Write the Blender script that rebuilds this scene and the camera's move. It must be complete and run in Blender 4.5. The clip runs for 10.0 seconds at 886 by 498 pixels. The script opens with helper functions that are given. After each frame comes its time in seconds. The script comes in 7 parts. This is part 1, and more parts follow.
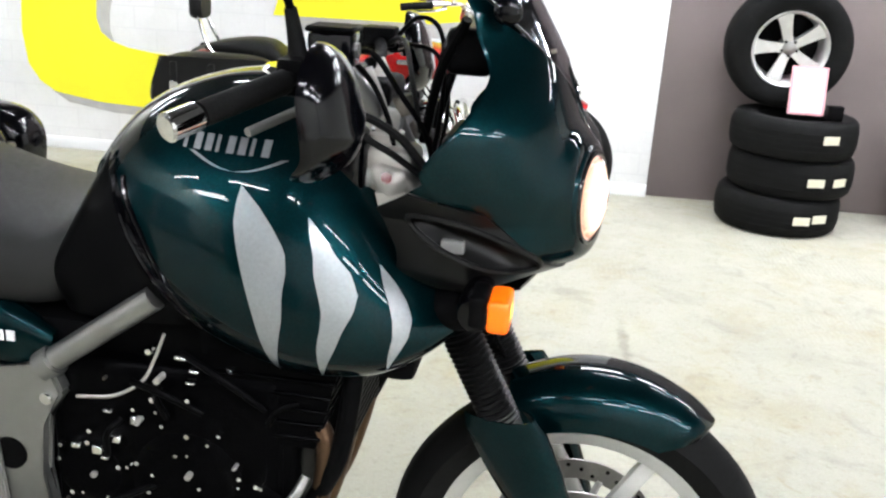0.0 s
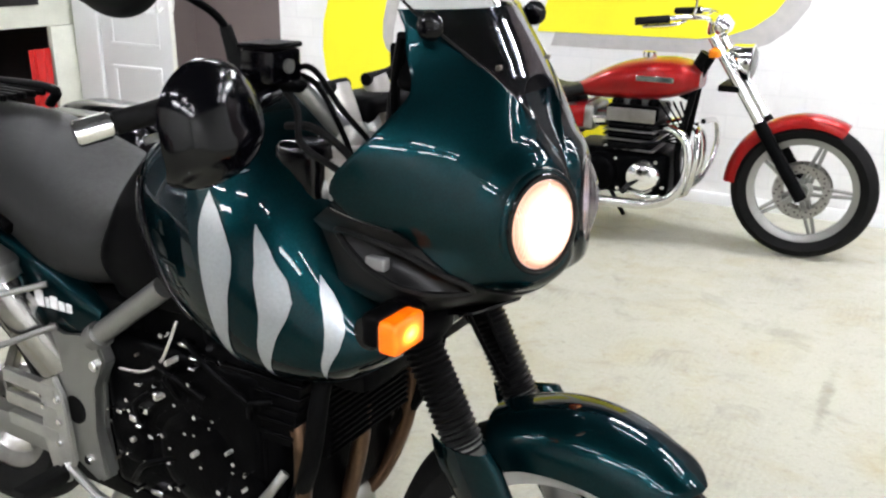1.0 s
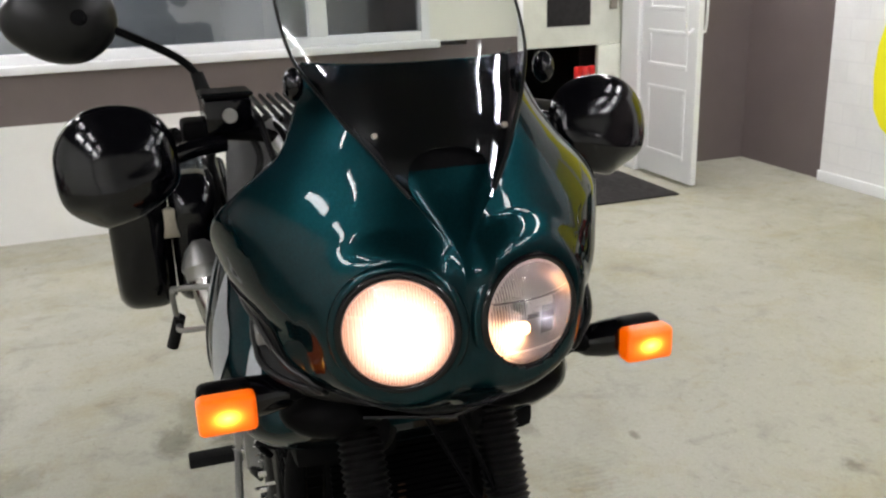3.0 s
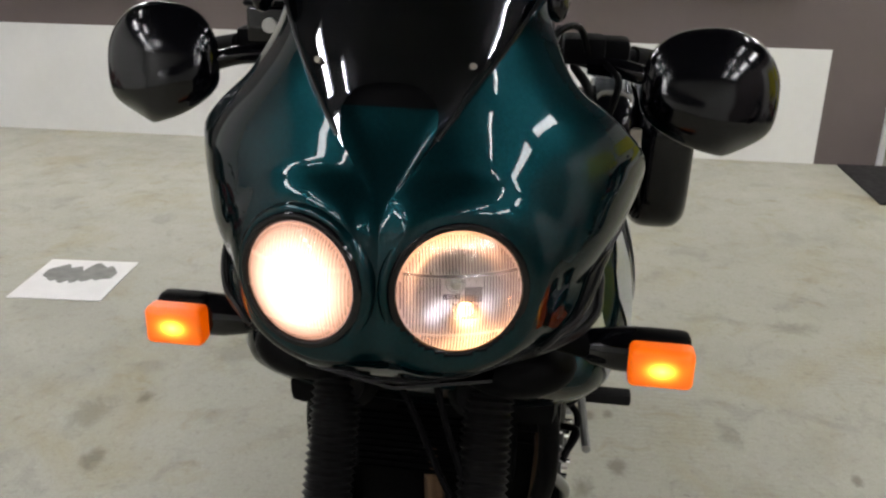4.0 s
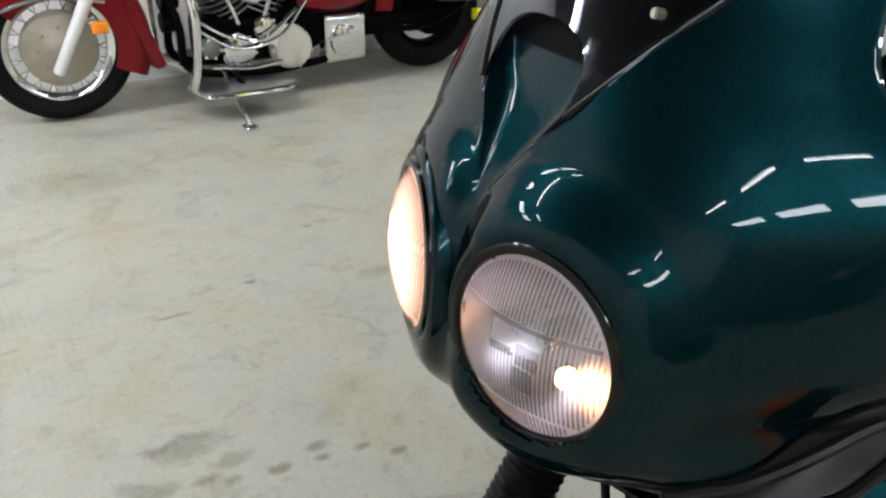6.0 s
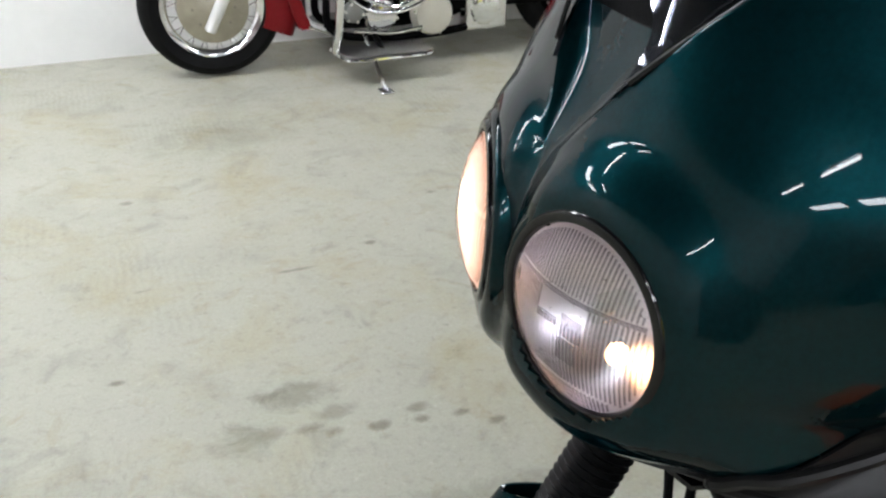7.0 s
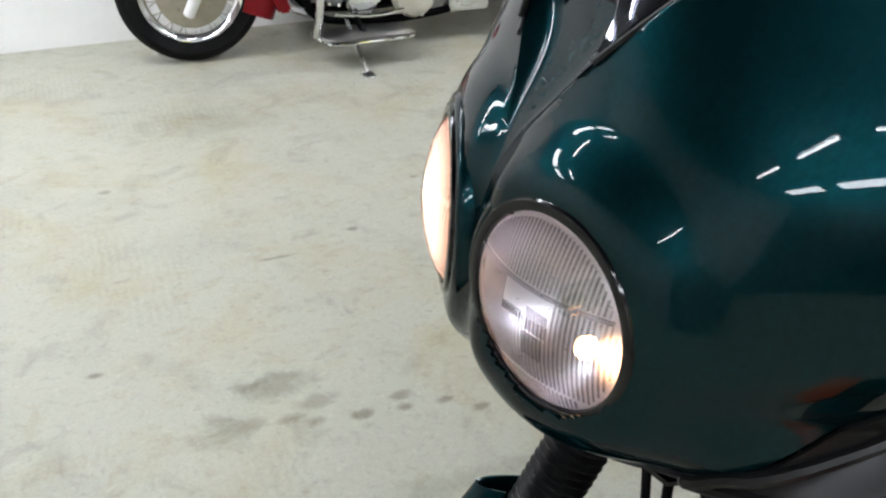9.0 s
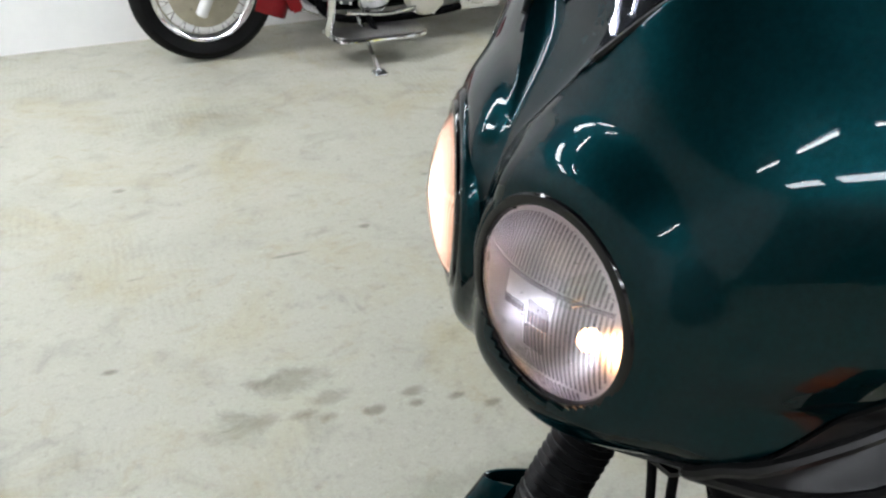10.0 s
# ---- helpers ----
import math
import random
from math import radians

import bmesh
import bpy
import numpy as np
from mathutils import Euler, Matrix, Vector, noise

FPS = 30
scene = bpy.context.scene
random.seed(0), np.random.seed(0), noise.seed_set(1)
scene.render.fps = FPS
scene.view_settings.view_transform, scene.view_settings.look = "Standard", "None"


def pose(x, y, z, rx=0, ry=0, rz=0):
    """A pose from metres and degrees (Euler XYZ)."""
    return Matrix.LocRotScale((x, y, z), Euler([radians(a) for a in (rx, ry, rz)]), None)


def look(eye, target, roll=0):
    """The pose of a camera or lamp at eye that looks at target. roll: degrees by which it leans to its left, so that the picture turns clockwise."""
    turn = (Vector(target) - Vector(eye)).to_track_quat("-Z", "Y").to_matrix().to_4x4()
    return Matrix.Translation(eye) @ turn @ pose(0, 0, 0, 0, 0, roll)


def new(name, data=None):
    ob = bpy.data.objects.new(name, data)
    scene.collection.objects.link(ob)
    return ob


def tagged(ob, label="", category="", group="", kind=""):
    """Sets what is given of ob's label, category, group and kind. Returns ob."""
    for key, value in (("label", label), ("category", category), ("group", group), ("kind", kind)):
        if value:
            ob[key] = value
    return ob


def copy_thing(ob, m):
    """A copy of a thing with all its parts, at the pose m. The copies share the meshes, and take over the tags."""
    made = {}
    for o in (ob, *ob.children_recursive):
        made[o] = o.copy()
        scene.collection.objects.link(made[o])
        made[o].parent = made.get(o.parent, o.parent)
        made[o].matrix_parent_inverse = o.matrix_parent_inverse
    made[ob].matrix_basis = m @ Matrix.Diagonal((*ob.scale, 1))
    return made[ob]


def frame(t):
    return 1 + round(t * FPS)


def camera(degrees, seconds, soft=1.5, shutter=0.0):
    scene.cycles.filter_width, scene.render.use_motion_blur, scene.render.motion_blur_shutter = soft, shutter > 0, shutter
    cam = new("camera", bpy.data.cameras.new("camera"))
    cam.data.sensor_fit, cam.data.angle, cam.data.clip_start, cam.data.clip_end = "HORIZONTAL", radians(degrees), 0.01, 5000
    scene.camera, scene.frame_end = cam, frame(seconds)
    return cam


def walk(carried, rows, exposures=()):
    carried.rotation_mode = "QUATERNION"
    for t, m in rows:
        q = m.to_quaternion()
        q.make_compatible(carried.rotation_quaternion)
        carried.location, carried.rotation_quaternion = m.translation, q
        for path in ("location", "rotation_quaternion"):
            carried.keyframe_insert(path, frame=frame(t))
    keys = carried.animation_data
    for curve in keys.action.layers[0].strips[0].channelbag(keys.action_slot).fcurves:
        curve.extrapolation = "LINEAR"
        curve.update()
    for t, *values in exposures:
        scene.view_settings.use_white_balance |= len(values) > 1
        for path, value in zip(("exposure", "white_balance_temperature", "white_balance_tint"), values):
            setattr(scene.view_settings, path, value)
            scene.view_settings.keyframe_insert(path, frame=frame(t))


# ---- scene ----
cam = camera(52.5, 10.0, soft=2.3)
EXPOSURES = [(0, 1.04, 6400, 8), (0.5, 0.62, 6450, 9), (1, 0.9, 6500, 10), (1.5, 0.66, 6550, 10), (2, 0.45, 6700, 10), (2.7, 0.58, 6800, 10), (3.8, 0.2, 6800, 10), (4.5, 0.52, 6600, 10), (5, 0.58, 6450, 9), (6, 0.38, 6400, 8), (7.5, 0.55, 6350, 7), (10, 0.58, 6300, 7)]
PATH = [
    (0, (-0.098, -1.434, 1.407), (-0.276, 0.447, 0.753), 3.5),
    (0.5, (0.207, -1.416, 1.424), (-0.322, 0.392, 0.752), 1.0),
    (1, (0.459, -1.232, 1.426), (-0.442, 0.431, 0.776), 0.7),
    (1.5, (0.699, -1.055, 1.443), (-0.534, 0.415, 0.881), -1.0),
    (2, (0.847, -0.91, 1.465), (-0.595, 0.357, 0.905), 1.4),
    (2.5, (0.901, -0.639, 1.46), (-0.745, 0.346, 0.895), 1.7),
    (2.7, (0.917, -0.527, 1.459), (-0.792, 0.332, 0.873), -0.2),
    (3.8, (0.883, 0.07, 1.41), (-0.995, 0.04, 0.723), 0.1),
    (4, (0.835, 0.15, 1.414), (-1.02, -0.04, 0.689), 1.1),
    (4.5, (0.714, 0.386, 1.4), (-1.004, -0.251, 0.597), 1.7),
    (5, (0.556, 0.473, 1.376), (-0.938, -0.533, 0.506), 1.7),
    (5.5, (0.415, 0.45, 1.378), (-0.869, -0.803, 0.494), 2.9),
    (6, (0.319, 0.482, 1.379), (-0.61, -1.03, 0.456), 1.2),
    (7.5, (0.267, 0.508, 1.368), (-0.368, -1.111, 0.381), 0.7),
    (8, (0.266, 0.499, 1.367), (-0.374, -1.115, 0.375), 0.5),
    (8.5, (0.261, 0.491, 1.363), (-0.385, -1.116, 0.364), 0.5),
    (9, (0.241, 0.488, 1.361), (-0.421, -1.106, 0.349), 0.3),
    (9.5, (0.239, 0.493, 1.368), (-0.424, -1.089, 0.34), 0.0),
    (10, (0.239, 0.499, 1.364), (-0.394, -1.103, 0.348), -0.4),
]
walk(cam, [(t, look(eye, target, roll)) for t, eye, target, roll in PATH], EXPOSURES)

# ---- world ----
scene.view_settings.exposure = 0.0
world = bpy.data.worlds.new("night_outside")
scene.world = world
world.use_nodes = True
world.node_tree.nodes["Background"].inputs[0].default_value = (0.02, 0.024, 0.03, 1)
world.node_tree.nodes["Background"].inputs[1].default_value = 0.3


# ---- materials ----
def mat(name, base, rough=0.5, metal=0.0, coat=0.0, var=0.12, scale=8.0, bump=0.0, bscale=120.0, emit=None, power=0.0, trans=0.0, rvar=0.1, ior=1.45, spec=0.5, coat_ior=1.5):
    """A surface with colour variation at two scales, roughness variation and a fine bump."""
    m = bpy.data.materials.new(name)
    m.use_nodes = True
    nt = m.node_tree
    b = nt.nodes["Principled BSDF"]
    b.inputs["Metallic"].default_value = metal
    b.inputs["IOR"].default_value = ior
    b.inputs["Coat Weight"].default_value = coat
    b.inputs["Specular IOR Level"].default_value = spec
    b.inputs["Coat Roughness"].default_value = 0.02
    b.inputs["Coat IOR"].default_value = coat_ior
    b.inputs["Transmission Weight"].default_value = trans
    co = nt.nodes.new("ShaderNodeTexCoord")
    n1 = nt.nodes.new("ShaderNodeTexNoise")
    n1.inputs["Scale"].default_value = scale
    n1.inputs["Detail"].default_value = 6
    n2 = nt.nodes.new("ShaderNodeTexNoise")
    n2.inputs["Scale"].default_value = scale * 9
    n2.inputs["Detail"].default_value = 3
    for n in (n1, n2):
        nt.links.new(co.outputs["Object"], n.inputs["Vector"])
    add = nt.nodes.new("ShaderNodeMath")
    add.operation = "MULTIPLY_ADD"
    add.inputs[1].default_value = 0.4
    nt.links.new(n2.outputs[0], add.inputs[0])
    nt.links.new(n1.outputs[0], add.inputs[2])
    ramp = nt.nodes.new("ShaderNodeMapRange")
    ramp.inputs[1].default_value, ramp.inputs[2].default_value = 0.35, 1.05
    ramp.inputs[3].default_value, ramp.inputs[4].default_value = 1 - var, 1 + var
    nt.links.new(add.outputs[0], ramp.inputs[0])
    mul = nt.nodes.new("ShaderNodeVectorMath")
    mul.operation = "SCALE"
    mul.inputs[0].default_value = base[:3]
    nt.links.new(ramp.outputs[0], mul.inputs["Scale"])
    nt.links.new(mul.outputs[0], b.inputs["Base Color"])
    rr = nt.nodes.new("ShaderNodeMapRange")
    rr.inputs[1].default_value, rr.inputs[2].default_value = 0.3, 0.7
    rr.inputs[3].default_value, rr.inputs[4].default_value = max(0.0, rough * (1 - rvar)), min(1.0, rough * (1 + rvar))
    nt.links.new(n2.outputs[0], rr.inputs[0])
    nt.links.new(rr.outputs[0], b.inputs["Roughness"])
    if bump:
        nb = nt.nodes.new("ShaderNodeTexNoise")
        nb.inputs["Scale"].default_value = bscale
        nb.inputs["Detail"].default_value = 4
        nt.links.new(co.outputs["Object"], nb.inputs["Vector"])
        bp = nt.nodes.new("ShaderNodeBump")
        bp.inputs["Strength"].default_value = bump
        bp.inputs["Distance"].default_value = 0.002
        nt.links.new(nb.outputs[0], bp.inputs["Height"])
        nt.links.new(bp.outputs[0], b.inputs["Normal"])
    if emit:
        b.inputs["Emission Color"].default_value = (*emit, 1)
        b.inputs["Emission Strength"].default_value = power
    return m


M_GREEN = mat("green_pearl_paint", (0.0014, 0.0145, 0.0175), 0.33, 0.8, coat=1.0, var=0.3, spec=0.04, coat_ior=1.23, scale=260, rvar=0.15)
M_GREEN.node_tree.nodes["Principled BSDF"].inputs["Specular Tint"].default_value = (0.04, 0.08, 0.08, 1)
M_BLACK = mat("black_plastic", (0.002, 0.002, 0.0022), 0.45, spec=0.035, var=0.2, bump=0.15, bscale=700)
M_GLOSS = mat("black_gloss_plastic", (0.001, 0.001, 0.0016), 0.12, spec=0.32, var=0.2, rvar=0.3)
M_RUBBER = mat("tyre_rubber", (0.006, 0.006, 0.006), 0.7, spec=0.1, var=0.25, scale=20, bump=0.2, bscale=300)
M_SEAT = mat("seat_vinyl", (0.017, 0.017, 0.0165), 0.55, spec=0.2, var=0.15, scale=12, bump=0.5, bscale=600)
M_ALU = mat("silver_alloy", (0.28, 0.28, 0.27), 0.38, 0.88, var=0.1, scale=14, bump=0.15, bscale=500)
M_CHROME = mat("chrome", (0.8, 0.8, 0.8), 0.09, 1.0, var=0.06, scale=10, rvar=0.5)
M_CAST = mat("pale_cast_alloy", (0.52, 0.5, 0.46), 0.42, 0.5, var=0.15, scale=25, bump=0.3, bscale=200)
M_HEADER = mat("browned_steel", (0.11, 0.066, 0.04), 0.42, 0.9, var=0.4, scale=14, bump=0.2)
M_BRUSHED = mat("polished_steel", (0.36, 0.35, 0.34), 0.15, 1.0, var=0.2, scale=12, rvar=0.5)
M_BRACKET = mat("satin_cast_alloy", (0.38, 0.375, 0.36), 0.36, 0.75, var=0.2, scale=20, bump=0.3, bscale=200)
M_STEEL = mat("worn_steel", (0.3, 0.27, 0.23), 0.4, 1.0, var=0.3, scale=18, bump=0.2)
M_ENGINE = mat("black_engine_paint", (0.0012, 0.0012, 0.0014), 0.3, 0.0, spec=0.025, var=0.4, scale=30, bump=0.4, bscale=160)
M_SILVER = mat("silver_decal", (0.27, 0.285, 0.295), 0.35, 0.45, coat=0.4, var=0.12, scale=180)
M_RIM = mat("cast_rim_silver", (0.6, 0.6, 0.58), 0.4, 0.5, var=0.12, scale=16)
M_DISC = mat("brake_disc_steel", (0.3, 0.29, 0.28), 0.3, 1.0, var=0.2, scale=30)
M_RED = mat("red_metallic_paint", (0.24, 0.006, 0.006), 0.3, 0.5, coat=1.0, spec=0.1, coat_ior=1.3, var=0.2, scale=220)
M_LEATHER = mat("black_leather", (0.007, 0.007, 0.007), 0.45, spec=0.2, var=0.3, scale=15, bump=0.5, bscale=260)
M_FORK = mat("white_fork", (0.7, 0.7, 0.69), 0.35, 0.2, var=0.06)
M_WHITE = mat("white_paint", (0.78, 0.78, 0.76), 0.6, var=0.05, scale=3, bump=0.15, bscale=60)
M_CREAM = mat("cream_paint", (0.8, 0.79, 0.7), 0.65, var=0.05, scale=2, bump=0.15, bscale=60)
M_BROWN = mat("brown_paint", (0.135, 0.108, 0.105), 0.55, var=0.1, scale=2.5, bump=0.2, bscale=50)
M_CEILING = mat("dark_ceiling_paint", (0.05, 0.05, 0.052), 0.8, var=0.2, scale=1.5)
# near-black: paints darkness onto passage and vestibule walls; also the dark mat and pane
M_DARK = mat("painted_gloom_and_mat", (0.010, 0.008, 0.008), 0.8, var=0.2, scale=3)
M_YELLOW = mat("yellow_print", (0.85, 0.78, 0.02), 0.55, var=0.05, scale=4)
M_GREYPRINT = mat("grey_print", (0.42, 0.41, 0.4), 0.6, var=0.12, scale=20)
M_PVC = mat("white_pvc", (0.8, 0.81, 0.82), 0.35, var=0.03, scale=4)
def lit_lamp_material(name, rim, middle, weak, strong, fall=1.0):
    """Lit lamp seen through its lens: brightest in the middle, warmer to the rim, with faint vertical flutes."""
    m = bpy.data.materials.new(name)
    m.use_nodes = True
    nt = m.node_tree
    b = nt.nodes["Principled BSDF"]
    b.inputs["Roughness"].default_value = 0.4
    co = nt.nodes.new("ShaderNodeTexCoord")
    gr = nt.nodes.new("ShaderNodeTexGradient")
    gr.gradient_type = "SPHERICAL"
    mp = nt.nodes.new("ShaderNodeMapping")
    mp.inputs["Location"].default_value = (0.0, -1.0, -1.0)
    mp.inputs["Scale"].default_value = (0.0, 2.0, 2.0)
    nt.links.new(co.outputs["Generated"], mp.inputs["Vector"])
    nt.links.new(mp.outputs[0], gr.inputs["Vector"])
    wv = nt.nodes.new("ShaderNodeTexWave")
    wv.bands_direction = "Y"
    wv.inputs["Scale"].default_value = 9.0
    wv.inputs["Distortion"].default_value = 1.5
    nt.links.new(co.outputs["Generated"], wv.inputs["Vector"])
    rp = nt.nodes.new("ShaderNodeValToRGB")
    rp.color_ramp.elements[0].color = (*rim, 1)
    rp.color_ramp.elements[1].position = 0.7
    rp.color_ramp.elements[1].color = (*middle, 1)
    nt.links.new(gr.outputs[1], rp.inputs[0])
    nt.links.new(rp.outputs[0], b.inputs["Emission Color"])
    mr = nt.nodes.new("ShaderNodeMapRange")
    mr.inputs[3].default_value, mr.inputs[4].default_value = weak, strong
    pw = nt.nodes.new("ShaderNodeMath")
    pw.operation = "POWER"
    pw.inputs[1].default_value = fall
    nt.links.new(gr.outputs[1], pw.inputs[0])
    nt.links.new(pw.outputs[0], mr.inputs[0])
    mw = nt.nodes.new("ShaderNodeMapRange")
    mw.inputs[3].default_value, mw.inputs[4].default_value = 0.8, 1.1
    nt.links.new(wv.outputs[1], mw.inputs[0])
    mu = nt.nodes.new("ShaderNodeMath")
    mu.operation = "MULTIPLY"
    nt.links.new(mr.outputs[0], mu.inputs[0])
    nt.links.new(mw.outputs[0], mu.inputs[1])
    nt.links.new(mu.outputs[0], b.inputs["Emission Strength"])
    return m


M_LAMP_ON = lit_lamp_material("headlamp_lit", (1.0, 0.50, 0.35), (1.0, 0.80, 0.64), 0.62, 5.6, 1.2)
M_LAMP_ON.node_tree.nodes["Principled BSDF"].inputs["Base Color"].default_value = (0.25, 0.12, 0.07, 1)
M_AMBER = lit_lamp_material("amber_lens_lit", (1.0, 0.115, 0.0), (1.0, 0.40, 0.04), 0.42, 11.0, 3.6)
M_AMBER.node_tree.nodes["Principled BSDF"].inputs["Base Color"].default_value = (0.70, 0.13, 0.0, 1)
M_BULB = mat("pilot_bulb", (1.0, 0.8, 0.5), 0.3, emit=(1.0, 0.50, 0.22), power=10.0)
M_REFLECT = mat("lamp_reflector", (0.70, 0.66, 0.69), 0.30, 1.0, var=0.1, scale=30)
M_TUBE = mat("fluorescent_tube", (0.9, 0.9, 0.9), 0.4, emit=(0.93, 0.94, 1.0), power=76.0)
M_DIFFUSER = mat("lit_diffuser", (0.9, 0.9, 0.9), 0.4, emit=(0.93, 0.94, 1.0), power=42.0)
M_PAPER = mat("white_paper", (0.75, 0.74, 0.72), 0.7, var=0.06, scale=12)
M_SMUDGE = mat("grey_smudge", (0.22, 0.22, 0.2), 0.8, var=0.3, scale=20)
M_TAG = mat("pale_label", (0.7, 0.66, 0.52), 0.6, var=0.1, scale=30)
M_PINK = mat("pink_print", (0.75, 0.35, 0.38), 0.6, var=0.05)
M_REDPLASTIC = mat("red_plastic", (0.5, 0.01, 0.01), 0.35, var=0.1)


def glass(name, tint=(0.95, 0.97, 0.96), rough=0.0, gloss=0.03):
    """Clear sheet: mostly straight through, with a Fresnel gloss."""
    m = bpy.data.materials.new(name)
    m.use_nodes = True
    nt = m.node_tree
    nt.nodes.remove(nt.nodes["Principled BSDF"])
    out = nt.nodes["Material Output"]
    tr = nt.nodes.new("ShaderNodeBsdfTransparent")
    tr.inputs[0].default_value = (*tint, 1)
    gl = nt.nodes.new("ShaderNodeBsdfGlossy")
    gl.inputs["Roughness"].default_value = 0.03 + rough
    lw = nt.nodes.new("ShaderNodeLayerWeight")
    pw = nt.nodes.new("ShaderNodeMath")
    pw.operation = "POWER"
    pw.inputs[1].default_value = 4.0
    nt.links.new(lw.outputs["Facing"], pw.inputs[0])
    fr = nt.nodes.new("ShaderNodeMath")
    fr.operation = "MULTIPLY_ADD"
    fr.inputs[1].default_value = 0.5
    fr.inputs[2].default_value = gloss
    nt.links.new(pw.outputs[0], fr.inputs[0])
    mx = nt.nodes.new("ShaderNodeMixShader")
    nt.links.new(fr.outputs[0], mx.inputs[0])
    nt.links.new(tr.outputs[0], mx.inputs[1])
    nt.links.new(gl.outputs[0], mx.inputs[2])
    nt.links.new(mx.outputs[0], out.inputs[0])
    return m


M_GLASS = glass("clear_glass", (0.93, 0.95, 0.94))
M_PANE = glass("window_glass", (0.8, 0.82, 0.85), gloss=0.13)
M_SCREEN = glass("clear_acrylic", (0.84, 0.86, 0.85))
M_SMOKE = glass("smoked_acrylic", (0.40, 0.41, 0.46), gloss=0.10)


SPOTS = [(-1.845, -0.173, 0.10), (-1.81, -0.33, 0.12), (-1.95, -0.05, 0.07), (-1.27, 1.05, 0.03), (-0.87, 1.54, 0.05), (-1.50, 0.353, 0.035), (-1.51, 0.41, 0.03), (-1.15, 0.322, 0.06), (-1.357, 0.28, 0.05), (-1.25, 0.42, 0.05), (-1.41, -0.97, 0.05), (-1.095, -0.984, 0.06), (-1.92, 0.265, 0.05),
         (-0.748, -2.154, 0.025), (-0.293, -1.024, 0.024), (-0.389, -1.014, 0.026), (-0.457, -0.96, 0.026), (-0.436, -1.878, 0.022), (-0.195, -1.036, 0.03), (0.258, -2.424, 0.03), (0.356, -1.409, 0.02)]
STAINS = [(-0.025, -1.215, 0.12, 0.060, 0.66), (0.10, -1.10, 0.08, 0.06, 0.64), (-0.12, -1.12, 0.05, 0.03, 0.72), (0.04, -1.235, 0.06, 0.03, 0.62), (-0.042, -1.081, 0.035, 0.022, 0.6), (-0.083, -1.052, 0.03, 0.02, 0.6), (0.266, -1.825, 0.032, 0.008, 0.72), (-1.84, -0.13, 0.17, 0.09, 0.62), (-1.99, -0.24, 0.16, 0.08, 0.72), (-1.68, -0.12, 0.12, 0.06, 0.7), (-0.13, -2.91, 0.36, 0.2, 0.82), (-0.3, -1.07, 0.03, 0.02, 0.6), (0.31, 1.72, 0.025, 0.28, 0.72),
          (-1.3, -1.1, 0.12, 0.06, 0.7), (-1.75, -0.8, 0.10, 0.12, 0.75), (-2.3, -0.9, 0.2, 0.1, 0.8), (-1.45, 0.75, 0.08, 0.04, 0.7), (-0.9, 0.9, 0.06, 0.03, 0.68), (-2.2, 1.1, 0.05, 0.12, 0.7),
          (-0.9, -1.75, 0.2, 0.05, 0.75), (0.1, 2.2, 0.12, 0.06, 0.8), (-1.0, 2.2, 0.3, 0.05, 0.75), (-0.35, -0.75, 0.3, 0.05, 0.8)]


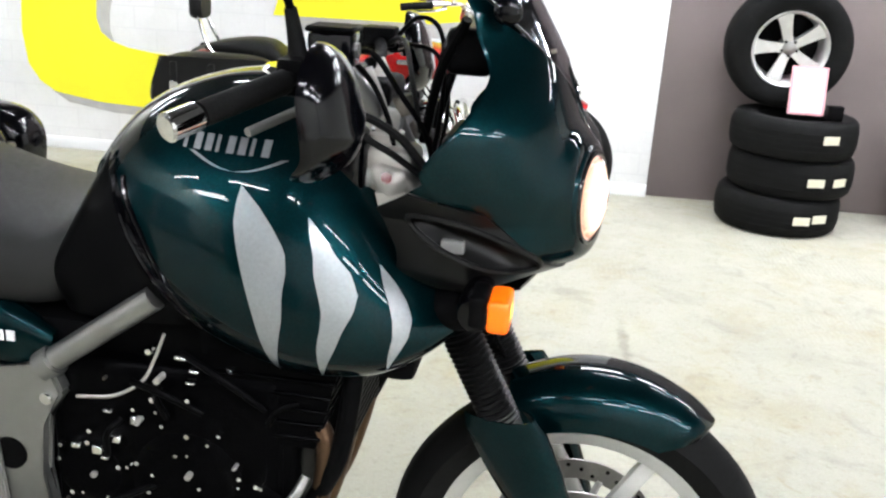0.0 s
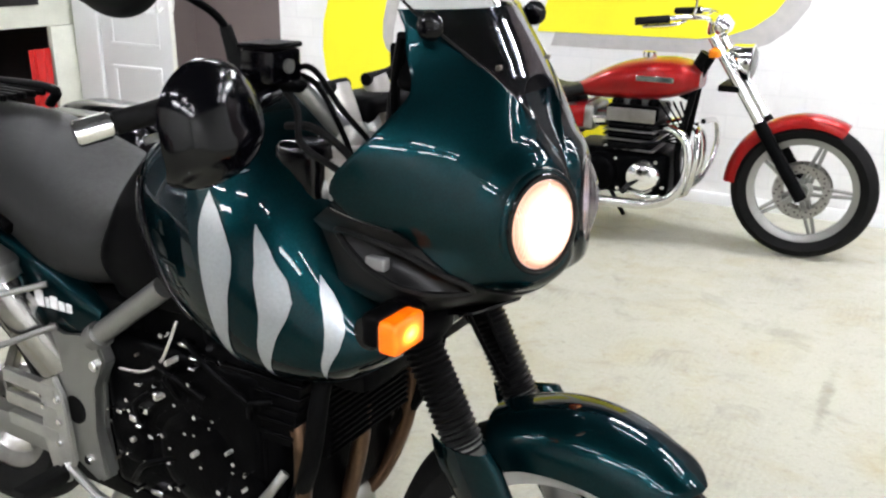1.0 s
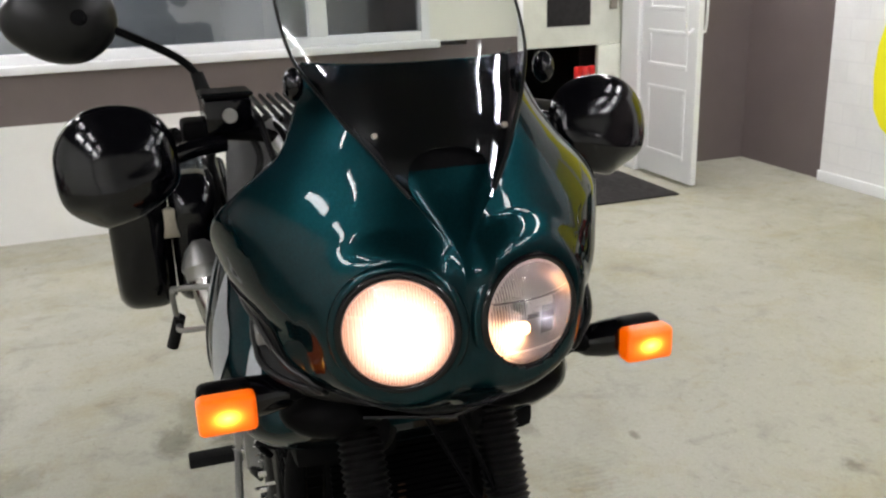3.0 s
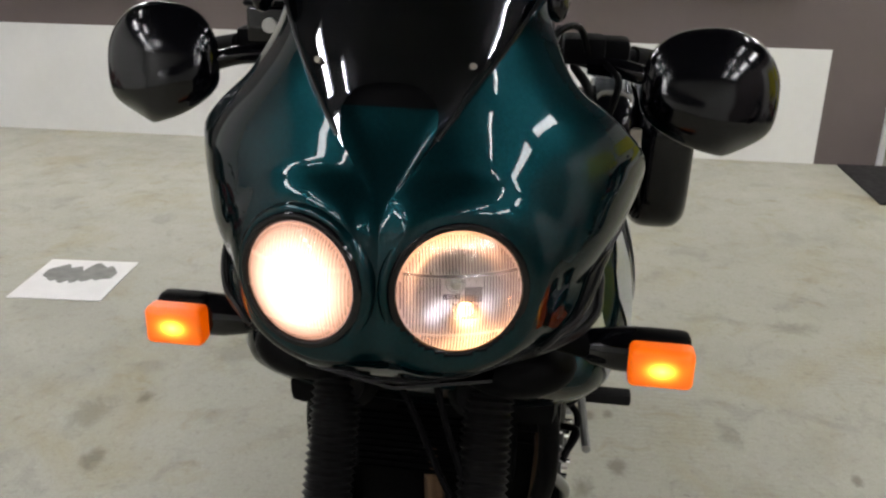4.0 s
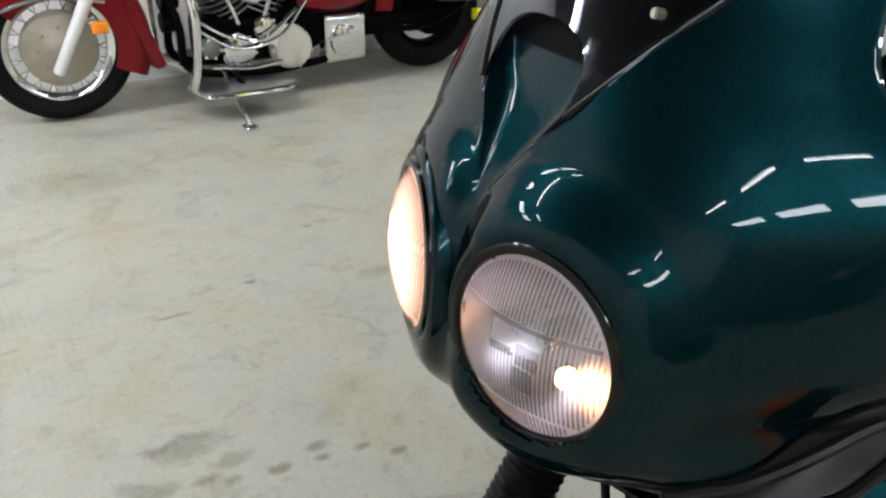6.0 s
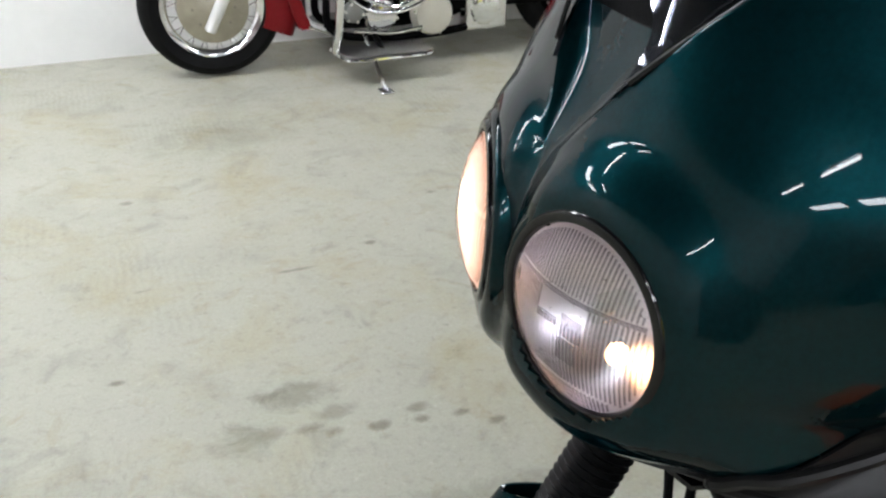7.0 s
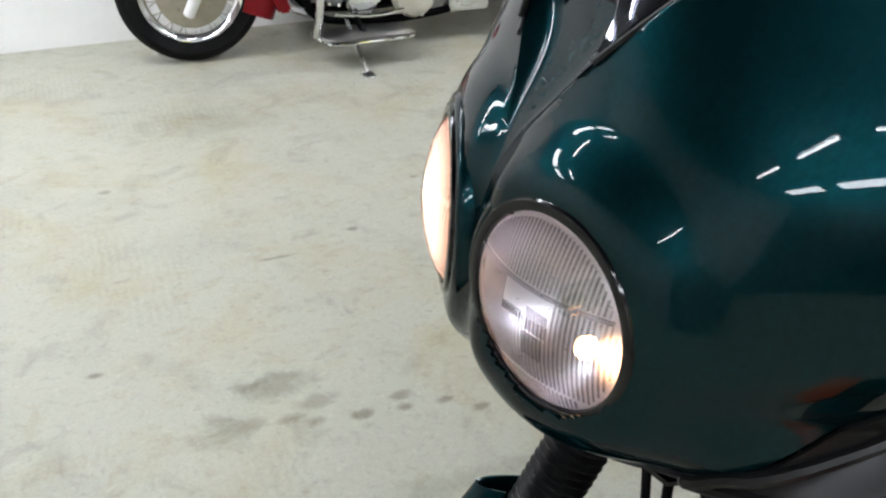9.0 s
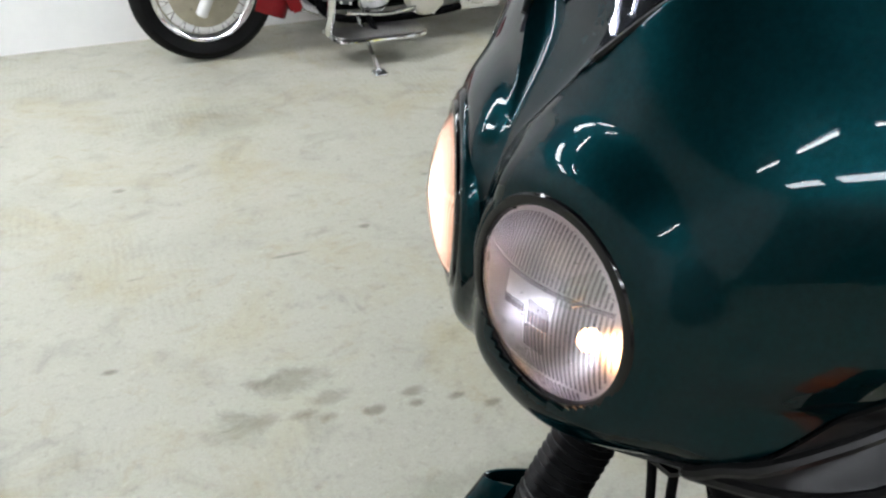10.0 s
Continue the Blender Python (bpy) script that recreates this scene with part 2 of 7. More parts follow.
def floor_material():
    """Sealed concrete: cloudy tone, fine grit, dark specks and oil stains with ragged edges."""
    m = mat("sealed_concrete", (0.36, 0.354, 0.292), 0.5, var=0.09, scale=0.8, bump=0.3, bscale=70, rvar=0.3, spec=0.35)
    nt = m.node_tree
    b = nt.nodes["Principled BSDF"]
    acc = b.inputs["Base Color"].links[0].from_socket
    co = nt.nodes.new("ShaderNodeTexCoord")

    def noise_node(scale, detail=5, distortion=0.0, rough=0.6):
        n = nt.nodes.new("ShaderNodeTexNoise")
        n.inputs["Scale"].default_value = scale
        n.inputs["Detail"].default_value = detail
        n.inputs["Roughness"].default_value = rough
        n.inputs["Distortion"].default_value = distortion
        nt.links.new(co.outputs["Object"], n.inputs["Vector"])
        return n.outputs[0]

    def ranged(src, lo, hi, a, z):
        r = nt.nodes.new("ShaderNodeMapRange")
        r.interpolation_type = "SMOOTHSTEP"
        for i, v in enumerate((lo, hi, a, z)):
            r.inputs[i + 1].default_value = v
        nt.links.new(src, r.inputs[0])
        return r.outputs[0]

    def times(colour, factor):
        v = nt.nodes.new("ShaderNodeVectorMath")
        v.operation = "SCALE"
        nt.links.new(colour, v.inputs[0])
        nt.links.new(factor, v.inputs["Scale"])
        return v.outputs[0]

    for scale, lo, hi, dark, dist in ((1.7, 0.5, 0.75, 0.85, 0.4), (5.5, 0.52, 0.72, 0.82, 0.8), (17.0, 0.67, 0.74, 0.72, 0.5), (33.0, 0.52, 0.72, 0.86, 0.4), (46.0, 0.70, 0.76, 0.55, 0.2), (95.0, 0.45, 0.7, 0.92, 0.2), (210.0, 0.45, 0.75, 0.9, 0.0), (70.0, 0.30, 0.42, 1.10, 0.3)):
        acc = times(acc, ranged(noise_node(scale, 6, dist), lo, hi, 1.0, dark))
    # brownish dirt in two sizes
    for scale, lo, hi, tint in ((2.3, 0.50, 0.74, (0.90, 0.83, 0.66)), (8.0, 0.58, 0.74, (0.86, 0.80, 0.68))):
        rp = nt.nodes.new("ShaderNodeValToRGB")
        rp.color_ramp.elements[0].position = lo
        rp.color_ramp.elements[0].color = (1, 1, 1, 1)
        rp.color_ramp.elements[1].position = hi
        rp.color_ramp.elements[1].color = (*tint, 1)
        nt.links.new(noise_node(scale, 7, 0.7, 0.65), rp.inputs[0])
        mv = nt.nodes.new("ShaderNodeVectorMath")
        mv.operation = "MULTIPLY"
        nt.links.new(acc, mv.inputs[0])
        nt.links.new(rp.outputs[0], mv.inputs[1])
        acc = mv.outputs[0]
    # faint ribs left by the float, in patches
    wv = nt.nodes.new("ShaderNodeTexWave")
    wv.inputs["Scale"].default_value = 13.0
    wv.inputs["Distortion"].default_value = 6.0
    wv.inputs["Detail"].default_value = 3.0
    wv.inputs["Detail Scale"].default_value = 1.6
    nt.links.new(co.outputs["Object"], wv.inputs["Vector"])
    rib = nt.nodes.new("ShaderNodeMath")
    rib.operation = "MULTIPLY"
    nt.links.new(wv.outputs[1], rib.inputs[0])
    nt.links.new(ranged(noise_node(1.1, 3, 0.3), 0.46, 0.68, 0.0, 1.0), rib.inputs[1])
    acc = times(acc, ranged(rib.outputs[0], 0.0, 1.0, 1.0, 0.92))
    acc = times(acc, ranged(noise_node(60.0, 4, 0.4), 0.25, 0.45, 1.12, 1.0))
    ragged = noise_node(11.0, 6, 0.6, 0.7)
    for x, y, rx, ry, dark in STAINS + [(x, y, r * 0.95, r * 0.6, 0.56) for x, y, r in SPOTS] + [(-0.165, -1.793, 0.07, 0.009, 0.6)]:
        mp = nt.nodes.new("ShaderNodeMapping")
        mp.vector_type = "TEXTURE"
        mp.inputs["Location"].default_value = (x, y, 0)
        mp.inputs["Scale"].default_value = (rx, ry, 1)
        nt.links.new(co.outputs["Object"], mp.inputs["Vector"])
        ln = nt.nodes.new("ShaderNodeVectorMath")
        ln.operation = "LENGTH"
        nt.links.new(mp.outputs[0], ln.inputs[0])
        ad = nt.nodes.new("ShaderNodeMath")
        ad.operation = "MULTIPLY_ADD"
        ad.inputs[1].default_value = 2.6
        nt.links.new(ragged, ad.inputs[0])
        nt.links.new(ln.outputs["Value"], ad.inputs[2])
        sp = nt.nodes.new("ShaderNodeValToRGB")
        sp.color_ramp.elements[0].color = (dark, dark, dark ** 1.12, 1)
        sp.color_ramp.elements[1].color = (1, 1, 1, 1)
        nt.links.new(ranged(ad.outputs[0], 1.5, 2.5, 0.0, 1.0), sp.inputs[0])
        sv = nt.nodes.new("ShaderNodeVectorMath")
        sv.operation = "MULTIPLY"
        nt.links.new(acc, sv.inputs[0])
        nt.links.new(sp.outputs[0], sv.inputs[1])
        acc = sv.outputs[0]
    nt.links.new(acc, b.inputs["Base Color"])
    return m


M_FLOOR = floor_material()


def block_material():
    """Painted block wall printed on the banner: pale joints."""
    m = mat("printed_brick_banner", (0.74, 0.74, 0.73), 0.55, var=0.07, scale=5)
    nt = m.node_tree
    b = nt.nodes["Principled BSDF"]
    src = b.inputs["Base Color"].links[0].from_socket
    co = nt.nodes.new("ShaderNodeTexCoord")
    sw = nt.nodes.new("ShaderNodeSeparateXYZ")
    cb = nt.nodes.new("ShaderNodeCombineXYZ")
    nt.links.new(co.outputs["Object"], sw.inputs[0])
    nt.links.new(sw.outputs[0], cb.inputs[0])
    nt.links.new(sw.outputs[2], cb.inputs[1])
    br = nt.nodes.new("ShaderNodeTexBrick")
    br.inputs["Color1"].default_value = (1, 1, 1, 1)
    br.inputs["Color2"].default_value = (0.96, 0.96, 0.965, 1)
    br.inputs["Mortar"].default_value = (0.925, 0.925, 0.93, 1)
    br.inputs["Scale"].default_value = 1.0
    br.inputs["Mortar Size"].default_value = 0.006
    br.inputs["Mortar Smooth"].default_value = 0.6
    br.inputs["Brick Width"].default_value = 0.27
    br.inputs["Row Height"].default_value = 0.13
    nt.links.new(cb.outputs[0], br.inputs["Vector"])
    v = nt.nodes.new("ShaderNodeVectorMath")
    v.operation = "MULTIPLY"
    nt.links.new(src, v.inputs[0])
    nt.links.new(br.outputs[0], v.inputs[1])
    nt.links.new(v.outputs[0], b.inputs["Base Color"])
    return m


M_BANNER = block_material()


# ---- mesh helpers ----
def finish(name, bm, material, smooth=True, sharp=40):
    bmesh.ops.recalc_face_normals(bm, faces=bm.faces)
    me = bpy.data.meshes.new(name)
    bm.to_mesh(me)
    bm.free()
    me.materials.append(material)
    if smooth:
        me.shade_smooth()
        me.set_sharp_from_angle(angle=radians(sharp))
    return me


def part(name, bm, material, parent=None, label="", smooth=True, sharp=40):
    ob = new(name, finish(name, bm, material, smooth, sharp))
    if parent is not None:
        ob.parent = parent
    return tagged(ob, label)


def thing(name, label, category, group="", at=(0, 0, 0), kind=""):
    ob = new(name)
    ob.empty_display_size = 0.1
    ob.location = at
    return tagged(ob, label, category, group, kind)


def whole(name, bm, material, label, category, group="", kind="", smooth=True):
    """A thing or a piece of the setting made of one mesh."""
    return tagged(part(name, bm, material, None, "", smooth), label, category, group, kind)


def box(x0, x1, y0, y1, z0, z1, bevel=0.0, seg=2, bm=None):
    own = bmesh.new()
    bmesh.ops.create_cube(own, size=1, matrix=Matrix.Translation(((x0 + x1) / 2, (y0 + y1) / 2, (z0 + z1) / 2)) @ Matrix.Diagonal((x1 - x0, y1 - y0, z1 - z0, 1)))
    if bevel:
        bmesh.ops.bevel(own, geom=own.edges[:], offset=bevel, segments=seg, profile=0.6, affect="EDGES")
    if bm is None:
        return own
    return join(bm, own)


def join(bm, other, m=None):
    if m is not None:
        bmesh.ops.transform(other, matrix=m, verts=other.verts)
    me = bpy.data.meshes.new("tmp")
    other.to_mesh(me)
    other.free()
    bm.from_mesh(me)
    bpy.data.meshes.remove(me)
    return bm


def aim(a, b):
    """The pose at a whose z axis points to b."""
    d = Vector(b) - Vector(a)
    return Matrix.Translation(a) @ d.to_track_quat("Z", "Y").to_matrix().to_4x4()


def rod(a, b, r, r2=None, seg=16, bm=None, bevel=0.0):
    own = bmesh.new()
    h = (Vector(b) - Vector(a)).length
    bmesh.ops.create_cone(own, cap_ends=True, segments=seg, radius1=r, radius2=r if r2 is None else r2, depth=h, matrix=Matrix.Translation((0, 0, h / 2)))
    if bevel:
        ring = [e for e in own.edges if len(e.link_faces) == 2 and any(len(f.verts) > 4 for f in e.link_faces)]
        bmesh.ops.bevel(own, geom=ring, offset=bevel, segments=2, affect="EDGES")
    bmesh.ops.transform(own, matrix=aim(a, b), verts=own.verts)
    return own if bm is None else join(bm, own)


def spline(pts, n):
    """n points on a smooth curve through pts."""
    p = [Vector(q) for q in pts]
    p = [p[0] * 2 - p[1]] + p + [p[-1] * 2 - p[-2]]
    k = len(p) - 3
    out = []
    for i in range(n):
        u = i / (n - 1) * k
        j = min(int(u), k - 1)
        t = u - j
        a, b, c, d = p[j:j + 4]
        out.append(0.5 * ((2 * b) + (c - a) * t + (2 * a - 5 * b + 4 * c - d) * t * t + (3 * b - a - 3 * c + d) * t ** 3))
    return out


def loft(rings, closed=True, caps=True, bm=None):
    own = bmesh.new() if bm is None else bm
    rows = [[own.verts.new(v) for v in r] for r in rings]
    n = len(rows[0])
    for a, b in zip(rows, rows[1:]):
        for i in range(n if closed else n - 1):
            own.faces.new((a[i], a[(i + 1) % n], b[(i + 1) % n], b[i]))
    if caps and closed:
        own.faces.new(rows[0][::-1])
        own.faces.new(rows[-1])
    return own


def tube(pts, r, n=24, seg=10, bm=None, taper=None, smooth=True):
    c = spline(pts, n) if smooth and len(pts) > 2 else [Vector(q) for q in pts]
    rings = []
    up = Vector((0.13, 0.31, 0.94))
    for i, q in enumerate(c):
        d = (c[min(i + 1, len(c) - 1)] - c[max(i - 1, 0)]).normalized()
        s = d.cross(up)
        s = s.normalized() if s.length > 1e-4 else d.orthogonal().normalized()
        u = s.cross(d)
        up = u
        rad = r if taper is None else r + (taper - r) * i / (len(c) - 1)
        rings.append([q + (s * math.cos(2 * math.pi * k / seg) + u * math.sin(2 * math.pi * k / seg)) * rad for k in range(seg)])
    return loft(rings, True, True, bm)


def lathe(profile, m=None, seg=48, bm=None, close=False):
    """Turns (radius, height) pairs about z, then places them by m."""
    own = bmesh.new()
    rings = [[Vector((r * math.cos(2 * math.pi * k / seg), r * math.sin(2 * math.pi * k / seg), h)) for k in range(seg)] for r, h in profile]
    if close:
        rings.append(rings[0])
    loft(rings, True, False, own)
    bmesh.ops.remove_doubles(own, verts=own.verts, dist=1e-6)
    if m is not None:
        bmesh.ops.transform(own, matrix=m, verts=own.verts)
    return own if bm is None else join(bm, own)


def lerp_table(rows, x):
    """Linear lookup: rows of (key, values...), keys rising."""
    if x <= rows[0][0]:
        return rows[0][1:]
    for a, b in zip(rows, rows[1:]):
        if x <= b[0]:
            t = (x - a[0]) / (b[0] - a[0])
            return tuple(p + (q - p) * t for p, q in zip(a[1:], b[1:]))
    return rows[-1][1:]


def smooth_table(rows, x):
    """Smooth lookup through the rows."""
    ks = [r[0] for r in rows]
    if x <= ks[0]:
        return rows[0][1:]
    if x >= ks[-1]:
        return rows[-1][1:]
    j = max(i for i in range(len(ks) - 1) if ks[i] <= x)
    t = (x - ks[j]) / (ks[j + 1] - ks[j])
    h = ks[j + 1] - ks[j]
    out = []
    for c in range(1, len(rows[0])):
        def slope(i):
            if i == 0 or i == len(ks) - 1:
                a, b = max(i - 1, 0), min(i + 1, len(ks) - 1)
                return (rows[b][c] - rows[a][c]) / (ks[b] - ks[a])
            return (rows[i + 1][c] - rows[i - 1][c]) / (ks[i + 1] - ks[i - 1])
        m0, m1 = slope(j) * h, slope(j + 1) * h
        p0, p1 = rows[j][c], rows[j + 1][c]
        out.append((2 * t ** 3 - 3 * t * t + 1) * p0 + (t ** 3 - 2 * t * t + t) * m0 + (-2 * t ** 3 + 3 * t * t) * p1 + (t ** 3 - t * t) * m1)
    return tuple(out)


def spow(v, p):
    return math.copysign(abs(v) ** p, v)


def shell(bm, thick):
    """Gives an open sheet a thickness inwards."""
    bmesh.ops.recalc_face_normals(bm, faces=bm.faces)
    bmesh.ops.solidify(bm, geom=bm.faces[:], thickness=thick)
    return bm


def flat(pts, thick, axis=1, bm=None, bevel=0.0):
    """A plate from an outline: pts are (u, v) in the plane across the axis, thickness (lo, hi) along it."""
    own = bmesh.new()
    def at(u, v, w):
        q = [u, v]
        q.insert(axis, w)
        return Vector(q)
    a = [own.verts.new(at(u, v, thick[0])) for u, v in pts]
    b = [own.verts.new(at(u, v, thick[1])) for u, v in pts]
    own.faces.new(a)
    own.faces.new(b[::-1])
    for i in range(len(pts)):
        j = (i + 1) % len(pts)
        own.faces.new((a[i], b[i], b[j], a[j]))
    if bevel:
        bmesh.ops.bevel(own, geom=own.edges[:], offset=bevel, segments=2, affect="EDGES")
    bmesh.ops.triangulate(own, faces=[f for f in own.faces if len(f.verts) > 4])
    return own if bm is None else join(bm, own)


def mirrored(bm):
    """A copy of a mesh on the other side of the bike."""
    c = bm.copy()
    bmesh.ops.transform(c, matrix=Matrix.Diagonal((1, -1, 1, 1)), verts=c.verts)
    bmesh.ops.reverse_faces(c, faces=c.faces)
    return c


# ---- the room ----
XB, XD, YA, YC, ZC = -4.5, 5.5, 3.95, -4.12, 3.1     # wall planes and the ceiling's height


def room():
    whole("floor", box(XB - 3.2, XD + 0.2, YC - 2.2, YA + 0.2, -0.1, 0), M_FLOOR, "olive-grey sealed concrete floor with dark stains", "floor", kind="structure", smooth=False)
    whole("ceiling", box(XB - 3.2, XD + 0.2, YC - 2.2, YA + 0.2, ZC, ZC + 0.15), M_CEILING, "dark painted ceiling", "ceiling", kind="structure", smooth=False)
    whole("wall_north", box(XB - 3.2, XD + 0.2, YA, YA + 0.2, 0, ZC), M_BROWN, "brown painted wall behind the banner", "wall", kind="structure", smooth=False)
    whole("wall_east", box(XD, XD + 0.2, YC - 0.2, YA, 0, ZC), M_WHITE, "white painted end wall", "wall", kind="structure", smooth=False)
    # south wall: white part, a brown part and a dark opening
    whole("wall_south", box(-2.6, XD, YC - 0.2, YC, 0, ZC), M_WHITE, "white painted wall behind the red cruiser", "wall", kind="structure", smooth=False)
    ws = bmesh.new()
    box(-3.32, -2.6, YC - 0.2, YC + 0.004, 0, ZC, bm=ws)
    box(XB, -3.32, YC - 0.2, YC + 0.004, 2.1, ZC, bm=ws)
    whole("wall_south_brown", ws, M_BROWN, "brown painted wall beside a dark opening", "wall", kind="structure", smooth=False)
    # passage behind the opening: near-black colour stands in for missing light
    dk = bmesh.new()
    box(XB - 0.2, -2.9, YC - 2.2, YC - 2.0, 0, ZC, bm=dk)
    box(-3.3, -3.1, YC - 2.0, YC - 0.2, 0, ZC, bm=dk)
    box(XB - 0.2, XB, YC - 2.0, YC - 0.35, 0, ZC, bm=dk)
    whole("wall_passage", dk, M_DARK, "passage walls coloured near-black to look unlit", "wall", kind="structure", smooth=False)
    # west wall: lower white, brown band, cream above, with windows and a doorway
    w = bmesh.new()
    box(XB - 0.2, XB, YC - 0.35, YC - 0.02, 0, ZC, bm=w)
    box(XB - 0.2, XB, YC - 0.02, 1.79, 0.665, 0.945, bm=w)
    box(XB - 0.2, XB, 1.79, 2.14, 0, 0.975, bm=w)
    whole("wall_west_band", w, M_BROWN, "brown painted band and pilasters of the wall", "wall", kind="structure", smooth=False)
    w = bmesh.new()
    box(XB - 0.2, XB, YC - 0.02, 1.79, 0, 0.665, bm=w)
    whole("wall_west_lower", w, M_WHITE, "white painted lower wall", "wall", kind="structure", smooth=False)
    w = bmesh.new()
    box(XB - 0.2, XB, YC - 0.02, -3.0, 0.945, ZC, bm=w)
    box(XB - 0.2, XB, -3.0, 1.54, 2.3, ZC, bm=w)
    box(XB - 0.2, XB, 1.54, 2.14, 0.975, ZC, bm=w)
    box(XB - 0.2, XB, 2.14, YA, 2.12, ZC, bm=w)
    box(XB - 0.2, XB, 3.1, YA, 0, 2.12, bm=w)
    whole("wall_west_upper", w, M_CREAM, "cream painted upper wall between window and doorway", "wall", kind="structure", smooth=False)
    whole("trim", box(XB, XB + 0.006, 3.16, YA, 0, 2.2), M_BROWN, "brown painted strip beside the doorway", "trim", kind="structure", smooth=False)


def batten_light(x, y):
    c = thing("ceiling_light", "white fluorescent batten with one bare tube, lit", "ceiling light", "batten lights", (x, y, ZC))
    part("housing", box(-0.52, 0.52, -0.035, 0.035, -0.05, 0, 0.008), M_PVC, c)
    for e in (-1, 1):
        part("tube_holder", box(e * 0.5 - 0.012, e * 0.5 + 0.012, -0.02, 0.02, -0.095, -0.05, 0.004), M_PVC, c)
    part("tube", rod((-0.488, 0, -0.078), (0.488, 0, -0.078), 0.014, seg=12), M_TUBE, c)
    return c


def panel_light(x, y):
    c = thing("ceiling_light", "white ceiling light with a broad glowing diffuser", "ceiling light", "panel lights", (x, y, ZC))
    part("housing", box(-0.62, 0.62, -0.15, 0.15, -0.055, 0, 0.01), M_PVC, c)
    part("diffuser", box(-0.59, 0.59, -0.125, 0.125, -0.072, -0.056, 0.006), M_DIFFUSER, c, "glowing white diffuser")
    return c


def window(y0, y1, z0, z1, splits):
    """White plastic window in the west wall; splits are mullion places."""
    win = thing("window_1", "white plastic window onto a dim grey office", "window", kind="structure")
    f = 0.055
    for ya, yb in ((y0, y0 + f), (y1 - f, y1)):
        part("frame", box(XB - 0.09, XB + 0.012, ya, yb, z0, z1, 0.006), M_PVC, win)
    for za, zb in ((z0, z0 + f), (z1 - f, z1)):
        part("frame", box(XB - 0.085, XB + 0.01, y0 + f, y1 - f, za, zb, 0.006), M_PVC, win)
    for s in splits:
        part("mullion", box(XB - 0.085, XB + 0.014, s - 0.055, s + 0.055, z0 + f, z1 - f, 0.006), M_PVC, win)
    edges = [y0 + f] + [v for s in splits for v in (s - 0.055, s + 0.055)] + [y1 - f]
    for a, b in zip(edges[::2], edges[1::2]):
        p = part("pane", box(XB - 0.05, XB - 0.044, a, b, z0 + f, z1 - f), M_PANE, win, smooth=False)
        p.visible_shadow = False
    part("window_sill", box(XB - 0.02, XB + 0.09, y0 - 0.04, y1 + 0.04, z0 - 0.045, z0, 0.008), M_PVC, win)
    r = bmesh.new()
    box(XB - 2.4, XB - 2.3, -3.4, 2.2, 0, ZC, bm=r)
    box(XB - 2.3, XB - 0.2, -3.5, -3.4, 0, ZC, bm=r)
    box(XB - 2.3, XB - 0.2, 1.95, 2.05, 0, ZC, bm=r)
    # added partition: keeps the office lamp's light away from the right-hand pane
    box(XB - 2.3, XB - 0.2, 0.55, 0.65, 0, ZC, bm=r)
    # added lamp without a known source, brightens the office behind the left panes
    lamp = panel_light(XB - 1.1, -1.6)
    lamp.rotation_euler = (0, 0, radians(90))
    whole("wall_office", r, mat("grey_office_paint", (0.3, 0.32, 0.33), 0.7, scale=1.5), "dim grey office walls behind the window", "wall", kind="structure", smooth=False)


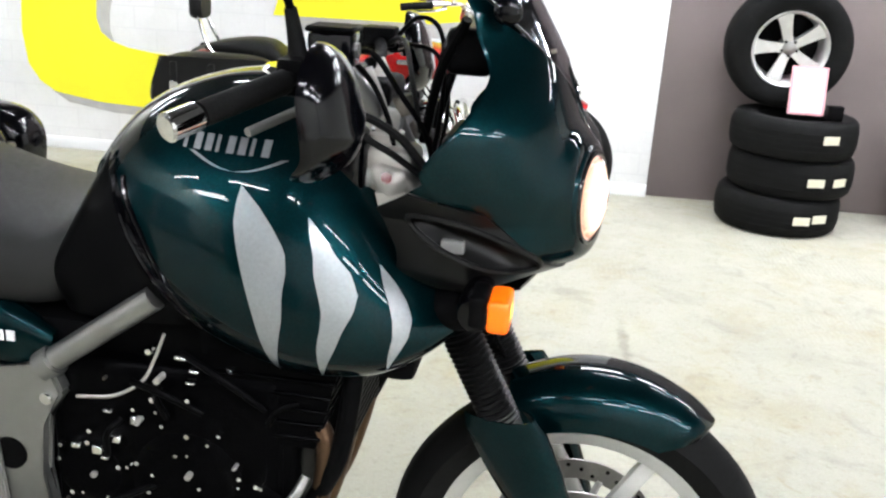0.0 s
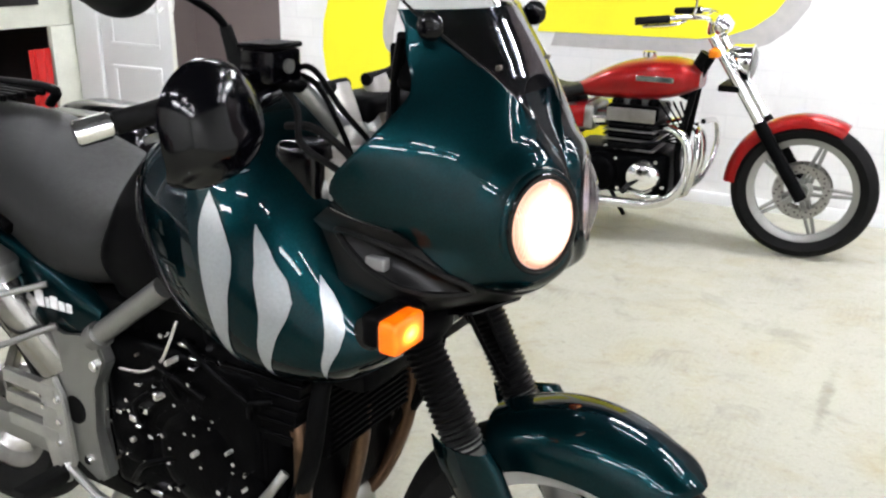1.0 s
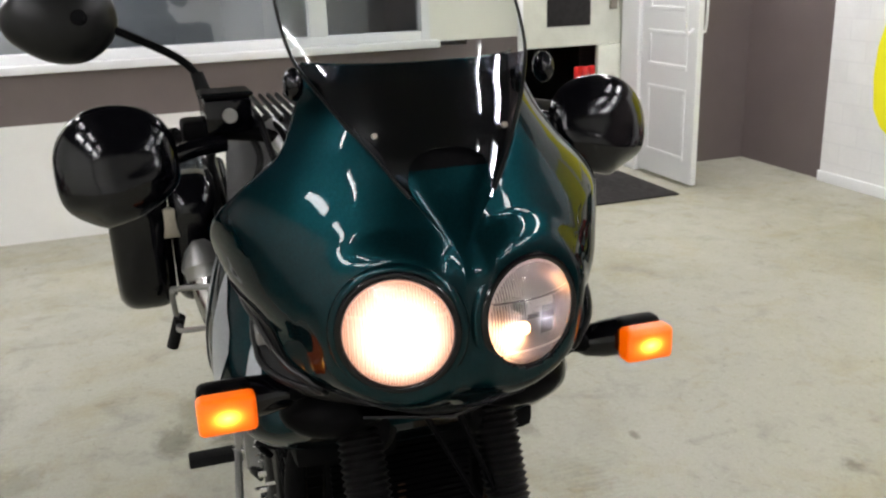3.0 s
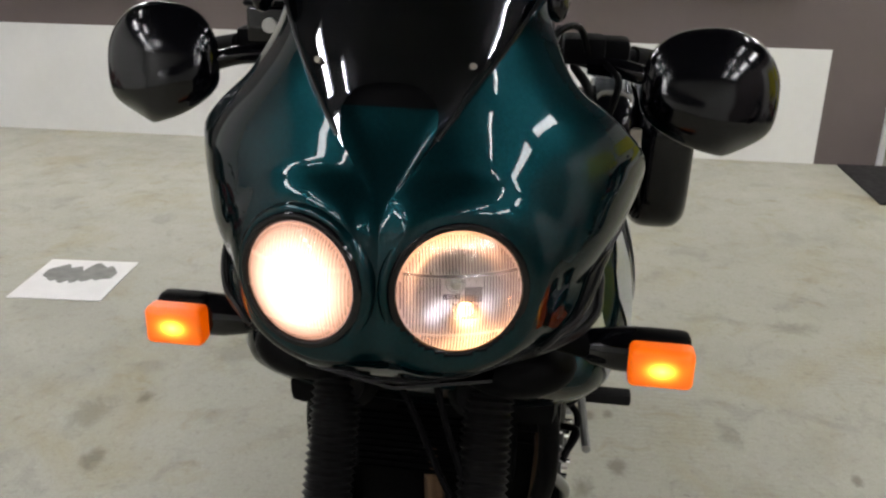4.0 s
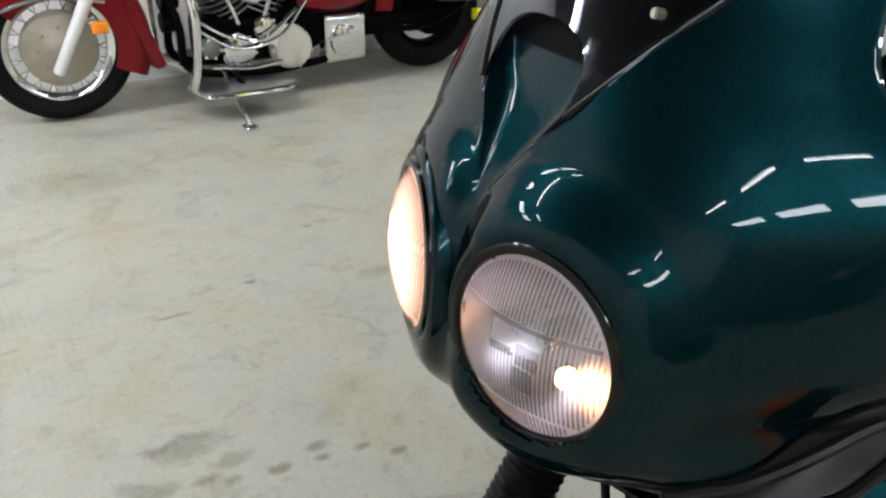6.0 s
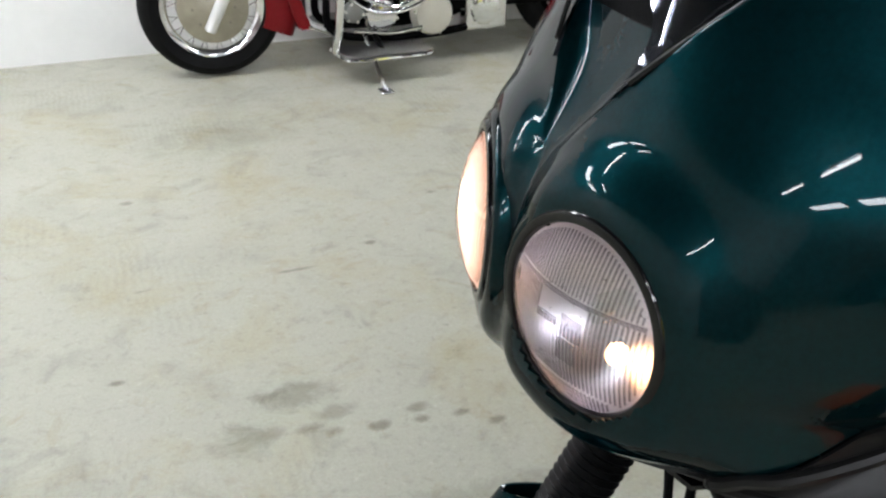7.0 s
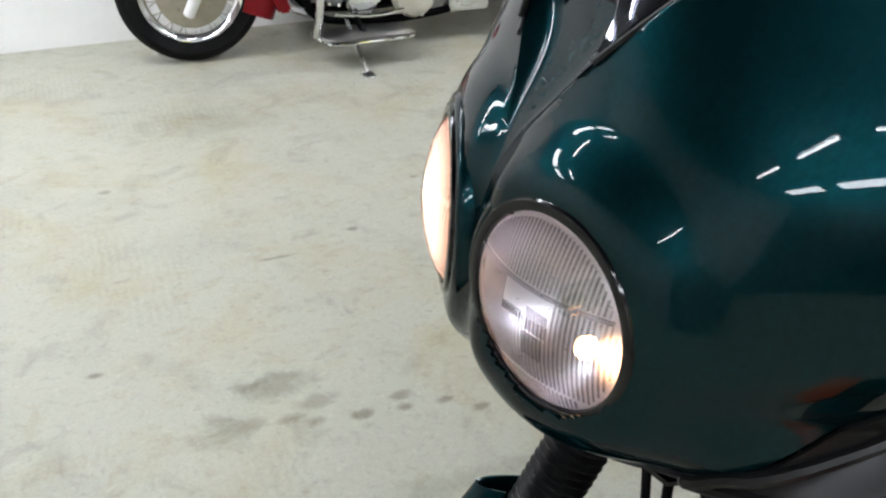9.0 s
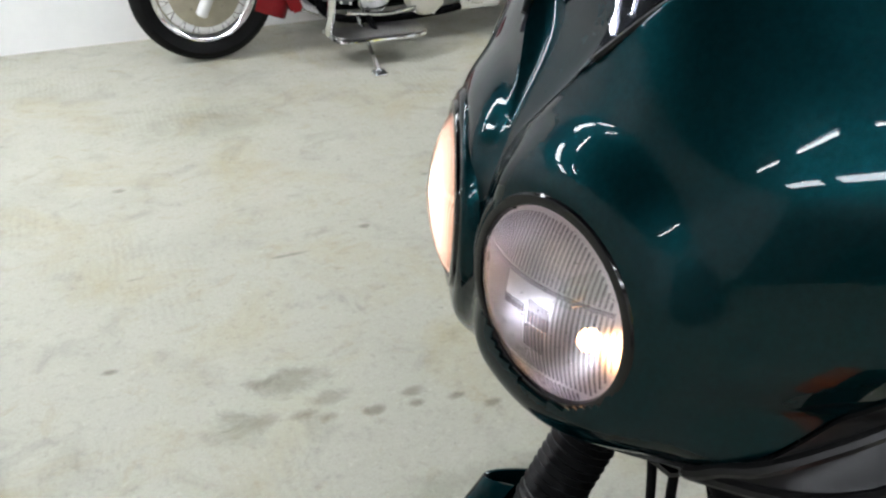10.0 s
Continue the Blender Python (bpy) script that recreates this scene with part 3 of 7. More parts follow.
def doorway():
    d = thing("door_1", "open white panelled door with a small window and metal handle", "door", kind="structure")
    for ya, yb in ((2.14, 2.175), (3.03, 3.1)):
        part("jamb", box(XB - 0.2, XB + 0.02, ya, yb, 0, 2.05, 0.006), M_PVC, d)
    part("lintel", box(XB - 0.2, XB + 0.02, 2.14, 3.1, 2.05, 2.12, 0.006), M_PVC, d)
    # leaf, standing open into the room
    leaf = part("leaf", box(XB + 0.03, XB + 0.66, 3.05, 3.09, 0.02, 2.02, 0.006), M_PVC, d)
    for z0, z1 in ((0.16, 0.62), (0.74, 0.98), (1.1, 1.85)):
        for ya in (3.044, 3.091):
            fr = bmesh.new()
            x0, x1 = XB + 0.12, XB + 0.56
            box(x0, x1, ya, ya + 0.01, z0, z0 + 0.03, 0.004, bm=fr)
            box(x0, x1, ya, ya + 0.01, z1 - 0.03, z1, 0.004, bm=fr)
            box(x0, x0 + 0.03, ya, ya + 0.009, z0 + 0.03, z1 - 0.03, 0.003, bm=fr)
            box(x1 - 0.03, x1, ya, ya + 0.009, z0 + 0.03, z1 - 0.03, 0.003, bm=fr)
            part("moulding", fr, M_PVC, leaf)
    for s in (-1, 1):
        h = tube([(XB + 0.61, 3.07 + s * 0.02, 1.28), (XB + 0.61, 3.07 + s * 0.07, 1.28), (XB + 0.61, 3.07 + s * 0.07, 1.0), (XB + 0.61, 3.07 + s * 0.02, 1.0)], 0.009, 20, 8)
        part("handle", h, M_PVC, leaf, "white pull handle")
    # vestibule behind the doorway, its darkness put into the wall colour
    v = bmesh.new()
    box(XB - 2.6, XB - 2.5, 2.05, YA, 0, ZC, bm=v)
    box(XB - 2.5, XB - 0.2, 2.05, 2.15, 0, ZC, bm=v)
    whole("wall_vestibule", v, M_DARK, "vestibule walls behind the doorway, coloured near-black to look unlit", "wall", kind="structure", smooth=False)
    c = thing("wall_cabinet", "pale metal cabinet with a dark square window, hung in the vestibule", "cabinet", at=(XB - 0.24, 0, 0))
    part("body", box(-0.35, 0, 2.235, 3.5, 0.86, 2.2, 0.01), mat("pale_grey_enamel", (0.62, 0.63, 0.55), 0.5), c)
    part("window_pane", box(0.001, 0.012, 2.47, 2.8, 1.0, 1.34, 0.004), M_DARK, c)
    part("handle", box(0.001, 0.03, 2.95, 3.0, 1.1, 1.2, 0.006), M_STEEL, c)
    part("side_panel", box(-0.02, 0.02, 2.86, 3.5, 0, 0.858, 0.004), bpy.data.materials["pale_grey_enamel"], c)
    e = thing("red_cloth", "red cloth hanging beside the pale cabinet support", "cloth", at=(XB - 0.24, 0, 0))
    cl = loft([[Vector((0.005 + 0.012 * math.sin(k * 1.7), 2.68 + k * 0.02, z)) for k in range(9)] for z in (0.3, 0.45, 0.6, 0.72)], False, False)
    part("fold", shell(cl, 0.006), M_REDPLASTIC, e)
    m = thing("door_mat", "dark grey fibre mat on the floor at the doorway", "mat")
    part("mat_body", box(XB + 0.02, -3.74, 1.92, 2.9, 0.0, 0.012, 0.004), M_DARK, m)


def banner():
    b = thing("wall_banner", "white brick-print banner with large yellow logo shapes", "banner")
    x0, x1 = -3.66, 0.6
    part("sheet", box(x0, x1, YA - 0.03, YA - 0.004, 0.02, 2.6, 0.003), M_BANNER, b, smooth=False)
    y = (YA - 0.036, YA - 0.031)
    yg = (YA - 0.0335, YA - 0.0305)
    def sheet(outer, inner, dx, dz, ys, name, material):
        bm = bmesh.new()
        loft([[Vector((u + dx, w, v + dz)) for u, v in (o, i)] for w in ys[:1] for o, i in zip(outer, inner)], False, False, bm)
        r = bmesh.ops.extrude_face_region(bm, geom=bm.faces[:])
        bmesh.ops.translate(bm, vec=(0, ys[1] - ys[0], 0), verts=[v for v in r["geom"] if isinstance(v, bmesh.types.BMVert)])
        part(name, bm, material, b, smooth=False)
    uo = [(-3.10, 1.317), (-3.17, 1.2), (-3.23, 1.056), (-3.28, 0.885), (-3.29, 0.71), (-3.265, 0.52), (-3.20, 0.42), (-3.10, 0.355), (-2.81, 0.31), (-2.3, 0.29)]
    ui = [(-2.69, 1.322), (-2.725, 1.2), (-2.766, 1.065), (-2.80, 0.915), (-2.804, 0.82), (-2.78, 0.745), (-2.72, 0.695), (-2.62, 0.66), (-2.48, 0.64), (-2.2, 0.62)]
    sheet(uo, ui, 0.08, -0.06, yg, "letter_shadow", M_GREYPRINT)
    sheet(uo, ui, 0, 0, y, "letter", M_YELLOW)
    do = [(-1.70, 0.915), (-0.75, 0.925), (-0.58, 0.95), (-0.45, 1.0), (-0.35, 1.08), (-0.27, 1.2), (-0.24, 1.35), (-0.22, 2.2)]
    di = [(-1.3, 2.2), (-1.2, 2.2), (-1.1, 2.2), (-1.0, 2.2), (-0.9, 2.2), (-0.8, 2.2), (-0.7, 2.2), (-0.6, 2.2)]
    sheet(do, di, 0.09, -0.08, yg, "letter_shadow", M_GREYPRINT)
    sheet(do, di, 0, 0, y, "letter", M_YELLOW)
    part("letter", flat([(-3.01, 1.395), (-1.73, 1.437), (-1.60, 2.1), (-2.85, 2.1)], y, 1), M_YELLOW, b, smooth=False)
    for a, c in ((-2.97, -2.80), (-2.78, -2.66), (-2.64, -2.51), (-2.455, -2.34), (-2.32, -2.16), (-2.0, -1.86), (-1.84, -1.64)):
        part("letter_shadow", flat([(a, 1.322 + (a + 2.97) * 0.035), (c, 1.322 + (c + 2.97) * 0.035), (c + 0.02, 1.372 + (c + 2.97) * 0.035), (a + 0.02, 1.372 + (a + 2.97) * 0.035)], yg, 1), M_GREYPRINT, b, smooth=False)
    part("letter", flat([(-1.9, 0.25), (-1.0, 0.25), (-0.9, 0.55), (-1.9, 0.55)], y, 1), M_YELLOW, b, smooth=False)
    whole("baseboard", box(x0, 0.6, YA - 0.05, YA - 0.032, 0, 0.07, 0.004), M_PVC, "narrow white baseboard under the banner", "baseboard", kind="structure")


room()
window(-3.0, 1.54, 0.99, 2.3, (-2.0, -0.6, 0.84))
doorway()
banner()
BATTENS = [(x, 1.9) for x in (-3.6, -1.35, 0.6, 2.2, 3.8)] + [(x, -1.95) for x in (-3.9, -2.0, -0.15, 1.6, 3.4)]
PANELS = [(x, 2.95) for x in (-3.85, 0.40, 2.1, 3.8)] + [(x, -2.8) for x in (-3.85, 0.9, 2.6, 4.2)]
for make, spots in ((batten_light, BATTENS), (panel_light, PANELS)):
    lamp = make(*spots[0])
    for lx, ly in spots[1:]:
        copy_thing(lamp, pose(lx, ly, ZC))


# ---- the green motorcycle ----
AXLE = Vector((0.045, 0, 0.345))


def wheel(root, centre, radius, width, spokes, rim_r, name="front_wheel", thin=False, disc=0.0, metal=None):
    """A road wheel, built about its own centre with the axle along y."""
    w = new(name)
    w.location = centre
    w.parent = root
    turn = Matrix.Rotation(radians(90), 4, "X")
    h = width / 2
    metal = metal or M_RIM
    prof = [(rim_r, -h * 0.62), (rim_r + 0.02, -h * 0.86), ((rim_r + radius) / 2, -h), (radius - 0.03, -h * 0.86), (radius - 0.008, -h * 0.5), (radius, 0), (radius - 0.008, h * 0.5), (radius - 0.03, h * 0.86), ((rim_r + radius) / 2, h), (rim_r + 0.02, h * 0.86), (rim_r, h * 0.62)]
    part("tyre", lathe(prof, turn, 72), M_RUBBER, w, "black road tyre")
    r2 = rim_r - 0.032
    rim = lathe([(rim_r + 0.004, -h * 0.64), (rim_r + 0.006, -h * 0.56), (rim_r - 0.012, -h * 0.5), (r2, -h * 0.3), (r2, h * 0.3), (rim_r - 0.012, h * 0.5), (rim_r + 0.006, h * 0.56), (rim_r + 0.004, h * 0.64)], turn, 72)
    part("rim", rim, metal, w, "silver alloy rim")
    part("hub", lathe([(0, -h * 0.9), (0.028, -h * 0.9), (0.032, -h * 0.5), (0.05, -h * 0.4), (0.05, h * 0.4), (0.032, h * 0.5), (0.028, h * 0.9), (0, h * 0.9)], turn, 32), metal, w)
    for i in range(spokes):
        a = 2 * math.pi * (i + 0.25) / spokes
        m = Matrix.Rotation(a, 4, "Y")
        if thin:
            s = bmesh.new()
            for o in (-0.02, 0.02):
                rod((o, 0, 0.04), (o * 0.5, 0, r2 + 0.004), 0.009, seg=8, bm=s)
        else:
            s = box(-0.016, 0.016, -0.011, 0.011, 0.04, r2 + 0.004, 0.006)
        bmesh.ops.transform(s, matrix=m, verts=s.verts)
        part("spoke", s, metal, w)
    if disc:
        for sgn in ((-1, 1) if disc > 0.12 else (1,)):
            d = bmesh.new()
            n = 96
            lathe([(disc - 0.04, sgn * h * 0.92 - 0.002), (disc, sgn * h * 0.92 - 0.002), (disc, sgn * h * 0.92 + 0.002), (disc - 0.04, sgn * h * 0.92 + 0.002)], turn, n, d, close=True)
            part("brake_disc", d, M_DISC, w, "drilled steel brake disc")
            hl = bmesh.new()
            for i in range(36):
                a = 2 * math.pi * i / 36
                r = disc - 0.02 + 0.011 * math.sin(i * 2.1)
                p = Vector((r * math.cos(a), -sgn * h * 0.92, r * math.sin(a)))
                rod(p - Vector((0, 0.0028, 0)), p + Vector((0, 0.0028, 0)), 0.004, seg=8, bm=hl)
            tagged(part("disc_hole", hl, M_BLACK, w), kind="stuff")
            for i in range(5):
                a = 2 * math.pi * i / 5
                c, s_ = math.cos(a), math.sin(a)
                part("disc_arm", rod((0.045 * c, -sgn * h * 0.9, 0.045 * s_), ((disc - 0.035) * c, -sgn * h * 0.92, (disc - 0.035) * s_), 0.007, seg=8), metal, w)
    return w


# --- fairing: slices of (z, nose x, half width, rear x, sweep) ---
SLICES = [(0.862, -0.1236, 0.020, -0.199, 1.02), (0.89, -0.0742, 0.084, -0.187, 1.10), (0.925, -0.0193, 0.150, -0.170, 1.27), (0.97, 0.0180, 0.205, -0.165, 1.42), (1.02, 0.0160, 0.2275, -0.188, 1.44),
          (1.06, 0.0130, 0.2525, -0.210, 1.40), (1.095, 0.0050, 0.268, -0.232, 1.32), (1.125, -0.0080, 0.271, -0.220, 1.20), (1.155, -0.0220, 0.261, -0.194, 1.05), (1.19, -0.0360, 0.229, -0.170, 0.94),
          (1.23, -0.0510, 0.184, -0.155, 0.92), (1.28, -0.0751, 0.157, -0.178, 1.00), (1.335, -0.1073, 0.140, -0.196, 1.15)]
SIDE = [(0.862, 0.02), (0.88, 0.11), (0.90, 0.168), (0.925, 0.205), (0.95, 0.221), (0.98, 0.229), (1.02, 0.2275)]     # flare of the lower panel at its rear
LAMPS = [(Vector((x, s * y, 1.043)), Vector((math.cos(radians(17)), s * math.sin(radians(17)), 0.05)).normalized()) for s, x, y in ((-1, 0.009, 0.086), (1, 0.004, 0.084))]


def scoop_half(z):
    """Half the width of the V-shaped scoop at this height."""
    return 0.5 * ((z - 1.122) * 0.76 + math.sqrt(((z - 1.122) * 0.76) ** 2 + 0.00008))


def slice_point(z, u):
    """A point of the fairing: u from 0 at the nose to 1 at the rear edge (right side, y < 0)."""
    xc, w, xr, e = smooth_table(SLICES, z)
    a = min(1, u / 0.86) * e
    y = -w * (math.sin(a) / math.sin(e)) ** 0.82
    x = xc - (xc - xr) * (1 - math.cos(a) ** 1.05) / (1 - math.cos(e) ** 1.05)
    # the lower panel flares out and runs straight on to the rear
    if z < 1.02:
        f = min(1, max(0, (u - 0.38) / 0.48))
        y -= max(0, smooth_table(SIDE, z)[0] - w) * f * f * (3 - 2 * f)
    k = max(0, (u - 0.86) / 0.14)
    low = min(1, max(0, (1.085 - z) / 0.05)) * min(1, max(0, (z - 0.87) / 0.07))
    x -= 0.105 * k * low + 0.004 * k
    y += 0.018 * k * k * low
    # scoop between the two ridges above the nose
    if z > 1.122:
        t = abs(y) / scoop_half(z)
        if t < 1:
            k = min(1, (z - 1.122) / 0.075)
            x -= 0.017 * k * k * (3 - 2 * k) * (1 - t ** 5)
    p = Vector((x, y, z))
    # pads round the lamps
    c, n = LAMPS[0]
    d = p - c
    depth = d.dot(n)
    r = (d - n * depth).length
    k = 1 - min(1, max(0, (r - 0.072) / 0.050))
    k = k * k * (3 - 2 * k)
    m = min(1, abs(y) / 0.03)
    p.x += (-0.0100 + 0.0050 * min(1, max(0, -d.z / 0.065)) - depth) * k / n.x * m * m * (3 - 2 * m)
    return p


def reach(z, y):
    """The u at which the fairing has this offset from the middle."""
    lo, hi = 0.0, 0.86
    for _ in range(24):
        mid = (lo + hi) / 2
        lo, hi = (mid, hi) if abs(slice_point(z, mid).y) < abs(y) else (lo, mid)
    return lo


def front_at(z, y):
    """How far forward the fairing reaches at this height and offset from the middle."""
    return slice_point(z, reach(z, y)).x


def fairing_half(z0, z1, nz=110, nu=60):
    """Right half of the fairing; one column of the mesh follows the scoop's edge."""
    rows = []
    for i in range(nz + 1):
        z = z0 + (z1 - z0) * i / nz
        uv = reach(z, scoop_half(z))
        us = [uv * t ** 1.22 for t in (0, 0.2, 0.4, 0.55, 0.68, 0.78, 0.86, 0.92, 0.97)]
        us += [uv + (0.86 - uv) * j / nu for j in range(nu)] + [0.86 + 0.14 * j / 10 for j in range(11)]
        rows.append([slice_point(z, u) for u in us])
    return loft(rows, False, False)


SEAM = [(Vector((-0.062, 0, 0.962)), Vector((0.69, 0, 0.72)).normalized()), (Vector((-0.13, 0, 1.040)), Vector((0.235, 0, 0.97)).normalized())]


def inlet_reach(p):
    """Below 1 inside the lens-shaped inlet of the side panel."""
    u = (p.x + 0.160) / 0.096
    v = (p.z - 0.990 + 0.36 * (p.x + 0.160)) / 0.027
    return math.hypot(u, v)


def fairing_piece(above, offset=0.0):
    bm = fairing_half(0.862, 1.335) if above else fairing_half(0.862, 1.335, 170, 110)
    for p, n in SEAM:
        bmesh.ops.bisect_plane(bm, geom=bm.verts[:] + bm.edges[:] + bm.faces[:], plane_co=p + n * offset, plane_no=n)
    low = [f for f in bm.faces if all((f.calc_center_median() - p).dot(n) < offset for p, n in SEAM)]
    low = set(low)
    bmesh.ops.delete(bm, geom=[f for f in bm.faces if (f in low) == above], context="FACES")
    c, n = LAMPS[0]      # openings for the lamps
    gone = []
    for f in bm.faces:
        d = f.calc_center_median() - c
        if (d - n * d.dot(n)).length < 0.0685 and abs(d.dot(n)) < 0.06:
            gone.append(f)
    bmesh.ops.delete(bm, geom=gone, context="FACES")
    if not above:        # the scooped inlet
        for v in bm.verts:
            r = inlet_reach(v.co)
            if r < 1:
                v.co.y += 0.028 * (1 - r * r)
    other = mirrored(bm)
    join(bm, other)
    bmesh.ops.remove_doubles(bm, verts=bm.verts, dist=0.0004)
    return bm


def lens_pose(c, n):
    return Matrix.Translation(c) @ n.to_track_quat("Z", "Y").to_matrix().to_4x4()


def headlight(root, i, lit):
    c, n = LAMPS[i]
    m = lens_pose(c, n)
    h = part("headlight", lathe([(0.0648, -0.03), (0.0648, -0.006), (0.066, -0.003), (0.068, -0.002), (0.0725, -0.0030), (0.0745, -0.0060), (0.0750, -0.012), (0.0735, -0.04)], m, 64), M_GLOSS, root, "round black-rimmed headlight")
    part("lamp_surround", lathe([(0.0740, -0.0060), (0.0765, -0.0056), (0.0800, -0.0072), (0.0828, -0.0108), (0.0835, -0.018), (0.0835, -0.036)], m, 64), M_GREEN, h, "dark green painted lamp surround")
    part("reflector", lathe([(0.0648, -0.006), (0.061, -0.02), (0.05, -0.038), (0.03, -0.05), (0.012, -0.054), (0, -0.054)], m, 64), M_REFLECT, h)
    if lit:
        part("lit_inner", lathe([(0.0640, -0.0050), (0.056, 0.0010), (0.045, 0.0060), (0.03, 0.0100), (0.015, 0.0122), (0.0, 0.0130)], m, 48), M_LAMP_ON, h, "glowing warm white lamp")
    else:
        b = lathe([(0, -0.052), (0.009, -0.05), (0.011, -0.03), (0.008, -0.02), (0, -0.018)], m @ Matrix.Translation((0.0, -0.0, 0)), 20)
        part("bulb", b, M_GLASS, h)
        part("bulb_cap", lathe([(0.0, -0.022), (0.004, -0.0225), (0.0055, -0.026), (0.0055, -0.034)], m, 20), M_CAST, h)
        part("pilot_light", lathe([(0, -0.042), (0.007, -0.040), (0.0085, -0.034), (0.006, -0.029), (0, -0.027)], m @ Matrix.Translation((0.012, -0.032, 0)), 16), M_BULB, h, "small lit pilot bulb")
    # fluted front glass
    g = bmesh.new()
    rings = 14
    seg = 128
    rr = []
    for k in range(rings + 1):
        q = k / rings
        r = 0.0645 * q
        row = []
        for j in range(seg):
            a = 2 * math.pi * j / seg
            x, y = r * math.cos(a), r * math.sin(a)
            dome = 0.018 * (1 - q * q) - 0.003
            row.append(Vector((x, y, dome)))
        rr.append(row)
    loft(rr[1:], True, False, g)
    g.faces.new([v for v in g.verts[:seg]])
    bmesh.ops.transform(g, matrix=m, verts=g.verts)
    gl = part("lens", g, M_GLASS, h, "clear fluted lens")
    gl.visible_shadow = False
    fl = bmesh.new()
    for k in range(-19, 20):
        x = k * 0.0032
        for y0, y1 in ((0.026, 0.062), (-0.040, 0.021) if abs(k) > 6 else (-0.040, 0.004), (-0.062, -0.044)):
            ya = max(y0, -math.sqrt(max(0, 0.0625 ** 2 - x * x)))
            yb = min(y1, math.sqrt(max(0, 0.0625 ** 2 - x * x)))
            if yb - ya < 0.004:
                continue
            pts = []
            for t in range(6):
                y = ya + (yb - ya) * t / 5
                q2 = (x * x + y * y) / 0.0645 ** 2
                pts.append(m @ Vector((x, y, -0.0036 + 0.018 * (1 - q2))))
            tube(pts, 0.0009, 6, 5, bm=fl, smooth=False)
    f = tagged(part("flute", fl, M_FLUTE_CLEAR if lit else M_FLUTE, h), kind="stuff")
    f.visible_shadow = False
    if not lit:
        # raised step across the glass
        step = []
        for t in range(13):
            x = -0.058 + 0.116 * t / 12
            step.append(m @ Vector((x, 0.0235, -0.0032 + 0.018 * (1 - (x * x + 0.0235 ** 2) / 0.0645 ** 2))))
        part("glass_step", tube(step, 0.0017, 26, 6), M_FLUTE, h).visible_shadow = False
        # clear blocks moulded into the middle of the glass
        for x0, x1, y0, y1 in ((-0.020, -0.002, 0.000, 0.006), (0.002, 0.020, -0.004, 0.012), (0.000, 0.017, -0.022, -0.007)):
            q = ((x0 + x1) ** 2 + (y0 + y1) ** 2) / 4 / 0.0645 ** 2
            z = -0.0034 + 0.018 * (1 - q)
            bl = box(x0, x1, y0, y1, z - 0.0012, z + 0.0005, 0.0004, 1)
            bmesh.ops.transform(bl, matrix=m, verts=bl.verts)
            part("glass_block", bl, M_FLUTE, h).visible_shadow = False
    return h


M_FLUTE = glass("fluted_glass_ridge", (0.76, 0.74, 0.77), 0.08, gloss=0.08)
M_FLUTE_CLEAR = glass("clear_glass_ridge", (0.90, 0.87, 0.86), 0.08, gloss=0.05)


def indicator(root, y, z, x, sgn):
    """Front turn signal on a short black stalk; sgn -1 right, +1 left."""
    ind = new("turn_signal")
    ind.parent = root
    tagged(ind, "lit amber turn signal on a black stalk")
    part("stalk", tube([(x - 0.03, y - sgn * 0.15, z + 0.012), (x - 0.025, y - sgn * 0.11, z + 0.006), (x - 0.02, y - sgn * 0.07, z)], 0.016, 10, 12, taper=0.016), M_BLACK, ind)
    part("bullet", lathe([(0, -0.095), (0.014, -0.092), (0.022, -0.078), (0.027, -0.05), (0.0285, -0.015), (0.0285, 0.02), (0.024, 0.032), (0, 0.034)], aim((x - 0.024, y, z), (x - 0.024, y + sgn, z)) @ Matrix.Diagonal((0.9, 1.0, 1, 1)), 28), M_GLOSS, ind)
    part("housing", box(x - 0.036, x - 0.004, y - 0.035, y + 0.035, z - 0.022, z + 0.029, 0.014, 4), M_BLACK, ind)
    part("lens", box(x - 0.006, x + 0.026, y - 0.0365, y + 0.0365, z - 0.0235, z + 0.0245, 0.010, 4), M_AMBER, ind, "amber plastic lens")
    return ind


# --- tank: sections of (x, bottom, top, half width) ---
TANK = [(-0.80, 0.98, 1.05, 0.11), (-0.765, 0.93, 1.095, 0.16), (-0.72, 0.865, 1.135, 0.195), (-0.66, 0.805, 1.165, 0.225), (-0.58, 0.752, 1.185, 0.255), (-0.50, 0.725, 1.185, 0.277),
        (-0.42, 0.712, 1.165, 0.288), (-0.34, 0.718, 1.095, 0.278), (-0.27, 0.743, 0.995, 0.255), (-0.215, 0.787, 0.925, 0.228), (-0.175, 0.827, 0.885, 0.185)]


def tank_ring(x, n=96):
    zb, zt, w = smooth_table(TANK, x)
    zc = zb + (zt - zb) * 0.36
    ring = []
    for k in range(n):
        a = 2 * math.pi * k / n
        c, s = math.cos(a), math.sin(a)
        y = w * spow(c, 0.75)
        z = zc + spow(s, 0.85) * ((zt - zc) if s > 0 else (zc - zb))
        if s > 0:
            y *= 1 - 0.22 * s ** 1.5
        ring.append(Vector((x, y, z)))
    return ring


def tank_mesh():
    return loft([tank_ring(-0.80 + 0.625 * i / 80) for i in range(81)])


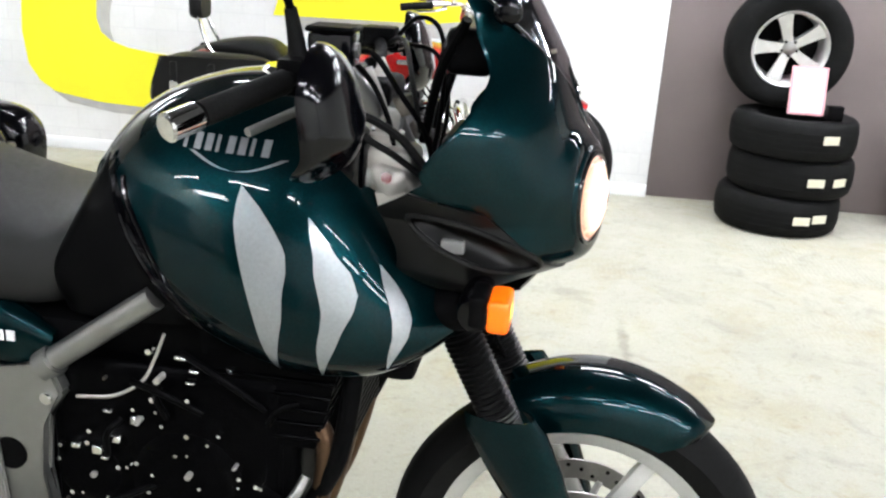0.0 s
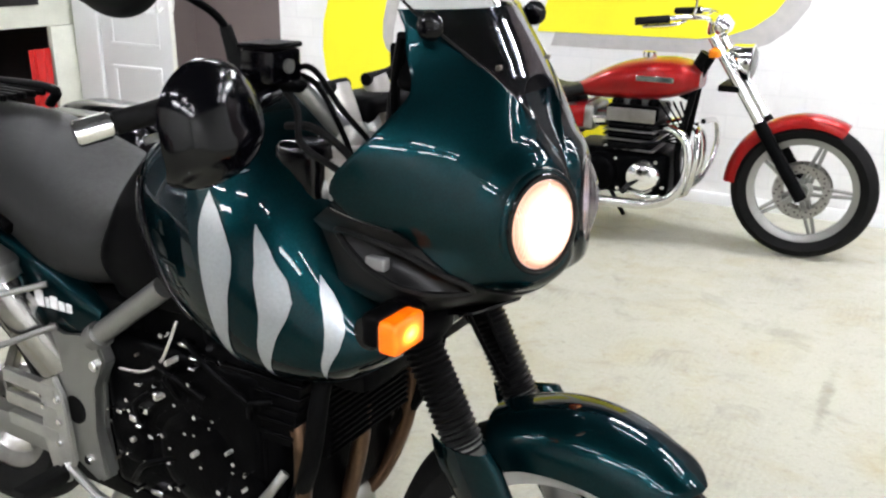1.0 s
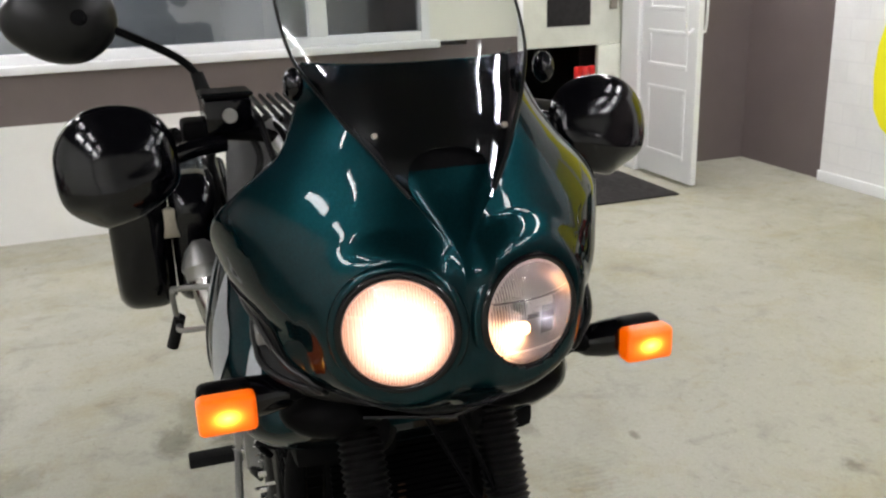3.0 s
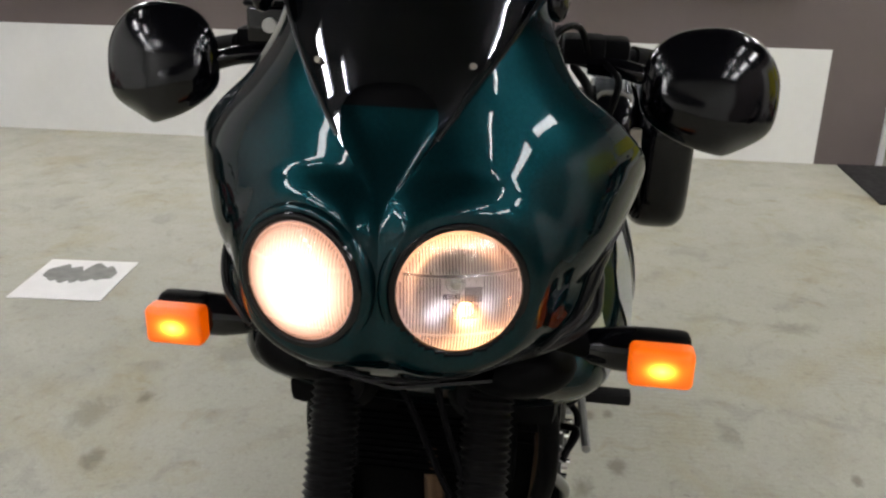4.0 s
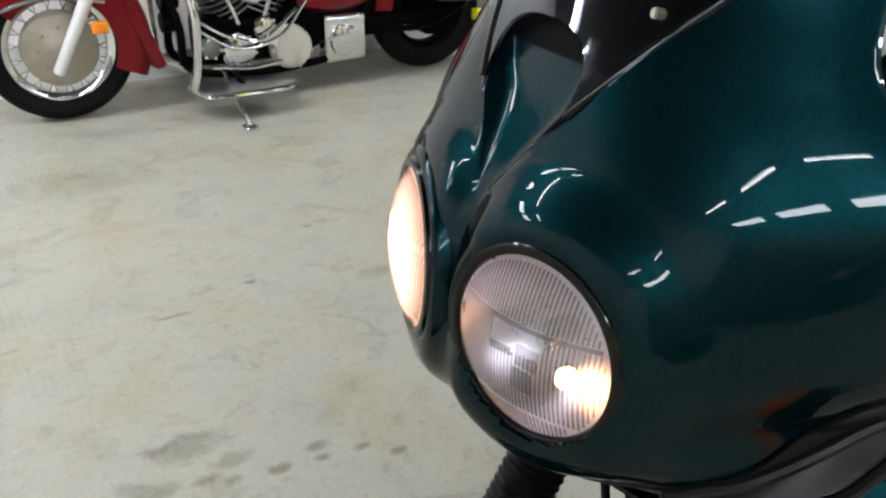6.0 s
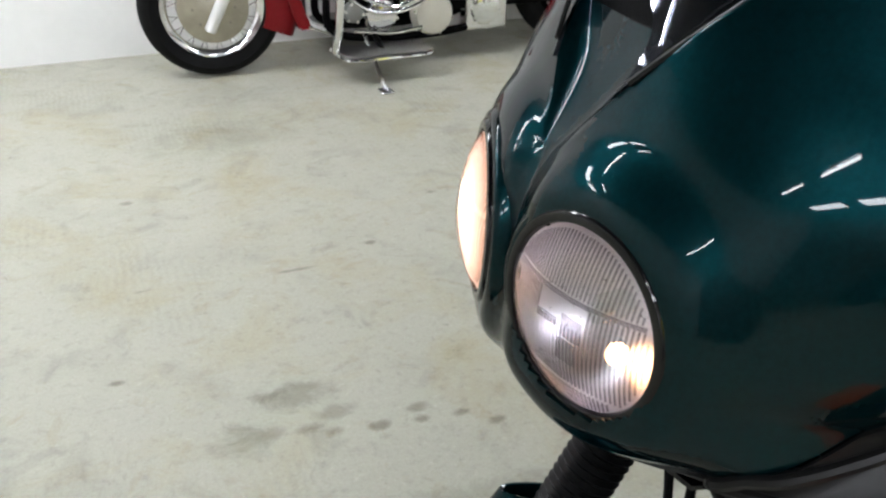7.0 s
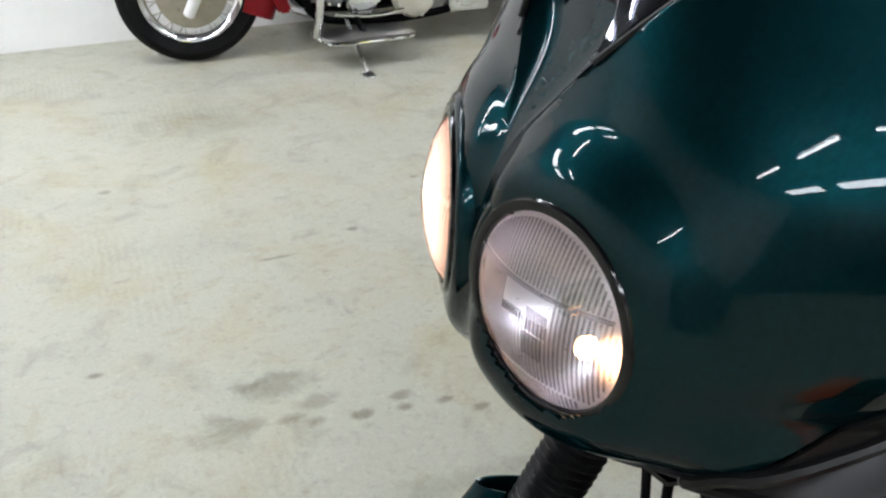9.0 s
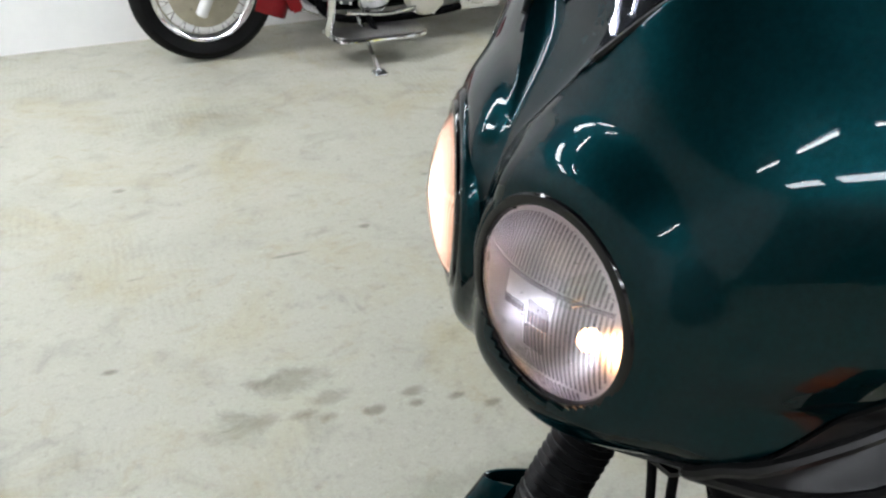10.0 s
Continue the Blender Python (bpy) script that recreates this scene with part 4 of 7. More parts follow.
def decal(root_bvh, outline, side, lift=0.0025):
    """Lays a flat outline of (x, z) rows - each row z, x left, x right - onto a surface from the side."""
    bm = bmesh.new()
    rows = []
    for z, a, b in outline:
        row = []
        for k in range(7):
            x = a + (b - a) * k / 6
            hit = root_bvh.ray_cast(Vector((x, side * 0.7, z)), Vector((0, -side, 0)))
            if hit[0] is None:
                hit = root_bvh.find_nearest(Vector((x, side * 0.24, z)))
            row.append(hit[0] + Vector((0, side * lift, lift * 0.3)))
        rows.append(row)
    loft(rows, False, False, bm)
    return bm


def stripe_rows(mid):
    """Dense rows from a few (z, left, right)."""
    zs = [mid[0][0] + (mid[-1][0] - mid[0][0]) * i / 24 for i in range(25)]
    tab = sorted(mid)
    return [(z, *lerp_table(tab, z)) for z in zs]


M_PANEL = mat("semi_gloss_black_panel", (0.005, 0.005, 0.005), 0.34, spec=0.2, var=0.2, scale=40)
M_GLASS_GREY = mat("grey_lamp_plastic", (0.16, 0.16, 0.155), 0.25, 0.1, var=0.1, scale=60)


def green_motorcycle():
    from mathutils.bvhtree import BVHTree
    root = thing("touring_motorcycle", "dark green adventure motorcycle with silver claw stripes, headlights lit", "motorcycle")
    # fairing
    part("fairing", shell(fairing_piece(True), 0.003), M_GREEN, root, "glossy dark green upper fairing", sharp=50)
    panel = part("side_panel", shell(fairing_piece(False, -0.0015), 0.003), M_PANEL, root, "semi-gloss black lower side panel", sharp=50)
    # black sheet on the scoop floor, painted-in darkness of the duct behind the screen's lower edge
    rows = []
    for i in range(13):
        z = 1.216 + 0.098 * i / 12
        half = 0.9 * scoop_half(z)
        row = []
        for k in range(-8, 9):
            y = half * k / 8
            row.append(Vector((front_at(z, y) + 0.002, y, z)))
        rows.append(row)
    part("duct_shade_sheet", loft(rows, False, False), M_BLACK, root)
    headlight(root, 0, True)
    headlight(root, 1, False)
    indicator(root, -0.28, 0.922, -0.12, -1)
    indicator(root, 0.302, 0.925, -0.115, 1)
    # chin under the nose
    chin = loft([[Vector((-0.07 - 0.02 * abs(k) / 6 - d * 0.10, k * 0.016, 0.885 - 0.02 * d + 0.0012 * abs(k))) for k in range(-7, 8)] for d in (0, 0.5, 1, 1.6)], False, False)
    part("chin_panel", shell(chin, 0.004), M_GLOSS, root)
    # black duct bodies, also covering the tank's lower front in place of its shadow
    for s in (-1, 1):
        sh = bmesh.new()
        bmesh.ops.create_uvsphere(sh, u_segments=28, v_segments=16, radius=1, matrix=Matrix.Translation((-0.19, s * 0.13, 0.868)) @ Matrix.Diagonal((0.06, 0.08, 0.042, 1)))
        part("duct", sh, M_BLACK, root, "rounded black duct under the fairing, also standing in for shadow on the tank")
    # oval air inlets in the side panels
    fb = bmesh.new()
    fb.from_mesh(panel.data)
    tree = BVHTree.FromBMesh(fb)
    for s in (-1, 1):
        pts = []
        for k in range(29):
            a = 2 * math.pi * k / 28
            x = -0.160 + 0.096 * math.cos(a)
            z = 0.990 - 0.36 * (x + 0.160) + 0.027 * math.sin(a)
            h = tree.ray_cast(Vector((x, s * 0.6, z)), Vector((0, -s, 0)))
            if h[0] is not None:
                pts.append(h[0] + Vector((0, s * 0.001, 0)))
        part("inlet_rim", tube(pts, 0.0052, 60, 8), M_PANEL, root, "satin black raised inlet rim")
        y = tree.ray_cast(Vector((-0.189, s * 0.6, 0.985)), Vector((0, -s, 0)))[0].y + s * 0.006
        if s < 0:
            part("marker_lamp", box(-0.207, -0.172, min(y - s * 0.01, y + s * 0.007), max(y - s * 0.01, y + s * 0.007), 0.978, 0.998, 0.0045, 3), M_GLASS_GREY, root)
        y = tree.ray_cast(Vector((-0.205, s * 0.6, 1.030)), Vector((0, -s, 0)))[0].y
        part("screw", rod((-0.205, y - s * 0.004, 1.030), (-0.205, y + s * 0.004, 1.030), 0.0065, seg=12, bevel=0.0015), M_GLOSS, root)
    fb.free()
    # tank and stripes
    tk = tank_mesh()
    tree = BVHTree.FromBMesh(tk)
    part("fuel_tank", tk, M_GREEN, root, "glossy dark green fuel tank")
    s1 = [(1.05, -0.503, -0.502), (1.025, -0.507, -0.470), (1.0, -0.507, -0.446), (0.97, -0.500, -0.424), (0.94, -0.491, -0.420), (0.91, -0.482, -0.424), (0.87, -0.470, -0.424), (0.83, -0.461, -0.431), (0.79, -0.453, -0.439), (0.758, -0.447, -0.4465)]
    s2 = [(1.016, -0.398, -0.3975), (0.99, -0.392, -0.372), (0.965, -0.384, -0.354), (0.94, -0.381, -0.330), (0.91, -0.372, -0.318), (0.885, -0.366, -0.322), (0.86, -0.368, -0.335), (0.83, -0.373, -0.346), (0.80, -0.374, -0.359), (0.762, -0.375, -0.3745)]
    s3 = [(0.947, -0.296, -0.2955), (0.92, -0.287, -0.272), (0.895, -0.276, -0.253), (0.87, -0.268, -0.241), (0.845, -0.266, -0.244), (0.82, -0.271, -0.257), (0.785, -0.276, -0.2755)]
    for s in (-1, 1):
        for rows in (s1, s2, s3):
            part("claw_stripe", decal(tree, stripe_rows(rows), s), M_SILVER, root, "silver claw-mark decal")
        # maker's mark: plain upright bars over an arc
        for k in range(8):
            x0 = -0.612 + k * 0.0185
            tall = 0.030 if k == 0 else 0.022
            part("badge_bar", decal(tree, [(1.088 + tall * i / 5, x0, x0 + (0.012 if k % 3 else 0.006)) for i in range(6)], s), M_SILVER, root)
        part("badge_arc", decal(tree, [(1.086 - 0.020 * math.sin(math.pi * i / 16), -0.60 + 0.15 * i / 16, -0.60 + 0.15 * i / 16 + 0.010) for i in range(17)], s), M_SILVER, root)
        # black trim along the rear edge of the tank
        edge = [(1.06, -0.772, -0.745), (1.0, -0.752, -0.712), (0.93, -0.708, -0.662), (0.86, -0.662, -0.618), (0.80, -0.615, -0.582)]
        part("tank_trim", decal(tree, stripe_rows(edge), s, 0.002), M_GLOSS, root, "glossy black tank trim")
        for c in (1, 2):
            pts = []
            for z, a, b in stripe_rows(edge):
                h = tree.find_nearest(Vector((a if c == 1 else b, s * 0.24, z)))
                pts.append(h[0])
            part("trim_bead", tube(pts, 0.005, 40, 8), M_GLOSS, root)
    return root


bike = green_motorcycle()
bike.rotation_euler = (0, 0, radians(-2.6))


# ---- rest of the green motorcycle ----
def screen_point(z, v):
    """Windscreen sheet: v from -1 (right edge) to 1."""
    x0, half = smooth_table([(1.14, -0.006, 0.014), (1.16, -0.014, 0.029), (1.185, -0.025, 0.048), (1.22, -0.041, 0.074), (1.26, -0.062, 0.103), (1.30, -0.086, 0.130), (1.34, -0.112, 0.152), (1.40, -0.160, 0.160), (1.47, -0.222, 0.155), (1.54, -0.290, 0.138), (1.58, -0.330, 0.10), (1.595, -0.345, 0.05)], z)
    y = half * v
    return Vector((x0 - 0.003 - 0.075 * (abs(y) / 0.16) ** 2.2, y, z))


def windscreen(root):
    def sheet(z0, z1, n, lift=0.0):
        bm = loft([[screen_point(z0 + (z1 - z0) * i / n, -1 + 2 * k / 28) + Vector((lift, 0, 0)) for k in range(29)] for i in range(n + 1)], False, False)
        return shell(bm, 0.003)
    base = []
    for i in range(25):
        row = []
        for k in range(29):
            v = -1 + 2 * k / 28
            zb = 1.18 + 0.062 * (1 - abs(v) ** 2.5)
            row.append(screen_point(zb + (1.335 - zb) * i / 24, v))
        base.append(row)
    part("screen_base", shell(loft(base, False, False), 0.003), M_SMOKE, root, "smoked dark lower windscreen")
    s = part("windscreen", sheet(1.337, 1.592, 30), M_SCREEN, root, "clear acrylic windscreen")
    s.visible_shadow = False
    for sg in (-1, 1):
        pts = [screen_point(1.19 + 0.40 * i / 30, sg * 1.0) for i in range(31)]
        part("screen_edge", tube(pts, 0.0024, 60, 6), M_PANEL, root)
        c = screen_point(1.257, sg * 0.80)
        part("screw", rod(c - Vector((0.002, 0, 0)), c + Vector((0.007, 0, 0.002)), 0.0034, seg=12, bevel=0.001), M_STEEL, root)
        ear = bmesh.new()
        bmesh.ops.create_uvsphere(ear, u_segments=24, v_segments=14, radius=1, matrix=Matrix.Translation((-0.142, sg * 0.160, 1.316)) @ Matrix.Diagonal((0.021, 0.012, 0.020, 1)))
        part("screen_mount", ear, M_GLOSS, root, "rounded black screen mount")
    # instruments behind the screen
    d = part("instrument_panel", box(-0.235, -0.16, -0.115, 0.115, 1.215, 1.285, 0.02, 4), M_BLACK, root)
    for y, r in ((-0.055, 0.03), (0.05, 0.032)):
        part("dial", rod((-0.236, y, 1.25), (-0.243, y, 1.252), r, seg=32), M_GLOSS, d)


def guard_outline(n=64):
    """The guard's edge seen from ahead: inner end at -1, outer end at 1, closed and smooth."""
    out = []
    for i in range(n):
        a = 2 * math.pi * i / n
        y, z = spow(math.cos(a), 0.74), spow(math.sin(a), 0.74)
        z *= 1 - 0.24 * max(0, y) ** 2 if z > 0 else 0.48 + 0.52 * min(1, (y + 1) / 1.32)
        out.append(Vector((y, z + 0.06 * min(0, y))))
    return out


def guard_mesh(s, cx, cy, cz, rx, ry, rz):
    """Open-backed hand guard shell: outer skin, rim and inner skin in one, with a swept lower tip and a soft ridge."""
    rings = []
    edge = guard_outline()
    for f, i in [(1.0, i) for i in range(1, 25)] + [(0.955, i) for i in range(24, 0, -1)]:
        a = math.pi / 2 * i / 24
        ring = []
        for e in edge:
            y, z = e * (f * math.sin(a) ** 0.8)
            x = f * math.cos(a) ** 0.85 if i < 24 else 0.0
            tip = math.exp(-((y - 0.62) / 0.55) ** 2 - ((z + 0.98) / 0.42) ** 2)
            ridge = 0.0025 * math.exp(-((z + 0.25 + 0.3 * y) / 0.16) ** 2) * (1 - y * y * 0.5)
            ring.append(Vector((cx + rx * x + ridge - 0.014 * z - 0.040 * tip - 0.016 * max(0, y) ** 2, cy + s * ry * y, cz + rz * z)))
        rings.append(ring)
    return loft(rings)


def controls(root):
    bars = new("handlebar")
    bars.parent = root
    bars.rotation_euler = (0, 0, radians(2.6))
    for s in (-1, 1):
        part("bar", tube([(-0.375, s * 0.03, 1.205), (-0.372, s * 0.10, 1.208), (-0.385, s * 0.18, 1.222), (-0.42, s * 0.26, 1.22), (-0.505, s * 0.40, 1.186)], 0.011, 30, 12), M_BLACK, bars)
        part("grip", rod((-0.428, s * 0.272, 1.217), (-0.503, s * 0.396, 1.187), 0.0165, seg=20, bevel=0.004), M_RUBBER, bars, "black rubber grip")
        part("bar_end", rod((-0.503, s * 0.396, 1.187), (-0.527, s * 0.437, 1.177), 0.0185, seg=24, bevel=0.003), M_CHROME, bars, "silver bar-end weight")
        g = guard_mesh(s, -0.352, s * (0.362 if s < 0 else 0.372), 1.196 if s < 0 else 1.184, 0.040, 0.081 if s < 0 else 0.090, 0.085)
        part("hand_guard", g, M_GLOSS, bars, "glossy black hand guard", sharp=70)
        part("guard_bracket", tube([(-0.37, s * 0.215, 1.215), (-0.36, s * 0.26, 1.212), (-0.36, s * 0.30, 1.20)], 0.013, 12, 10), M_GLOSS, bars)
        part("switch_block", box(-0.445, -0.39, min(s * 0.215, s * 0.27), max(s * 0.215, s * 0.27), 1.195, 1.245, 0.008, 2), M_BLACK, bars)
        part("lever", tube([(-0.375, s * 0.23, 1.212), (-0.385, s * 0.30, 1.196), (-0.44, s * 0.40, 1.172)], 0.006, 16, 8), M_ALU, bars)
        part("riser", tube([(-0.335, s * 0.06, 1.09), (-0.35, s * 0.06, 1.15), (-0.375, s * 0.055, 1.205)], 0.022, 12, 14), M_CAST, bars, "pale cast handlebar riser")
    # brake fluid reservoir
    r = part("reservoir", box(-0.41, -0.35, -0.24, -0.175, 1.232, 1.278, 0.005, 2), M_GLOSS, bars, "black brake fluid reservoir")
    part("reservoir_lid", box(-0.413, -0.347, -0.243, -0.172, 1.279, 1.287, 0.003, 1), M_BLACK, r)
    part("sight_glass", rod((-0.35, -0.207, 1.255), (-0.345, -0.207, 1.255), 0.010, seg=20), M_ALU, r)
    part("clutch_perch", box(-0.42, -0.36, 0.18, 0.235, 1.215, 1.25, 0.006, 2), M_BLACK, bars)
    # mirror on the right bar
    mir = new("mirror")
    mir.parent = root
    mir.rotation_euler = (0, 0, radians(2.6))
    part("stem", tube([(-0.425, -0.225, 1.24), (-0.43, -0.23, 1.285), (-0.435, -0.255, 1.325), (-0.445, -0.32, 1.362), (-0.45, -0.388, 1.394)], 0.006, 36, 10), M_BLACK, mir)
    part("stem_boot", tube([(-0.425, -0.225, 1.235), (-0.428, -0.228, 1.265), (-0.433, -0.238, 1.308)], 0.015, 12, 12, taper=0.009), M_RUBBER, mir)
    sh = bmesh.new()
    bmesh.ops.create_uvsphere(sh, u_segments=40, v_segments=24, radius=1.0)
    for v in sh.verts:
        x, y, z = v.co
        v.co = Vector((-0.452 + (0.040 if x > 0 else 0.012) * x, -0.410 + 0.076 * spow(y, 0.92) * (1 - 0.22 * max(0, -z) ** 1.5), 1.387 + 0.058 * spow(z, 0.9) * (1 + 0.12 * y)))
    part("mirror_shell", sh, M_PANEL, mir, "rounded black mirror housing")
    part("mirror_glass", lathe([(0, 0), (0.05, 0)], Matrix.Translation((-0.4655, -0.41, 1.387)) @ Matrix.Rotation(radians(-90), 4, "Y") @ Matrix.Diagonal((0.95, 1.35, 1, 1)), 32), M_CHROME, mir)
    part("ball_joint", rod((-0.43, -0.382, 1.39), (-0.408, -0.384, 1.393), 0.011, seg=16, bevel=0.003), M_BLACK, mir)
    # cables
    for pts in ([(-0.38, 0.20, 1.22), (-0.33, 0.18, 1.27), (-0.28, 0.14, 1.25), (-0.26, 0.06, 1.15), (-0.27, 0.03, 1.03)],
                [(-0.38, -0.19, 1.23), (-0.33, -0.185, 1.25), (-0.285, -0.17, 1.19), (-0.25, -0.13, 1.12), (-0.24, -0.08, 1.02)],
                [(-0.40, -0.17, 1.24), (-0.35, -0.15, 1.22), (-0.31, -0.14, 1.15), (-0.30, -0.10, 1.05)],
                [(-0.36, 0.22, 1.22), (-0.30, 0.235, 1.20), (-0.27, 0.20, 1.12), (-0.27, 0.12, 1.04)],
                [(-0.16, -0.03, 0.88), (-0.15, 0.01, 0.80), (-0.13, 0.05, 0.72), (-0.11, 0.09, 0.66)],
                [(-0.17, 0.02, 0.90), (-0.145, 0.05, 0.80), (-0.12, 0.085, 0.70), (-0.10, 0.10, 0.60)]):
        part("cable", tube(pts, 0.0045, 40, 8), M_BLACK, root)
    # steering head, top yoke and frame
    part("top_yoke", box(-0.395, -0.31, -0.125, 0.125, 1.10, 1.13, 0.014, 3), M_ALU, root, "silver cast top yoke")
    part("steering_head", rod((-0.36, 0, 1.14), (-0.245, 0, 0.90), 0.038, seg=24), M_ALU, root)
    part("lower_yoke", box(-0.27, -0.18, -0.135, 0.135, 0.885, 0.925, 0.012, 3), M_BLACK, root)
    part("fuse_box", box(-0.425, -0.335, -0.175, -0.09, 1.02, 1.13, 0.022, 4), M_GLOSS, root, "glossy black box in front of the tank")
    part("dash_pod", box(-0.42, -0.33, -0.04, 0.10, 1.14, 1.185, 0.018, 3), M_BLACK, root, "black instrument binnacle")
    for x, y, z, r in ((-0.30, -0.135, 1.06, 0.034), (-0.27, -0.12, 1.00, 0.030), (-0.33, -0.09, 1.12, 0.024)):
        lump = bmesh.new()
        bmesh.ops.create_uvsphere(lump, u_segments=20, v_segments=12, radius=r, matrix=Matrix.Translation((x, y, z)))
        for v in lump.verts:
            v.co += (v.co - Vector((x, y, z))) * 0.18 * math.sin(v.co.x * 90) * math.cos(v.co.z * 70)
        part("casting", lump, M_CAST, root, "pale cast alloy bracket")
        part("bolt", rod((x, y - r * 0.8, z + r * 0.2), (x, y - r - 0.012, z + r * 0.25), 0.009, seg=6, bevel=0.001), M_CHROME, root)
    part("yoke_clamp", box(-0.345, -0.262, -0.155, -0.075, 1.035, 1.105, 0.018, 3), M_CAST, root, "pale cast alloy fork clamp")
    part("clamp_cap", lathe([(0, 0.03), (0.02, 0.03), (0.026, 0.022), (0.026, 0), (0.034, -0.004), (0.034, -0.03)], Matrix.Translation((-0.325, -0.101, 1.125)), 28), M_CAST, root)
    part("clamp_web", loft([[Vector((x, y, z)) for x, y in ((-0.30 - w, -0.06), (-0.30 - w, -0.165), (-0.262 + w * 0.3, -0.165), (-0.262 + w * 0.3, -0.06))] for z, w in ((0.985, 0.0), (1.01, 0.012), (1.04, 0.02))]), M_CAST, root)
    part("brake_hose", tube([(-0.395, -0.20, 1.235), (-0.36, -0.185, 1.19), (-0.34, -0.20, 1.14), (-0.29, -0.185, 1.105), (-0.25, -0.16, 1.07)], 0.0055, 36, 8), M_RUBBER, root)
    part("brake_hose", tube([(-0.41, -0.15, 1.15), (-0.35, -0.16, 1.155), (-0.29, -0.165, 1.13), (-0.245, -0.165, 1.085)], 0.0065, 30, 8), M_RUBBER, root)
    part("clutch_cable", tube([(-0.40, 0.20, 1.21), (-0.34, 0.10, 1.24), (-0.30, -0.02, 1.20), (-0.27, -0.08, 1.12)], 0.0045, 30, 8), M_RUBBER, root)
    part("cast_arm", tube([(-0.385, -0.168, 1.232), (-0.365, -0.145, 1.20), (-0.335, -0.112, 1.15), (-0.315, -0.095, 1.12)], 0.014, 16, 14, taper=0.021), M_ALU, root, "pale cast handlebar arm")
    part("ignition_barrel", rod((-0.31, 0, 1.13), (-0.318, 0, 1.16), 0.02, seg=20), M_STEEL, root)
    for s in (-1, 1):
        part("frame_rail", tube([(-0.29, s * 0.05, 1.02), (-0.34, s * 0.13, 1.06), (-0.40, s * 0.16, 1.0)], 0.028, 14, 14), M_ALU, root, "silver alloy frame rail")
        part("cowl_stay", tube([(-0.20, s * 0.14, 1.30), (-0.24, s * 0.10, 1.22), (-0.27, s * 0.05, 1.10)], 0.008, 14, 8), M_BLACK, root)
    part("inner_cowl", box(-0.24, -0.14, -0.09, 0.09, 0.98, 1.12, 0.03, 3), M_BLACK, root)
    part("fuel_cap", lathe([(0, 0.012), (0.045, 0.012), (0.052, 0.006), (0.054, 0)], Matrix.Translation((-0.50, 0, 1.184)), 32), M_CHROME, root, "round chrome fuel cap")


def front_end(root):
    wheel(root, AXLE, 0.345, 0.118, 3, 0.262, "front_wheel", disc=0.155)
    for s in (-1, 1):
        y = s * 0.101
        lo, hi = Vector((0.052, y, 0.345)), Vector((-0.348, y, 1.12))
        d = (hi - lo).normalized()
        part("fork_leg", rod(lo - d * 0.04, lo + d * 0.36, 0.031, seg=24, bevel=0.004), M_ALU, root, "silver fork slider")
        part("fork_tube", rod(lo + d * 0.34, hi, 0.0215, seg=20), M_STEEL, root)
        prof = []
        n = 26
        for k in range(n * 2 + 1):
            prof.append((0.034 if k % 2 else 0.0285, 0.002 + k * 0.26 / (n * 2)))
        g = lathe(prof, aim(lo + d * 0.335, hi), 24)
        part("fork_gaiter", g, M_PANEL, root, "ribbed black rubber fork gaiter", sharp=80)
        part("caliper", box(-0.085, -0.03, min(s * 0.055, s * 0.085), max(s * 0.055, s * 0.085), 0.36, 0.45, 0.012, 2), M_STEEL, root)
        # painted fork guard on the slider
        rings = []
        for t, wd, fw in ((0.00, 0.026, 0.02), (0.08, 0.038, 0.028), (0.17, 0.047, 0.034), (0.26, 0.056, 0.040), (0.33, 0.057, 0.044), (0.365, 0.048, 0.042)):
            p = lo + d * t
            rings.append([p + Vector((fw * math.cos(a) * 1.1 + wd * math.sin(a), s * (0.010 + 0.034 * math.cos(a)), 0.2 * wd * math.sin(a))) for a in [radians(-95 + 190 * k / 16) for k in range(17)]])
        part("fork_guard", shell(loft(rings, False, False), 0.003), M_GREEN, root, "dark green fork guard")
    part("axle", rod((0.045, -0.135, 0.345), (0.045, 0.135, 0.345), 0.013, seg=16), M_STEEL, root)
    # mudguard
    rings = []
    for i in range(41):
        t = i / 40
        a = radians(113 - t * 58)
        r = 0.370 + 0.012 * math.sin(math.pi * t)
        wd = 0.085 * (0.80 + 0.32 * math.sin(math.pi * min(1, t * 0.9 + 0.12))) * (1 if t < 0.86 else math.sqrt(max(0.06, 1 - ((t - 0.86) / 0.145) ** 2)))
        drop = 0.085 if t < 0.8 else 0.085 * (1 - (t - 0.8) / 0.26)
        ring = []
        for k in range(25):
            b = -math.pi / 2 + math.pi * k / 24
            rr = r - drop * (1 - math.cos(b) ** 0.75)
            ring.append(Vector((AXLE.x + rr * math.cos(a), wd * spow(math.sin(b), 0.85), AXLE.z + rr * math.sin(a))))
        rings.append(ring)
    part("front_mudguard", shell(loft(rings, False, False), 0.003), M_GREEN, root, "glossy dark green front mudguard", sharp=60)


BOLTS = [(-0.673, 0.751), (-0.658, 0.703), (-0.667, 0.668), (-0.607, 0.674), (-0.538, 0.732), (-0.705, 0.642), (-0.699, 0.618), (-0.658, 0.615), (-0.787, 0.589), (-0.838, 0.558), (-0.556, 0.615), (-0.635, 0.563),
         (-0.719, 0.532), (-0.677, 0.520), (-0.612, 0.529), (-0.533, 0.554), (-0.591, 0.511), (-0.687, 0.484), (-0.484, 0.529), (-0.496, 0.491), (-0.787, 0.501), (-0.686, 0.431), (-0.658, 0.441), (-0.558, 0.466), (-0.526, 0.469), (-0.780, 0.396)]


